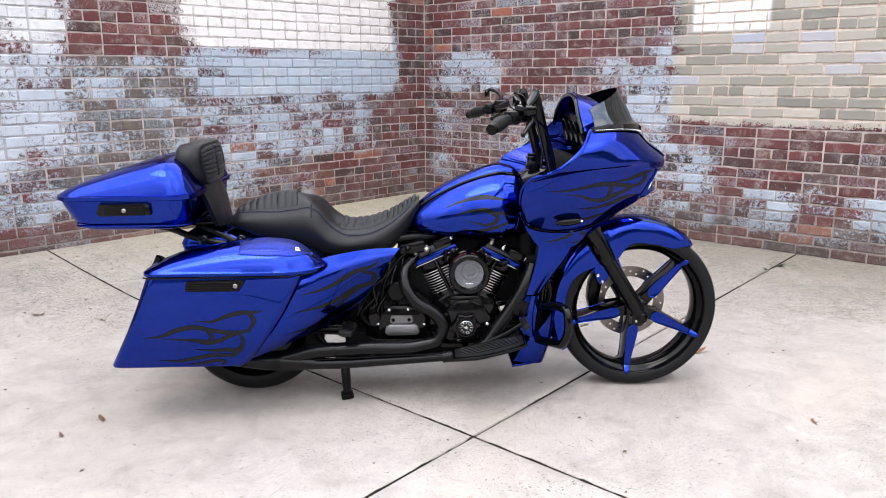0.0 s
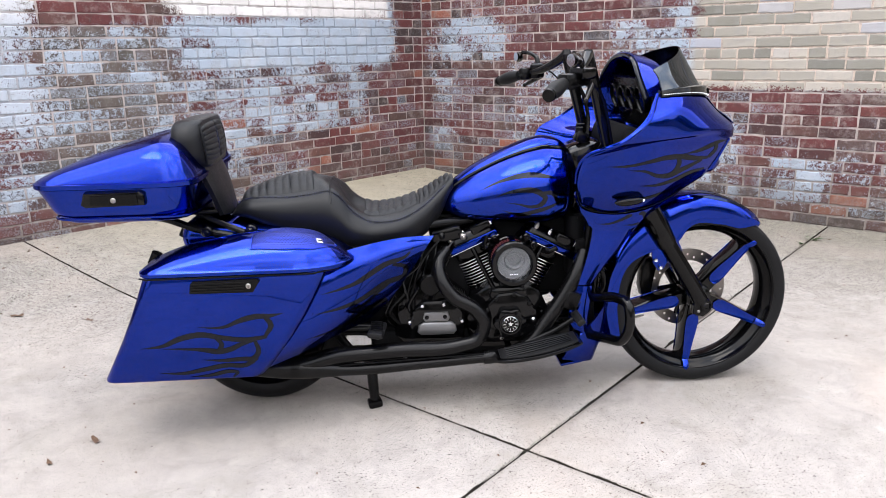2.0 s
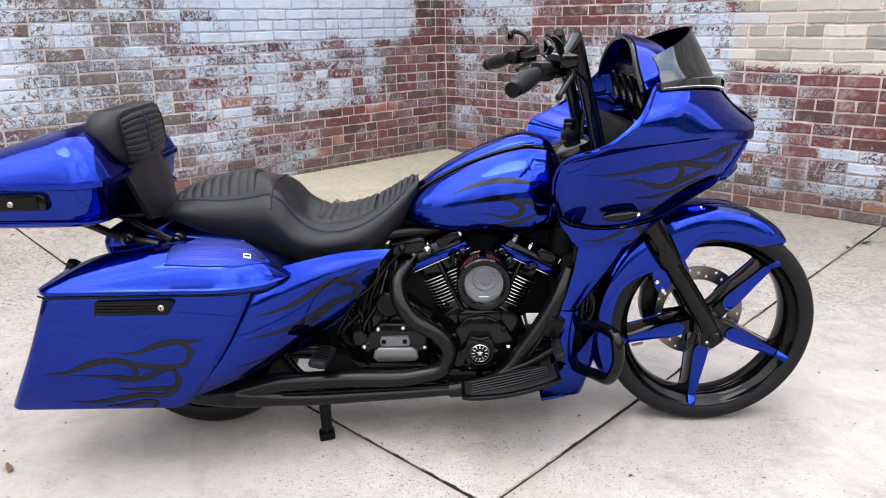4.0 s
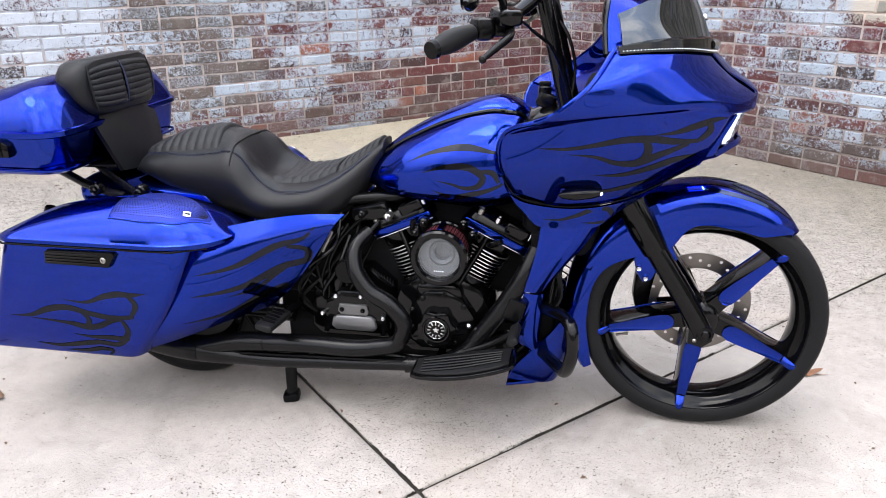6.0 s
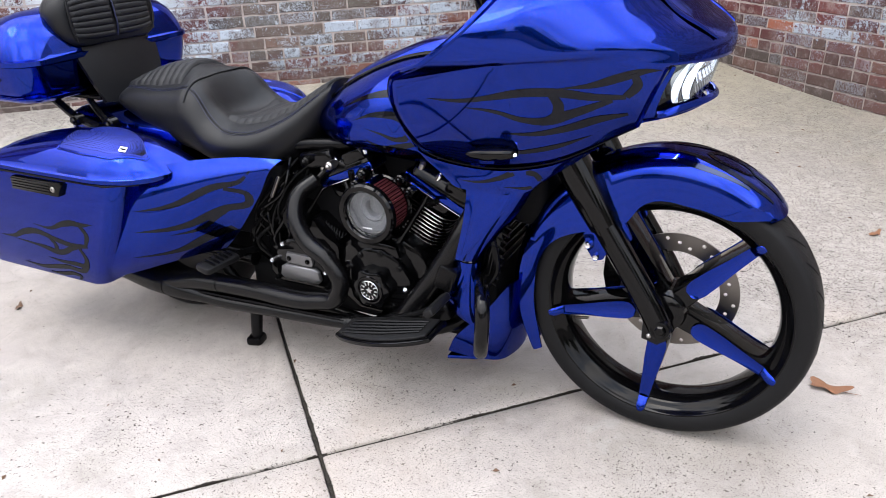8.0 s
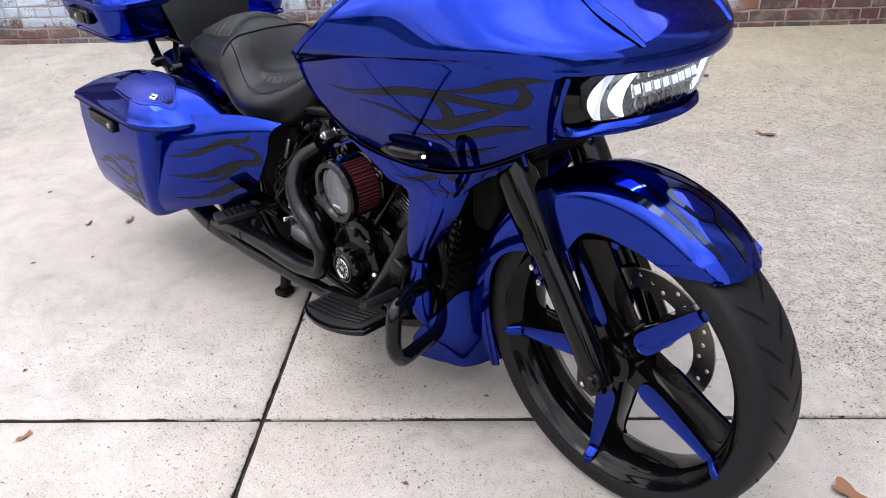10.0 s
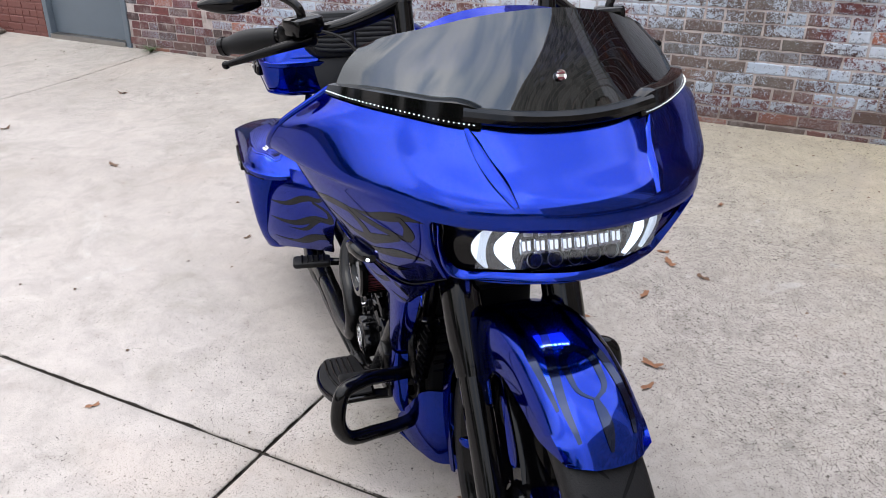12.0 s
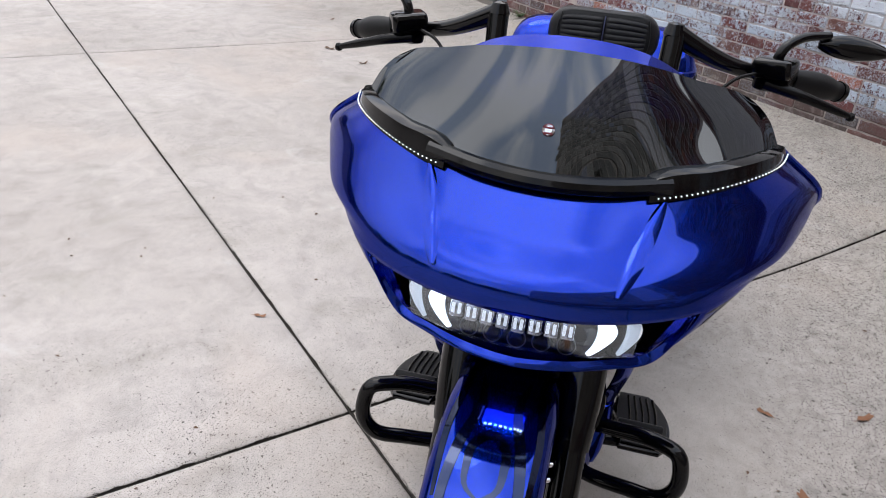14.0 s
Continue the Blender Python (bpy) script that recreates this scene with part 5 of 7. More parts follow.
for q in range(2):
    part("badge_bar", moved(block((0, 0, 0), (0.003, 0.012, 0.0024), 0.0008), Matrix.Translation((0.8105 - 0.003 * q, -0.005, 1.187 + 0.007 * q)) @ pose(0, 0, 0, 0, -24, 0)), REDFILTER, badge)

# dash hood and inner fairing
HOOD = [[(0.560, -0.300, 1.130), (0.555, -0.235, 1.185), (0.562, -0.130, 1.250), (0.566, 0.0, 1.268)],
        [(0.600, -0.300, 1.132), (0.610, -0.230, 1.180), (0.640, -0.125, 1.228), (0.655, 0.0, 1.240)],
        [(0.650, -0.290, 1.132), (0.690, -0.220, 1.150), (0.735, -0.120, 1.160), (0.752, 0.0, 1.162)]]
shape, _, _ = surface([doubled(r) for r in HOOD], 49, 13, 0.005)
part("dash_hood", shape, BLUE, bike, "candy-blue dash hood behind the screen", 50)
INNER = [[(0.571, -0.343, 1.138), (0.520, -0.406, 1.066), (0.445, -0.430, 1.008), (0.328, -0.382, 0.946), (0.314, -0.340, 0.860)],
         [(0.600, -0.305, 1.132), (0.575, -0.330, 1.060), (0.500, -0.335, 0.985), (0.400, -0.312, 0.945), (0.355, -0.290, 0.870)],
         [(0.618, -0.240, 1.120), (0.610, -0.245, 1.050), (0.560, -0.240, 0.985), (0.480, -0.220, 0.945), (0.430, -0.205, 0.880)]]
shape, _, _ = surface(INNER, 33, 11, 0.005)
pair("inner_fairing", shape, BLUE, bike, "blue inner wall of the fairing", 40)
dash = part("dash_panel", block((0.622, 0, 1.098), (0.045, 0.40, 0.19), 0.03, (0, -14, 0)), SATIN, bike, "black dash panel with round gauges")
part("dash_tray", block((0.575, 0, 0.965), (0.14, 0.42, 0.09), 0.03, (0, 20, 0)), DARKIN, dash, "black tray below the dash")
for y, rad in ((-0.150, 0.048), (-0.048, 0.042), (0.048, 0.042), (0.150, 0.048)):
    gm = Matrix.Translation((0.588, y, 1.112)) @ pose(0, 0, 0, 0, 14, 180)
    g = part("gauge", moved(lathe([(0.0005, 0.003), (rad - 0.008, 0.003), (rad - 0.006, 0.009), (rad, 0.007), (rad, -0.02)], (0, 0, 0), "x", 32), gm), GLOSS, dash, "round black gauge")
    part("gauge_ring", moved(lathe([(rad - 0.007, 0.008), (rad - 0.004, 0.0115), (rad - 0.001, 0.008)], (0, 0, 0), "x", 32), gm), SATIN, g, "thin dark ring")
part("hood_rim", tube(smooth_line(doubled([(x - 0.005, y * 0.985, z - 0.007) for x, y, z in HOOD[0]]), 60), 0.007, 8), GLOSS, bike, "black rim along the dash hood")
EDGE = smooth_line([(0.572, -0.346, 1.141), (0.509, -0.440, 1.059), (0.440, -0.452, 1.007), (0.328, -0.391, 0.950), (0.314, -0.372, 0.920), (0.314, -0.342, 0.862)], 40)
pair("fairing_edge", tube(EDGE, 0.006, 8), BLUE, fairing)
SEAM = smooth_line([(0.320, -0.336, 0.832), (0.343, -0.302, 0.780), (0.450, -0.258, 0.737), (0.610, -0.226, 0.749), (0.800, -0.195, 0.842)], 40)
pair("seam_gasket", tube(SEAM, 0.0016, 6), DARKIN, fairing)

# -- lower cowl and radiator behind the wheel --
COWL_UP = [[(0.415, -0.212, 0.700), (0.405, -0.208, 0.610), (0.388, -0.204, 0.530), (0.368, -0.198, 0.460)],
           [(0.470, -0.218, 0.700), (0.450, -0.214, 0.610), (0.418, -0.208, 0.530), (0.392, -0.201, 0.460)],
           [(0.565, -0.205, 0.700), (0.520, -0.202, 0.610), (0.462, -0.196, 0.525), (0.422, -0.188, 0.460)],
           [(0.585, -0.180, 0.700), (0.535, -0.178, 0.610), (0.472, -0.172, 0.525), (0.428, -0.166, 0.460)]]
shape, _, _ = surface(COWL_UP, 21, 15, 0.005)
pair("upper_cowl", shape, BLUE, bike, "candy-blue upper cowl beside the down tubes", 40)
COWL_LOW = [[(0.370, -0.190, 0.454), (0.352, -0.192, 0.395), (0.340, -0.190, 0.335), (0.362, -0.184, 0.286), (0.392, -0.178, 0.266)],
            [(0.400, -0.200, 0.454), (0.385, -0.204, 0.395), (0.374, -0.200, 0.335), (0.380, -0.194, 0.290), (0.400, -0.184, 0.268)],
            [(0.424, -0.190, 0.454), (0.418, -0.192, 0.395), (0.412, -0.188, 0.335), (0.410, -0.184, 0.295), (0.410, -0.178, 0.272)],
            [(0.430, -0.168, 0.454), (0.424, -0.168, 0.395), (0.418, -0.166, 0.335), (0.415, -0.164, 0.295), (0.414, -0.160, 0.274)]]
shape, _, _ = surface(COWL_LOW, 21, 13, 0.005)
pair("lower_cowl", shape, BLUE, bike, "candy-blue lower cowl beside the down tubes", 40)
CHIN = [[(0.325, -0.168, 0.158), (0.400, -0.140, 0.136), (0.455, -0.100, 0.122), (0.474, -0.050, 0.120), (0.480, 0.0, 0.120)],
        [(0.350, -0.178, 0.210), (0.424, -0.160, 0.215), (0.480, -0.128, 0.230), (0.500, -0.064, 0.220), (0.506, 0.0, 0.220)],
        [(0.395, -0.178, 0.262), (0.448, -0.170, 0.320), (0.498, -0.146, 0.385), (0.520, -0.074, 0.380), (0.526, 0.0, 0.378)]]
shape, _, _ = surface([doubled(r) for r in CHIN], 41, 9, 0.006)
chin = part("chin_spoiler", shape, BLUE, bike, "blue chin spoiler under the oil cooler", 40)
part("chin_floor", slab([(0.32, -0.165), (0.32, 0.165), (0.40, 0.138), (0.455, 0.098), (0.474, 0.0), (0.455, -0.098), (0.40, -0.138)], 0.128, 0.140, "z", 0.004), BLUE, chin)
# finned shroud of the cooler that shows between cowl and fender
for sgn in (-1, 1):
    vent = part("cooler_shroud", block((0.446, sgn * 0.128, 0.470), (0.028, 0.050, 0.190), 0.008, (0, 12, sgn * -25)), GLOSS, bike, "black shroud beside the oil cooler")
    for q in range(9):
        part("shroud_fin", block((0.448 + 0.0048 * q, sgn * (0.146 - 0.001 * q), 0.385 + 0.020 * q), (0.030, 0.016, 0.004), 0.002, (0, 38, sgn * -25)), SATIN, vent)
    part("shroud_hose", tube([(0.40, sgn * 0.13, 0.56), (0.455, sgn * 0.165, 0.52), (0.470, sgn * 0.165, 0.44), (0.440, sgn * 0.15, 0.38)], 0.009, 8, 14), SATIN, vent)
radiator = part("radiator", block((0.420, 0, 0.43), (0.05, 0.24, 0.36), 0.01, (0, -6, 0)), DARKIN, bike, "black finned oil cooler")
for q in range(12):
    part("louvre", block((0.450 + 0.0028 * (q - 7) * 0.9, 0, 0.272 + q * 0.026), (0.008, 0.22, 0.009), 0.003, (0, 25, 0)), SATIN, radiator)

# -- crash bars --
guard = [(0.41, -0.12, 0.390), (0.445, -0.21, 0.414), (0.488, -0.300, 0.438), (0.507, -0.342, 0.432), (0.513, -0.357, 0.390), (0.509, -0.356, 0.335), (0.498, -0.335, 0.296), (0.468, -0.26, 0.272), (0.43, -0.17, 0.254), (0.40, -0.12, 0.250)]
pair("crash_bar", tube(guard, 0.0178, 14, 60), GLOSS, bike, "gloss black looped crash bar")

# -- tank with dash console --
TOPZ = ((-0.135, 0.735), (-0.09, 0.790), (-0.03, 0.838), (0.06, 0.888), (0.14, 0.923), (0.22, 0.948), (0.29, 0.955), (0.345, 0.940), (0.38, 0.90))
BOTZ = ((-0.135, 0.730), (-0.10, 0.712), (-0.02, 0.685), (0.10, 0.675), (0.28, 0.672), (0.345, 0.695), (0.38, 0.74))
HALFW = ((-0.135, 0.030), (-0.10, 0.075), (-0.03, 0.120), (0.08, 0.158), (0.20, 0.176), (0.30, 0.172), (0.35, 0.140), (0.38, 0.07))


def tank_ring(x, k=44):
    t, b, w = along(x, *TOPZ), along(x, *BOTZ), along(x, *HALFW)
    m = b + (t - b) * 0.42
    ring = []
    for a in np.linspace(0, 2 * math.pi, k, endpoint=False):
        c, s = math.cos(a), math.sin(a)
        y = w * math.copysign(abs(c) ** 0.72, c)
        z = m + ((t - m) * abs(s) ** 0.95 if s >= 0 else -(m - b) * abs(s) ** 0.62)
        ring.append((x, y, z))
    return ring


tank = part("fuel_tank", loft([tank_ring(x) for x in np.linspace(-0.134, 0.379, 48)]), BLUE, bike, "stretched candy-blue fuel tank with ghost flames", 50)
tb = hugging(tank)
for sgn in (-1, 1):
    flame(tank, tb, [([(0.105, 0.767), (0.154, 0.760), (0.203, 0.750), (0.235, 0.759), (0.248, 0.782), (0.227, 0.801), (0.138, 0.806), (0.065, 0.782)], [0.0, 0.003, 0.006, 0.009, 0.010, 0.008, 0.004, 0.0]),
                     ([(0.097, 0.738), (0.154, 0.722), (0.219, 0.734), (0.283, 0.756), (0.315, 0.773)], [0.0, 0.006, 0.008, 0.006, 0.002]),
                     ([(0.235, 0.800), (0.275, 0.796), (0.291, 0.769)], [0.004, 0.008, 0.005]),
                     ([(0.02, 0.806), (0.10, 0.842), (0.20, 0.862), (0.29, 0.850)], [0.0, 0.005, 0.009, 0.003]),
                     ([(0.06, 0.700), (0.16, 0.694), (0.25, 0.706), (0.33, 0.722)], [0.0, 0.004, 0.007, 0.002])], sgn)
rings = []
for x in np.linspace(-0.128, 0.372, 40):
    t = along(x, *TOPZ)
    w = along(x, (-0.128, 0.022), (-0.05, 0.046), (0.10, 0.064), (0.25, 0.074), (0.33, 0.070), (0.372, 0.045))
    h = along(x, (-0.128, 0.003), (-0.05, 0.012), (0.15, 0.020), (0.30, 0.022), (0.372, 0.006))
    drop = along(w / max(along(x, *HALFW), 0.05), (0, 0.0), (0.4, 0.012), (0.6, 0.03), (1, 0.06))
    rings.append([(x, -w, t - drop - 0.012), (x, -w * 0.99, t - drop + h * 0.4), (x, -w * 0.86, t - drop * 0.75 + h * 0.85), (x, -w * 0.45, t + h * 0.95), (x, 0, t + h), (x, w * 0.45, t + h * 0.95), (x, w * 0.86, t - drop * 0.75 + h * 0.85), (x, w * 0.99, t - drop + h * 0.4), (x, w, t - drop - 0.012)])
console = part("tank_console", loft(rings, False, False), BLUE, tank, "raised blue console along the tank", 45)
seam_line = []
for r in rings:
    hit, _, _, _ = tb.ray_cast(Vector((r[0][0], r[0][1] - 0.004, 1.2)), Vector((0, 0, -1)))
    if hit:
        seam_line.append(tuple(hit + Vector((0, 0, 0.002))))
pair("console_gasket", tube(seam_line, 0.0062, 8), GLOSS, tank, "black gasket beside the console")

# -- side panels that flow into the luggage --
SIDEP = [[(-0.150, -0.195, 0.664), (-0.25, -0.235, 0.672), (-0.36, -0.285, 0.668), (-0.46, -0.330, 0.655), (-0.530, -0.350, 0.640)],
         [(-0.160, -0.212, 0.655), (-0.27, -0.268, 0.635), (-0.39, -0.330, 0.610), (-0.50, -0.378, 0.575), (-0.585, -0.400, 0.555)],
         [(-0.225, -0.218, 0.560), (-0.31, -0.268, 0.545), (-0.41, -0.330, 0.515), (-0.53, -0.385, 0.480), (-0.640, -0.412, 0.450)],
         [(-0.330, -0.218, 0.425), (-0.40, -0.262, 0.410), (-0.49, -0.318, 0.385), (-0.60, -0.370, 0.350), (-0.715, -0.400, 0.315)],
         [(-0.395, -0.205, 0.362), (-0.46, -0.245, 0.348), (-0.54, -0.298, 0.328), (-0.65, -0.345, 0.294), (-0.755, -0.372, 0.262)]]
shape, _, _ = surface(SIDEP, 33, 21, 0.008)
sides = pair("side_panel", shape, BLUE, bike, "candy-blue side panel with ghost flames", 40)
for panel, sgn in zip(sides, (-1, 1)):
    flame(panel, hugging(panel), [([(-0.539, 0.527), (-0.43, 0.546), (-0.317, 0.597), (-0.252, 0.611), (-0.224, 0.639)], [0.0, 0.006, 0.010, 0.009, 0.002]),
                                  ([(-0.562, 0.459), (-0.419, 0.477), (-0.317, 0.523), (-0.257, 0.537), (-0.252, 0.565), (-0.298, 0.590)], [0.0, 0.006, 0.010, 0.011, 0.010, 0.006]),
                                  ([(-0.470, 0.445), (-0.400, 0.458), (-0.340, 0.500), (-0.300, 0.528)], [0.0, 0.005, 0.006, 0.006]),
                                  ([(-0.60, 0.368), (-0.478, 0.383), (-0.384, 0.431), (-0.300, 0.466), (-0.265, 0.520)], [0.0, 0.006, 0.011, 0.010, 0.006])], sgn)

# -- saddlebags --
def bag_body():
    rings = []
    for u, inset in ((0, 0.010), (0.010, 0.003), (0.03, 0.0), (0.2, 0), (0.4, 0), (0.6, 0), (0.8, 0), (0.97, 0.0), (1.0, 0.004)):
        z = 0.245 + u * (0.626 - 0.245)
        rear = -1.272 + u * 0.190 + 0.012 * math.sin(u * math.pi)
        front = -0.745 + u * 0.242 + 0.02 * math.sin(u * math.pi)
        outer = along(u, (0, 0.392), (0.2, 0.418), (0.5, 0.440), (0.8, 0.452), (1, 0.455))
        inner = 0.205
        w, d = front - rear - 2 * inset, outer - inner - 2 * inset
        rings.append([((front + rear) / 2 + x, -(outer + inner) / 2 + y, z) for x, y in rounded_rect(w, d, 0.042, 8)])
    return loft(rings)


def dense(loop, count=112):
    """The same closed outline with evenly spread points."""
    pts = np.array(list(loop) + [loop[0]], float)
    run = np.r_[0, np.cumsum(np.linalg.norm(np.diff(pts, axis=0), axis=1))]
    at = np.linspace(0, run[-1], count, endpoint=False)
    return list(zip(np.interp(at, run, pts[:, 0]), np.interp(at, run, pts[:, 1])))


def bag_lid():
    """A domed lid with a long pointed front, highest over the speaker."""
    z0 = 0.624
    x0, x1, y0, y1 = -1.095, -0.425, -0.464, -0.205
    rings = []
    for lift, inset, cut in ((0.0, 0.004, 1), (0.004, 0.0, 1), (0.014, 0.0, 1), (0.018, 0.006, 1), (0.16, 0.010, 0), (0.36, 0.019, 0), (0.58, 0.033, 0), (0.77, 0.052, 0), (0.90, 0.074, 0), (0.97, 0.096, 0), (1.0, 0.118, 0)):
        w, d = x1 - x0 - 2 * inset * 1.0, y1 - y0 - 2 * inset * 0.95
        ring = []
        for x, y in dense(rounded_rect(w, max(d, 0.01), min(0.055, d * 0.42), 9)):
            px, py = (x0 + x1) / 2 + x, (y0 + y1) / 2 + y
            nose = min(max((px + 0.62) / 0.195, 0.0), 1.0)
            py += 0.085 * nose ** 2.2 * (y1 - py) / (y1 - y0)
            top = curve(px, (-1.095, 0.028), (-1.0, 0.060), (-0.88, 0.088), (-0.75, 0.106), (-0.64, 0.110), (-0.56, 0.100), (-0.48, 0.072), (-0.425, 0.036))
            ring.append((px, py, z0 + (lift if cut else 0.018 + lift * (top - 0.018))))
        rings.append(ring)
    return loft(rings)


BAG_FLAMES = [([(-0.929, 0.452), (-0.85, 0.448), (-0.785, 0.472), (-0.74, 0.482), (-0.704, 0.482), (-0.650, 0.490)], [0.0, 0.004, 0.007, 0.010, 0.008, 0.0]),
              ([(-0.712, 0.480), (-0.696, 0.451), (-0.716, 0.412)], [0.008, 0.009, 0.006]),
              ([(-1.12, 0.382), (-1.047, 0.389), (-0.989, 0.413), (-0.924, 0.425), (-0.847, 0.409), (-0.785, 0.400), (-0.712, 0.408)], [0.0, 0.006, 0.010, 0.010, 0.009, 0.009, 0.006]),
              ([(-1.054, 0.379), (-0.979, 0.374), (-0.917, 0.368), (-0.873, 0.360), (-0.836, 0.366), (-0.797, 0.384), (-0.750, 0.398)], [0.0, 0.003, 0.005, 0.010, 0.010, 0.008, 0.004]),
              ([(-0.878, 0.414), (-0.860, 0.388), (-0.872, 0.360)], [0.005, 0.008, 0.008]),
              ([(-0.932, 0.331), (-0.87, 0.325), (-0.805, 0.327), (-0.764, 0.328), (-0.745, 0.355), (-0.752, 0.392)], [0.0, 0.004, 0.007, 0.009, 0.009, 0.006]),
              ([(-1.078, 0.284), (-0.997, 0.279), (-0.921, 0.293), (-0.855, 0.305), (-0.791, 0.303), (-0.752, 0.330)], [0.0, 0.005, 0.008, 0.009, 0.009, 0.007]),
              ([(-0.982, 0.262), (-0.907, 0.267), (-0.85, 0.279), (-0.823, 0.274), (-0.840, 0.255)], [0.0, 0.004, 0.007, 0.007, 0.003])]
GRILLE_BACK = ((-0.742, -0.362), (-0.70, -0.318), (-0.54, -0.310), (-0.478, -0.352))
GRILLE_FRONT = ((-0.742, -0.424), (-0.60, -0.428), (-0.545, -0.418), (-0.478, -0.366))
lid_shape, body_shape = bag_lid(), bag_body()
for sgn in (-1, 1):
    flip = (lambda sh: sh) if sgn < 0 else mirrored
    bag = part("saddlebag", flip(body_shape), BLUE, bike, "stretched candy-blue saddlebag with ghost flames", 40)
    flame(bag, hugging(bag), BAG_FLAMES, sgn)
    lid = part("lid", flip(lid_shape), BLUE, bag, "domed blue saddlebag lid", 40)
    lb = hugging(lid)
    # perforated speaker grille let into the lid
    verts, faces, nu, nv = [], [], 40, 20
    for i in range(nu + 1):
        for j in range(nv + 1):
            x = -0.742 + 0.264 * i / nu
            back, frontl = along(x, *GRILLE_BACK), along(x, *GRILLE_FRONT)
            y = (back + (frontl - back) * j / nv) * (1 if sgn < 0 else -1)
            hit, nn, _, _ = lb.ray_cast(Vector((x, y, 1.0)), Vector((0, 0, -1)))
            rim = min(i, nu - i, 2 * j, 2 * (nv - j))
            lift = 0.0045 if rim else -0.002
            verts.append(tuple(hit + Vector((0, 0, lift))) if hit else (x, y, 0.65))
    for i in range(nu):
        for j in range(nv):
            a = i * (nv + 1) + j
            faces.append((a, a + nv + 1, a + nv + 2, a + 1))
    grille = part("speaker_grille", (verts, faces), MESHBLUE, lid, "perforated blue speaker grille")
    rimline = [verts[i * (nv + 1)] for i in range(0, nu + 1, 2)] + [verts[nu * (nv + 1) + j] for j in range(0, nv + 1, 2)] + [verts[i * (nv + 1) + nv] for i in range(nu, -1, -2)] + [verts[j] for j in range(nv, -1, -2)]
    part("grille_frame", tube(rimline, 0.0045, 6, closed=True), BLUE, grille)
    # holes of the grille as dots laid on it, their shade put into the colour
    hv, hf = [], []
    for i in range(56):
        for j in range(24):
            x = -0.736 + 0.252 * (i + (0.5 if j % 2 else 0)) / 56
            back, frontl = along(x, *GRILLE_BACK) - 0.005, along(x, *GRILLE_FRONT) + 0.005
            y = (back + (frontl - back) * (j + 0.5) / 24) * (1 if sgn < 0 else -1)
            hit, nn, _, _ = lb.ray_cast(Vector((x, y, 1.0)), Vector((0, 0, -1)))
            if hit:
                if nn.z < 0:
                    nn = -nn
                c = hit + Vector((0, 0, 0.0052))
                t1 = nn.orthogonal().normalized()
                t2 = nn.cross(t1)
                k = len(hv)
                hv += [tuple(c + (t1 * math.cos(a) + t2 * math.sin(a)) * 0.0015) for a in (0, 1.57, 3.14, 4.71)]
                hf.append((k, k + 1, k + 2, k + 3))
    tagged(part("grille_hole_dots", (hv, hf), DARKIN, grille), kind="stuff")
    hit, nn, _, _ = lb.ray_cast(Vector((-0.528, sgn * 0.388, 1.0)), Vector((0, 0, -1)))
    plate_m = Matrix.Translation(hit + Vector((0, 0, 0.007))) @ pose(0, 0, 0, -sgn * 30, 12, sgn * -22)
    plate = part("name_plate", moved(block((0, 0, 0), (0.020, 0.018, 0.003), 0.001), plate_m), CHROME, grille, "small silver name plate")
    part("plate_bar", moved(block((0, 0, 0.002), (0.016, 0.005, 0.001), 0.0004), plate_m), DARKIN, plate)
    # latch
    latch = part("latch", flip(slab([(-0.935, 0.572), (-0.930, 0.604), (-0.922, 0.612), (-0.722, 0.614), (-0.715, 0.606), (-0.738, 0.570)], -0.448, -0.468, "y", 0.004)), SATIN, bag, "black ribbed latch with a lock")
    for q in range(4):
        part("latch_rib", flip(block((-0.845, -0.4685, 0.580 + 0.0085 * q), (0.165, 0.004, 0.004), 0.0015)), GLOSS, latch)
    part("lock", flip(disc((-0.750, 0, 0.592), 0.0085, -0.466, -0.472, soft=0.002, sides=18)), STEEL, latch, "round metal lock")
    part("keyhole", flip(block((-0.750, -0.4722, 0.592), (0.002, 0.001, 0.008), 0.0004)), DARKIN, latch)
    part("seam", flip(tube([(-1.088, -0.445, 0.622), (-1.06, -0.462, 0.622), (-0.80, -0.462, 0.622), (-0.55, -0.458, 0.622), (-0.47, -0.41, 0.622)], 0.003, 6)), DARKIN, bag)

# -- rear fender and tail --
rear_prof = [(0.338, -0.105), (0.352, -0.098), (0.360, -0.06), (0.362, 0.0), (0.360, 0.06), (0.352, 0.098), (0.338, 0.105), (0.334, 0.09), (0.352, 0.0), (0.334, -0.09)]
part("rear_fender", lathe(rear_prof, (RX, 0, RZ), "y", 48, (35, 190), closed=True), BLUE, bike, "candy-blue rear fender between the bags")
part("tail_panel", block((-0.80, 0, 0.665), (0.46, 0.34, 0.10), 0.04, (0, 4, 0)), BLUE, bike, "blue tail section under the seat")

# -- tour trunk with its rack --
def trunk_body():
    rings = []
    for u, inset in ((0, 0.05), (0.03, 0.02), (0.12, 0.006), (0.4, 0), (0.8, 0), (1, 0)):
        z = 0.772 + u * (0.890 - 0.772)
        rear, front = -1.372 - 0.052 * u, -0.945 + 0.010 * u
        hw = 0.322 + 0.022 * u
        rings.append([((front + rear) / 2 + x, y, z) for x, y in rounded_rect(front - rear - 2 * inset, 2 * hw - 2 * inset, 0.075, 7)])
    return loft(rings)


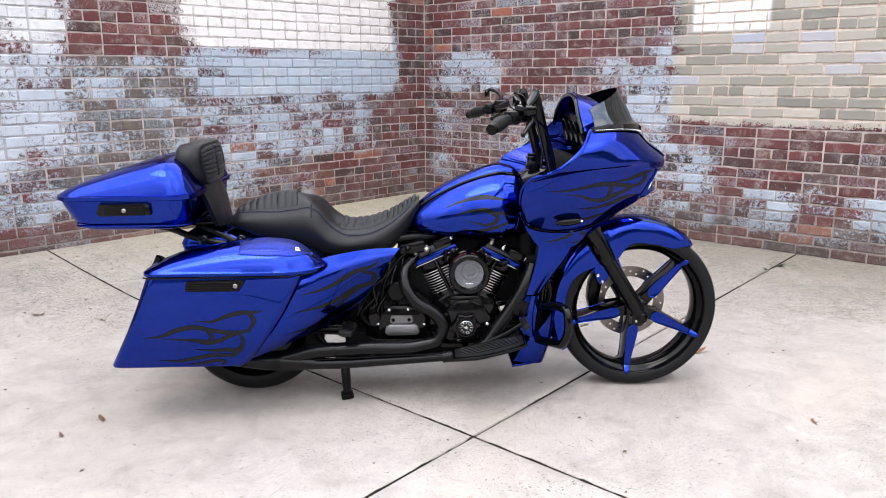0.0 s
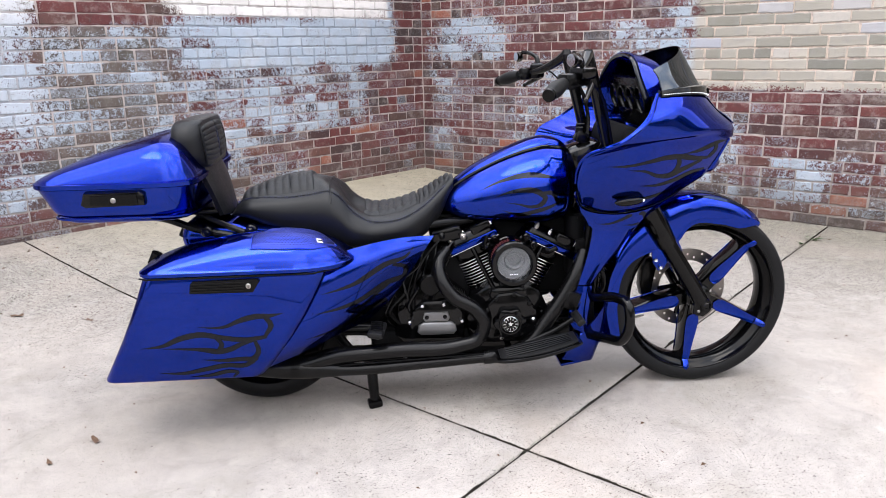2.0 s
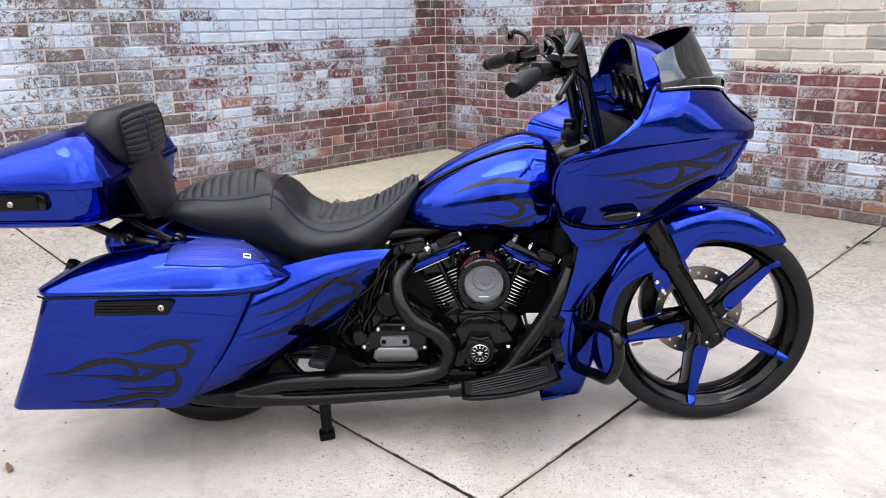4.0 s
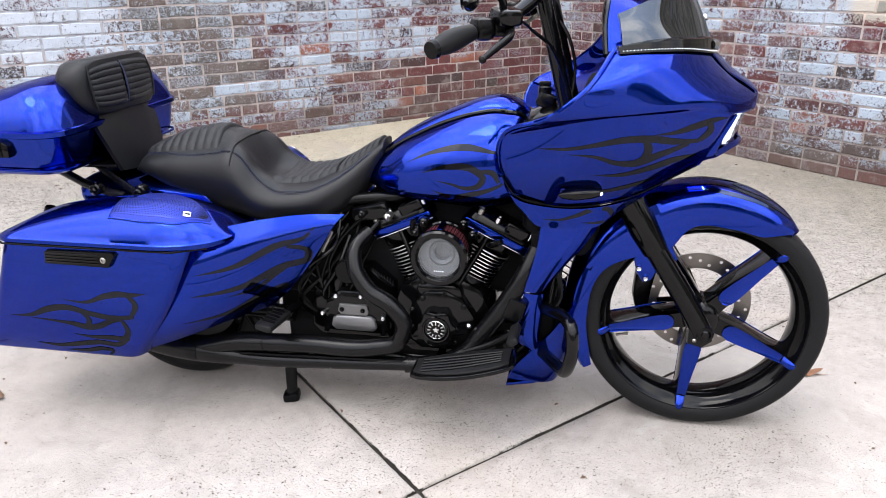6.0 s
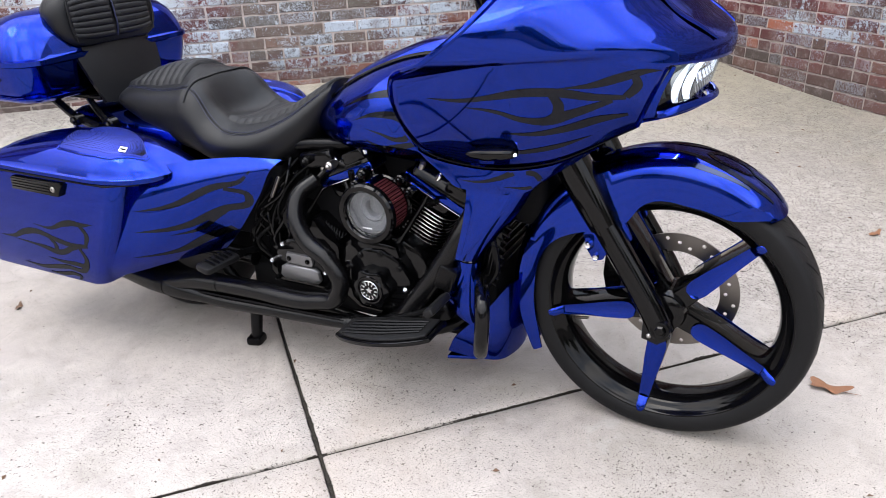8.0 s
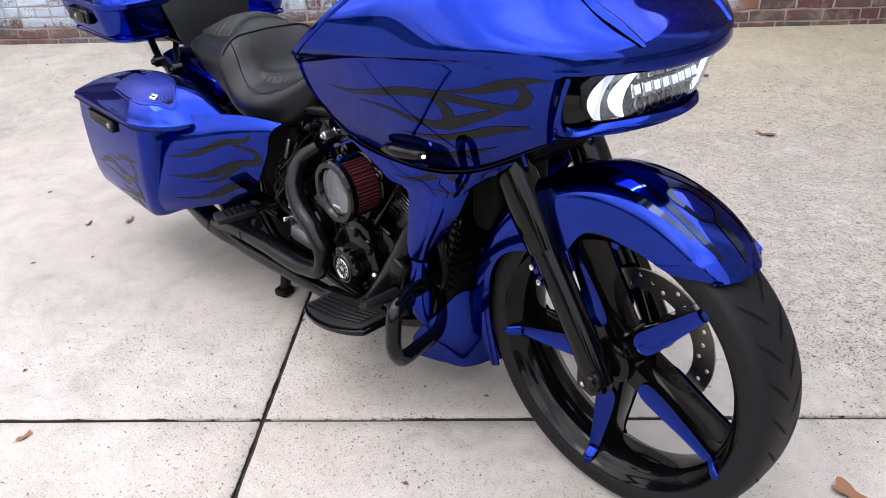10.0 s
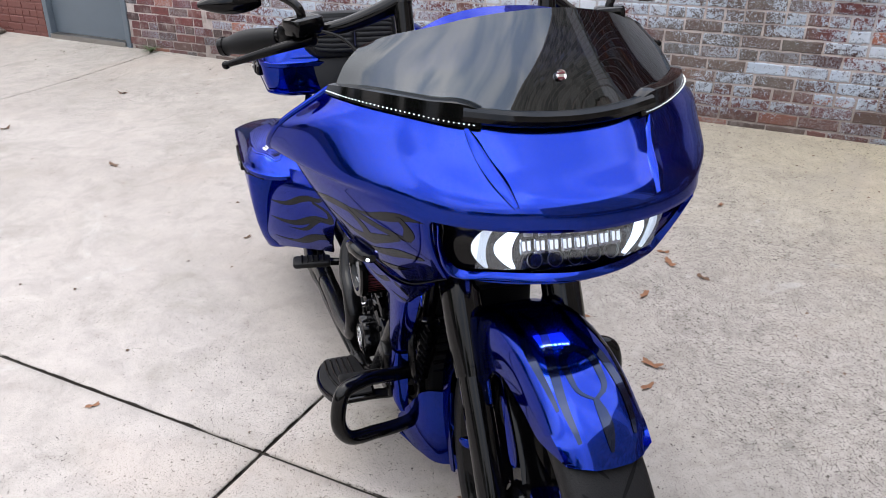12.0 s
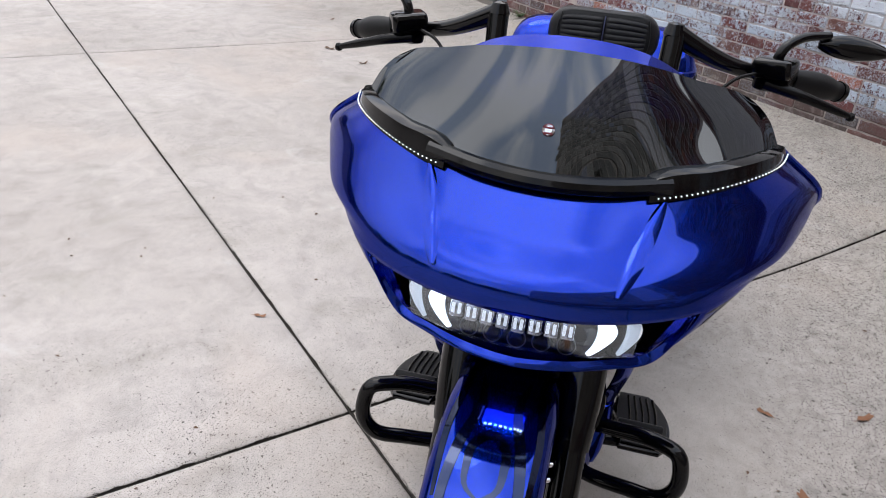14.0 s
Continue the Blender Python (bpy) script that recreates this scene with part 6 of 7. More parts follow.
def trunk_lid():
    x0, x1, hw, z0 = -1.440, -0.920, 0.348, 0.888
    rings = []
    for lift, inset, cut in ((0.0, 0.006, 1), (0.004, 0.0, 1), (0.018, 0.0, 1), (0.022, 0.008, 1), (0.20, 0.012, 0), (0.46, 0.022, 0), (0.66, 0.036, 0), (0.80, 0.056, 0), (0.90, 0.084, 0), (0.96, 0.118, 0), (1.0, 0.17, 0)):
        ring = []
        for x, y in dense(rounded_rect(x1 - x0 - 2 * inset * 0.72, 2 * hw - 2 * inset * 1.15, max(0.09 - inset * 0.2, 0.04), 8), 128):
            px = (x0 + x1) / 2 + x
            top = curve(px, (-1.44, 0.034), (-1.38, 0.056), (-1.25, 0.100), (-1.12, 0.136), (-1.04, 0.150), (-0.985, 0.136), (-0.920, 0.060))
            ring.append((px, y, z0 + (lift if cut else 0.022 + lift * (top - 0.022))))
        rings.append(ring)
    return loft(rings)


trunk = part("tour_trunk", trunk_body(), BLUE, bike, "candy-blue tour trunk behind the seat", 40)
trunk_top = part("lid", trunk_lid(), BLUE, trunk, "domed blue trunk lid", 40)
for sgn in (-1, 1):
    latch = part("latch", slab([(-1.270, 0.842), (-1.258, 0.880), (-1.085, 0.882), (-1.070, 0.872), (-1.072, 0.838), (-1.255, 0.834)], sgn * 0.332, sgn * 0.356, "y", 0.006), GLOSS, trunk, "gloss black trunk latch")
    part("latch_flap", slab([(-1.238, 0.842), (-1.236, 0.872), (-1.092, 0.874), (-1.090, 0.842)], sgn * 0.352, sgn * 0.361, "y", 0.003), SATIN, latch)
    part("lock", disc((-1.165, 0, 0.857), 0.0085, sgn * 0.358, sgn * 0.365, soft=0.002, sides=18), STEEL, latch, "round metal lock")
part("bottom_seam", loft([[(c[0], c[1], c[2]) for c in [(-1.159 + x, y, z) for x, y in rounded_rect(0.450 + e, 0.650 + e, 0.075, 7)]] for z, e in ((0.788, 0.0), (0.790, 0.006), (0.795, 0.006), (0.797, 0.0))], True, False), BLUE, trunk)
rack = part("trunk_rack", block((-1.08, 0, 0.762), (0.36, 0.26, 0.014), 0.005), SATIN, bike, "black trunk rack")
for sgn in (-1, 1):
    part("rack_arm", tube([(-1.22, sgn * 0.13, 0.762), (-1.08, sgn * 0.16, 0.752), (-0.95, sgn * 0.19, 0.712), (-0.84, sgn * 0.20, 0.690)], 0.013, 10, 16), SATIN, rack)
    part("rack_arm", tube([(-1.00, sgn * 0.10, 0.766), (-0.90, sgn * 0.15, 0.730), (-0.80, sgn * 0.195, 0.700)], 0.011, 10, 12), SATIN, rack)
    for x, z in ((-0.925, 0.712), (-0.775, 0.712)):
        part("dock_point", joined(disc((x, 0, z), 0.019, sgn * 0.190, sgn * 0.222, sides=20), disc((x, 0, z), 0.011, sgn * 0.220, sgn * 0.232, sides=6)), GLOSS, rack, "black docking knob")
    part("turn_lamp", joined(tube([(-1.10, sgn * 0.20, 0.64), (-1.12, sgn * 0.20, 0.60)], 0.02, 10)), SATIN, rack)

# -- backrest --
rest = empty("passenger_backrest", None, bike)
rest["label"] = "black padded backrest with pleats and blue stitching"
tilt = pose(-0.946, 0, 1.000, 0, -4, 0)
rings = []
for x, k in ((-0.062, 0.74), (-0.058, 0.86), (-0.046, 0.95), (-0.022, 1.0), (0.008, 1.0), (0.026, 0.97), (0.036, 0.91), (0.040, 0.84)):
    ring = []
    for y, z in rounded_rect(0.390 * k, 0.168 * (0.45 + 0.55 * k), 0.074 * k, 9):
        ring.append((x - 0.020 * (abs(y) / 0.185) ** 2.4 - 0.05 * max(z, 0) , y, z))
    rings.append(ring)
part("pad", moved(loft(rings), tilt), VINYL, rest, crease=60)
verts, faces = [], []
for half in (-1, 1):
    k0, nu, nv = len(verts), 16, 56
    for i in range(nu + 1):
        for j in range(nv + 1):
            y = half * (0.006 + 0.146 * i / nu)
            z = (-0.066 + 0.132 * j / nv) * (1 - 0.20 * (abs(y) / 0.152) ** 4)
            edge = 0.0 if i in (0, nu) or j in (0, nv) else 1.0
            ridge = 0.0048 * abs(math.sin(math.pi * j / nv * 7)) ** 0.55 * edge
            drop = 0.010 * (max(abs(z) - 0.045, 0) / 0.025) ** 2
            verts.append((0.0400 - 0.020 * (abs(y) / 0.185) ** 2.4 - 0.05 * max(z, 0) + ridge - drop - (0.004 if edge < 1 else 0), y, z))
    for i in range(nu):
        for j in range(nv):
            a = k0 + i * (nv + 1) + j
            faces.append((a, a + nv + 1, a + nv + 2, a + 1))
part("pleats", moved((verts, faces), tilt), PERF, rest, "pleated black panels", 60)
part("centre_stripe", moved(tube([(0.030, 0, -0.066), (0.0405, 0, -0.035), (0.0415, 0, 0), (0.039, 0, 0.035), (0.027, 0, 0.066)], 0.0026, 8, 14), tilt), THREAD, rest, "dark blue centre stripe")
for sgn in (-1, 1):
    part("piping", moved(tube([(0.028, sgn * 0.150, -0.066), (0.030, sgn * 0.158, -0.03), (0.028, sgn * 0.158, 0.03), (0.022, sgn * 0.150, 0.066)], 0.0030, 6, 14), tilt), VINYL, rest)
bib = [[(-0.958, -0.160, 0.935), (-0.944, -0.09, 0.940), (-0.940, 0, 0.942), (-0.944, 0.09, 0.940), (-0.958, 0.160, 0.935)],
       [(-0.926, -0.148, 0.850), (-0.914, -0.08, 0.850), (-0.911, 0, 0.850), (-0.914, 0.08, 0.850), (-0.926, 0.148, 0.850)],
       [(-0.898, -0.118, 0.745), (-0.890, -0.06, 0.738), (-0.888, 0, 0.736), (-0.890, 0.06, 0.738), (-0.898, 0.118, 0.745)]]
shape, _, _ = surface(bib, 21, 15, 0.016)
part("lower_flap", shape, VINYL, rest, "plain black vinyl flap below the pad", 50)

# -- seat --
STOP = ((-0.862, 0.748), (-0.83, 0.790), (-0.76, 0.822), (-0.66, 0.845), (-0.56, 0.860), (-0.51, 0.855), (-0.478, 0.820), (-0.440, 0.765), (-0.39, 0.742), (-0.32, 0.744), (-0.24, 0.758), (-0.17, 0.788), (-0.11, 0.826), (-0.066, 0.850))
SBOT = ((-0.862, 0.735), (-0.80, 0.722), (-0.70, 0.668), (-0.58, 0.628), (-0.45, 0.610), (-0.34, 0.604), (-0.24, 0.614), (-0.17, 0.645), (-0.12, 0.70), (-0.066, 0.80))
SWID = ((-0.862, 0.085), (-0.82, 0.125), (-0.72, 0.150), (-0.60, 0.166), (-0.50, 0.185), (-0.40, 0.200), (-0.30, 0.196), (-0.22, 0.172), (-0.15, 0.125), (-0.10, 0.085), (-0.066, 0.055))


def seat_point(x, f, lift=0.0):
    """The seat's upper skin at x and at f across, -1 to 1."""
    t, b, w = along(x, *STOP), along(x, *SBOT), along(x, *SWID)
    m = b + (t - b) * 0.5
    c = max(1 - abs(f) ** 2.6, 0.0) ** 0.5
    dish = along(x, (-0.862, 0.0), (-0.56, 0.0), (-0.48, 0.030), (-0.40, 0.020), (-0.30, 0.010), (-0.2, 0.0), (-0.066, 0.0)) * (1 - f * f) ** 2
    crown = along(x, (-0.862, 0.0), (-0.52, 0.0), (-0.46, 0.030), (-0.36, 0.004), (-0.2, 0.0), (-0.066, 0.0)) * math.exp(-((abs(f) - 0.62) / 0.25) ** 2)
    return (x, w * f, m + (t - m) * c - dish + crown + lift)


rings = []
for x in np.linspace(-0.861, -0.067, 74):
    t, b, w = along(x, *STOP), along(x, *SBOT), along(x, *SWID)
    m = b + (t - b) * 0.5
    top = [seat_point(x, f) for f in np.sin(np.linspace(math.pi / 2, -math.pi / 2, 29))]
    low = []
    for a in np.linspace(math.pi, 2 * math.pi, 13)[1:-1]:
        c, s = math.cos(a), math.sin(a)
        low.append((x, w * math.copysign(abs(c) ** 0.55, c), m + (m - b) * -abs(s) ** 0.7))
    rings.append(top + low)
seat = part("seat", loft(rings), VINYL, bike, "black two-up seat with pleated inserts and blue stitching", 60)


def pleats(x0, x1, half, count, slant):
    verts, faces, nu, nv = [], [], 60, 18
    for i in range(nu + 1):
        for j in range(nv + 1):
            f = -half + 2 * half * j / nv
            x = x0 + (x1 - x0) * i / nu + slant * abs(f)
            edge = 0 if i in (0, nu) or j in (0, nv) else 1
            ridge = 0.0070 * abs(math.sin(math.pi * i / nu * count)) ** 0.5
            verts.append(seat_point(min(max(x, -0.86), -0.068), f, (0.0040 + ridge) if edge else -0.003))
    for i in range(nu):
        for j in range(nv):
            a = i * (nv + 1) + j
            faces.append((a, a + nv + 1, a + nv + 2, a + 1))
    return verts, faces


part("rear_insert", pleats(-0.835, -0.575, 0.66, 9, 0.02), PERF, seat, "pleated passenger insert", 70)
part("front_insert", pleats(-0.395, -0.20, 0.60, 7, 0.0), PERF, seat, "pleated rider insert", 70)
part("nose_insert", pleats(-0.195, -0.080, 0.70, 6, 0.0), PERF, seat, "pleated nose of the seat", 70)
def stitch(points, step=0.0085):
    """A run of short thread stitches along a seam."""
    pts = [np.array(q, float) for q in points]
    out, carry = [], 0.0
    for a, b in zip(pts, pts[1:]):
        d = np.linalg.norm(b - a)
        while carry < d:
            c, e = a + (b - a) * carry / d, a + (b - a) * min(1, (carry + step * 0.6) / d)
            out.append(tube([tuple(c), tuple(e)], 0.0013, 4))
            carry += step
        carry -= d
    return joined(*out)


for f in (-0.80, 0.80):
    for gap in (0.0, 0.045):
        tagged(part("stitching", stitch([seat_point(x, f * along(x, (-0.84, 0.8), (-0.6, 0.95), (-0.5, 0.9), (-0.3, 1.05), (-0.1, 0.95)) + math.copysign(gap, f), 0.0008) for x in np.linspace(-0.84, -0.10, 60)]), THREAD, seat, "dark blue stitching"), kind="stuff")
    part("seam", tube([seat_point(x, f * along(x, (-0.84, 0.8), (-0.6, 0.95), (-0.5, 0.9), (-0.3, 1.05), (-0.1, 0.95)) + math.copysign(0.022, f), -0.0006) for x in np.linspace(-0.84, -0.10, 60)], 0.0017, 5), DARKIN, seat)
part("piping", tube([seat_point(-0.515 + 0.012 * abs(f), f, 0.002) for f in np.linspace(-0.92, 0.92, 30)], 0.0028, 6), VINYL, seat)
part("centre_line", tube([seat_point(x, 0.0, 0.006) for x in np.linspace(-0.385, -0.23, 16)], 0.0018, 6), THREAD, seat, "dark blue line along the pleats")

# -- handlebar --
bars = empty("handlebar", None, bike)
bars["label"] = "tall black handlebar with mitred bends"
for sgn in (-1, 1):
    part("riser", tube([(0.478, sgn * 0.150, 0.930), (0.462, sgn * 0.152, 0.985), (0.392, sgn * 0.160, 1.262)], 0.0195, 16), GLOSS, bars, "thick gloss black upright")
    part("bar", tube([(0.391, sgn * 0.157, 1.268), (0.372, sgn * 0.200, 1.245), (0.330, sgn * 0.275, 1.212), (0.300, sgn * 0.330, 1.198)], [(0, 0.0195), (0.5, 0.0165), (1, 0.0135)], 16, 14), GLOSS, bars)
    part("elbow", lathe([(0.0005, -0.021), (0.014, -0.018), (0.0205, 0), (0.014, 0.018), (0.0005, 0.021)], (0.391, sgn * 0.159, 1.266), "z", 18), GLOSS, bars)
    part("bar", tube([(0.300, sgn * 0.330, 1.198), (0.255, sgn * 0.400, 1.186)], 0.0130, 14), GLOSS, bars)
    grip = part("grip", tube([(0.252, sgn * 0.398, 1.184), (0.242, sgn * 0.414, 1.181), (0.195, sgn * 0.490, 1.162), (0.186, sgn * 0.505, 1.158)], [(0, 0.019), (0.1, 0.0205), (0.85, 0.0205), (0.9, 0.0185), (1, 0.0190)], 18, 16), GRIP, bars, "black rubber grip")
    part("grip_cap", tube([(0.187, sgn * 0.504, 1.1585), (0.181, sgn * 0.514, 1.156)], [(0, 0.0212), (1, 0.0195)], 18), SATIN, grip)
    part("switch_box", block((0.272, sgn * 0.368, 1.190), (0.046, 0.062, 0.050), 0.014, (0, 0, sgn * -32)), SATIN, bars, "black switch housing")
    part("switch", block((0.252, sgn * 0.352, 1.184), (0.012, 0.018, 0.014), 0.004, (0, 0, sgn * -32)), GLOSS, bars)
    part("master_cylinder", block((0.325, sgn * 0.352, 1.216), (0.060, 0.072, 0.036), 0.010, (6, 0, sgn * -28)), GLOSS, bars, "black brake fluid reservoir")
    part("perch", block((0.308, sgn * 0.345, 1.190), (0.040, 0.040, 0.038), 0.010, (0, 0, sgn * -28)), SATIN, bars)
    part("lever", tube([(0.332, sgn * 0.340, 1.188), (0.338, sgn * 0.400, 1.176), (0.318, sgn * 0.455, 1.158), (0.296, sgn * 0.508, 1.140)], [(0, 0.012), (0.4, 0.010), (0.85, 0.0075), (1, 0.006)], 12, 18), SATIN, bars, "black hand lever")
    part("lever_ball", lathe([(0.0005, -0.009), (0.007, -0.006), (0.009, 0), (0.007, 0.006), (0.0005, 0.009)], (0.294, sgn * 0.512, 1.138), "y", 14), SATIN, bars)
    part("banjo", tube([(0.345, sgn * 0.318, 1.206), (0.362, sgn * 0.285, 1.196), (0.378, sgn * 0.262, 1.178)], 0.0034, 10, 8), SATIN, bars, "black hose fitting")
    part("brake_hose", tube([(0.378, sgn * 0.262, 1.178), (0.420, sgn * 0.230, 1.140), (0.455, sgn * 0.195, 1.060), (0.480, sgn * 0.180, 0.960)], 0.0048, 8, 20), SATIN, bars)
    mirror = empty("mirror", None, bars)
    part("stem", tube([(0.318, sgn * 0.352, 1.225), (0.318, sgn * 0.358, 1.248), (0.300, sgn * 0.385, 1.268), (0.272, sgn * 0.440, 1.276)], [(0, 0.010), (0.5, 0.0085), (1, 0.0075)], 12, 18), GLOSS, mirror, "curved black mirror stem")
    rings = []
    for u in np.linspace(0, 1, 15):
        y = 0.428 + 0.126 * u
        h = 0.025 * math.sin(math.pi * min(1, 0.06 + 0.90 * u)) ** 0.62 * (1 - 0.25 * u)
        ring = [(0.262 + 0.020 * (1 if math.cos(a) > 0 else 0.45) * math.cos(a) * math.sin(math.pi * (0.08 + 0.84 * u)) ** 0.6, sgn * y, 1.258 - 0.004 * u + h * math.sin(a)) for a in np.linspace(0, 2 * math.pi, 18, endpoint=False)]
        rings.append(ring)
    part("mirror_shell", loft(rings), GLOSS, mirror, "teardrop black mirror shell")
    glassring = [(0.2515, sgn * (0.490 + 0.052 * math.cos(a)), 1.2565 + 0.0185 * math.sin(a)) for a in np.linspace(0, 2 * math.pi, 28, endpoint=False)]
    part("mirror_glass", (glassring, [tuple(range(28))]), CHROME, mirror, "mirror glass")
part("cross_tube", tube([(0.478, -0.152, 0.935), (0.478, 0.152, 0.935)], 0.018, 14), GLOSS, bars)
part("bar_clamp", block((0.478, 0, 0.925), (0.07, 0.16, 0.05), 0.014), GLOSS, bars)
part("ignition_switch", joined(block((0.405, -0.045, 0.975), (0.052, 0.046, 0.040), 0.010, (0, 25, 0)), disc((0.40, -0.045, 0.0), 0.018, 0.985, 1.015, "z", 18), block((0.40, -0.045, 1.020), (0.034, 0.012, 0.012), 0.004)), SATIN, bike, "black ignition switch ahead of the tank")
for q in range(4):
    part("cable", tube([(0.47, 0.10 + 0.012 * q, 0.96), (0.475, 0.125 + 0.010 * q, 1.04), (0.455, 0.135 + 0.010 * q, 1.12), (0.405, 0.150 + 0.012 * q, 1.20)], 0.004, 8, 18), SATIN, bars)
part("steering_neck", joined(block((0.60, 0, 0.79), (0.12, 0.19, 0.16), 0.03, (0, -30, 0)), block((0.52, 0, 0.66), (0.10, 0.18, 0.26), 0.03)), DARKIN, bike)
part("neck_cover", block((0.43, 0, 0.86), (0.16, 0.20, 0.20), 0.05, (0, -20, 0)), GLOSS, bike)

# -- V-twin engine --
engine = empty("engine", None, bike)
engine["label"] = "black V-twin engine with polished fin edges"
part("crankcase", slab([(-0.02, 0.24), (0.02, 0.21), (0.20, 0.21), (0.26, 0.25), (0.28, 0.34), (0.24, 0.43), (0.17, 0.47), (0.06, 0.47), (-0.01, 0.42), (-0.04, 0.33)], -0.145, 0.155, "y", 0.02), GLOSS, engine, "gloss black crankcase")
part("cam_cover", slab([(0.03, 0.27), (0.06, 0.245), (0.18, 0.245), (0.225, 0.29), (0.225, 0.36), (0.19, 0.415), (0.14, 0.44), (0.08, 0.435), (0.035, 0.39), (0.02, 0.33)], -0.140, -0.185, "y", 0.012), GLOSS, engine, "gloss black cam cover")
CAM = (0.118, 0.331)
scal = [(CAM[0] + (0.056 + 0.005 * math.cos(a * 6)) * math.cos(a), CAM[1] + (0.056 + 0.005 * math.cos(a * 6)) * math.sin(a)) for a in np.linspace(0, 2 * math.pi, 60, endpoint=False)]
cap = part("timer_cover", slab(scal, -0.18, -0.222, "y", 0.010), GLOSS, engine, "scalloped black round cover")
part("timer_ring", lathe([(0.034, -0.222), (0.036, -0.2255), (0.040, -0.226), (0.042, -0.222)], (CAM[0], 0, CAM[1]), "y", 40), GLOSS, cap)
med = part("medallion", disc((CAM[0], 0, CAM[1]), 0.029, -0.221, -0.2255, sides=32, soft=0.001), SATIN, cap, "round metal medallion with plain rays")
for q in range(12):
    a = radians(30 * q)
    part("ray", moved(block((0.021, 0, 0), (0.010, 0.0015, 0.0035), 0.0006), Matrix.Translation((CAM[0], -0.2262, CAM[1])) @ pose(0, 0, 0, 0, -math.degrees(a), 0)), FIN, med)
part("medallion_rim", lathe([(0.0272, -0.2255), (0.028, -0.2268), (0.0292, -0.2255)], (CAM[0], 0, CAM[1]), "y", 40), FIN, med)
star = [(CAM[0] + (0.011 if k % 2 == 0 else 0.0045) * math.sin(k * math.pi / 5), CAM[1] + (0.011 if k % 2 == 0 else 0.0045) * math.cos(k * math.pi / 5)) for k in range(10)]
part("medallion_star", slab(star, -0.2254, -0.2266, "y", 0.0004), FIN, med)

for name, top, lean in (("front", (0.318, 0.600), 27), ("rear", (-0.065, 0.595), -24)):
    base = np.array((0.118, 0.0, 0.345))
    ax = np.array((math.sin(radians(lean)), 0, math.cos(radians(lean))))
    cyl = empty("cylinder", None, engine)
    cm = Matrix.Translation(base) @ pose(0, 0, 0, 0, lean, 0)
    part("barrel", moved(disc((0, 0, 0), 0.062, 0.05, 0.235, "z", 28), cm), GLOSS, cyl)
    for q in range(13):
        h = 0.088 + q * 0.0115
        w = 0.186 if q < 11 else 0.194
        fin = part("fin", moved(loft([[(x, y, h + dz) for x, y in rounded_rect(w - e, 0.190 - e, 0.045, 5)] for dz, e in ((0, 0.004), (0.001, 0.0), (0.0036, 0.0), (0.0046, 0.004))]), cm), GLOSS, cyl, "black cooling fin")
        part("fin_edge", moved(loft([[(x, y, h + dz) for x, y in rounded_rect(w + 0.0010, 0.191, 0.0452, 5)] for dz in (0.0006, 0.0040)], True, False), cm), FIN, fin, "bright machined fin edge")
    part("head", moved(block((0, 0, 0.262), (0.165, 0.200, 0.050), 0.015), cm), GLOSS, cyl, "black cylinder head")
    ro, rw = (0.034, 0.218) if lean > 0 else (0.0, 0.192)
    part("rocker_base", moved(block((ro, 0, 0.294), (rw, 0.235, 0.024), 0.008), cm), BLUE, cyl, "candy-blue rocker box spacer")
    part("rocker_trim", moved(block((ro, 0, 0.2805), (rw + 0.002, 0.237, 0.003), 0.001), cm), CHROME, cyl, "bright trim line")
    part("rocker_cover", moved(loft([[(ro + x, y, z) for x, y in rounded_rect(rw - 0.010 - e, 0.225 - e, 0.03, 5)] for z, e in ((0.305, 0.0), (0.325, 0.006), (0.338, 0.03), (0.344, 0.06))]), cm), GLOSS, cyl, "gloss black rocker cover")
    part("rocker_step", moved(block((ro + 0.045, -0.085, 0.332), (0.075, 0.060, 0.034), 0.008), cm), GLOSS, cyl, "raised step of the rocker cover")
    for x in (-0.075, -0.02, 0.085):
        part("rocker_bolt", moved(joined(disc((ro + x, -0.100, 0), 0.0085, 0.322, 0.346, "z", 12), disc((ro + x, -0.100, 0), 0.005, 0.345, 0.350, "z", 6)), cm), STEEL if x < -0.05 else CHROME, cyl)
    part("spark_plug", moved(tube([(0.02, -0.10, 0.262), (0.03, -0.135, 0.270), (0.05, -0.15, 0.30)], 0.009, 10, 8), cm), SATIN, cyl)
    for x in (-0.022, 0.022):
        part("pushrod_tube", tube([(0.118 + (0.045 if lean > 0 else -0.045) * 0.6 + x * 0.6, -0.150, 0.425), tuple(np.array(cm @ Vector((x * (1.6 if lean > 0 else 1.6) - lean * 0.0009, -0.108, 0.285))))], 0.0085, 12), GLOSS, cyl, "black pushrod tube")
    part("lifter_block", block((0.118 + (0.040 if lean > 0 else -0.040), -0.145, 0.430), (0.060, 0.045, 0.030), 0.008, (0, lean, 0)), GLOSS, cyl)

# sump stretched back and core blocks: added dark filler for the shade between parts
part("sump_filler", block((0.0, 0.0, 0.232), (0.78, 0.24, 0.11), 0.02), DARKIN, engine)
part("engine_dark_filler", joined(block((0.12, 0.03, 0.53), (0.52, 0.14, 0.30), 0.03), block((-0.22, 0.02, 0.42), (0.42, 0.20, 0.34), 0.03)), DARKIN, engine)

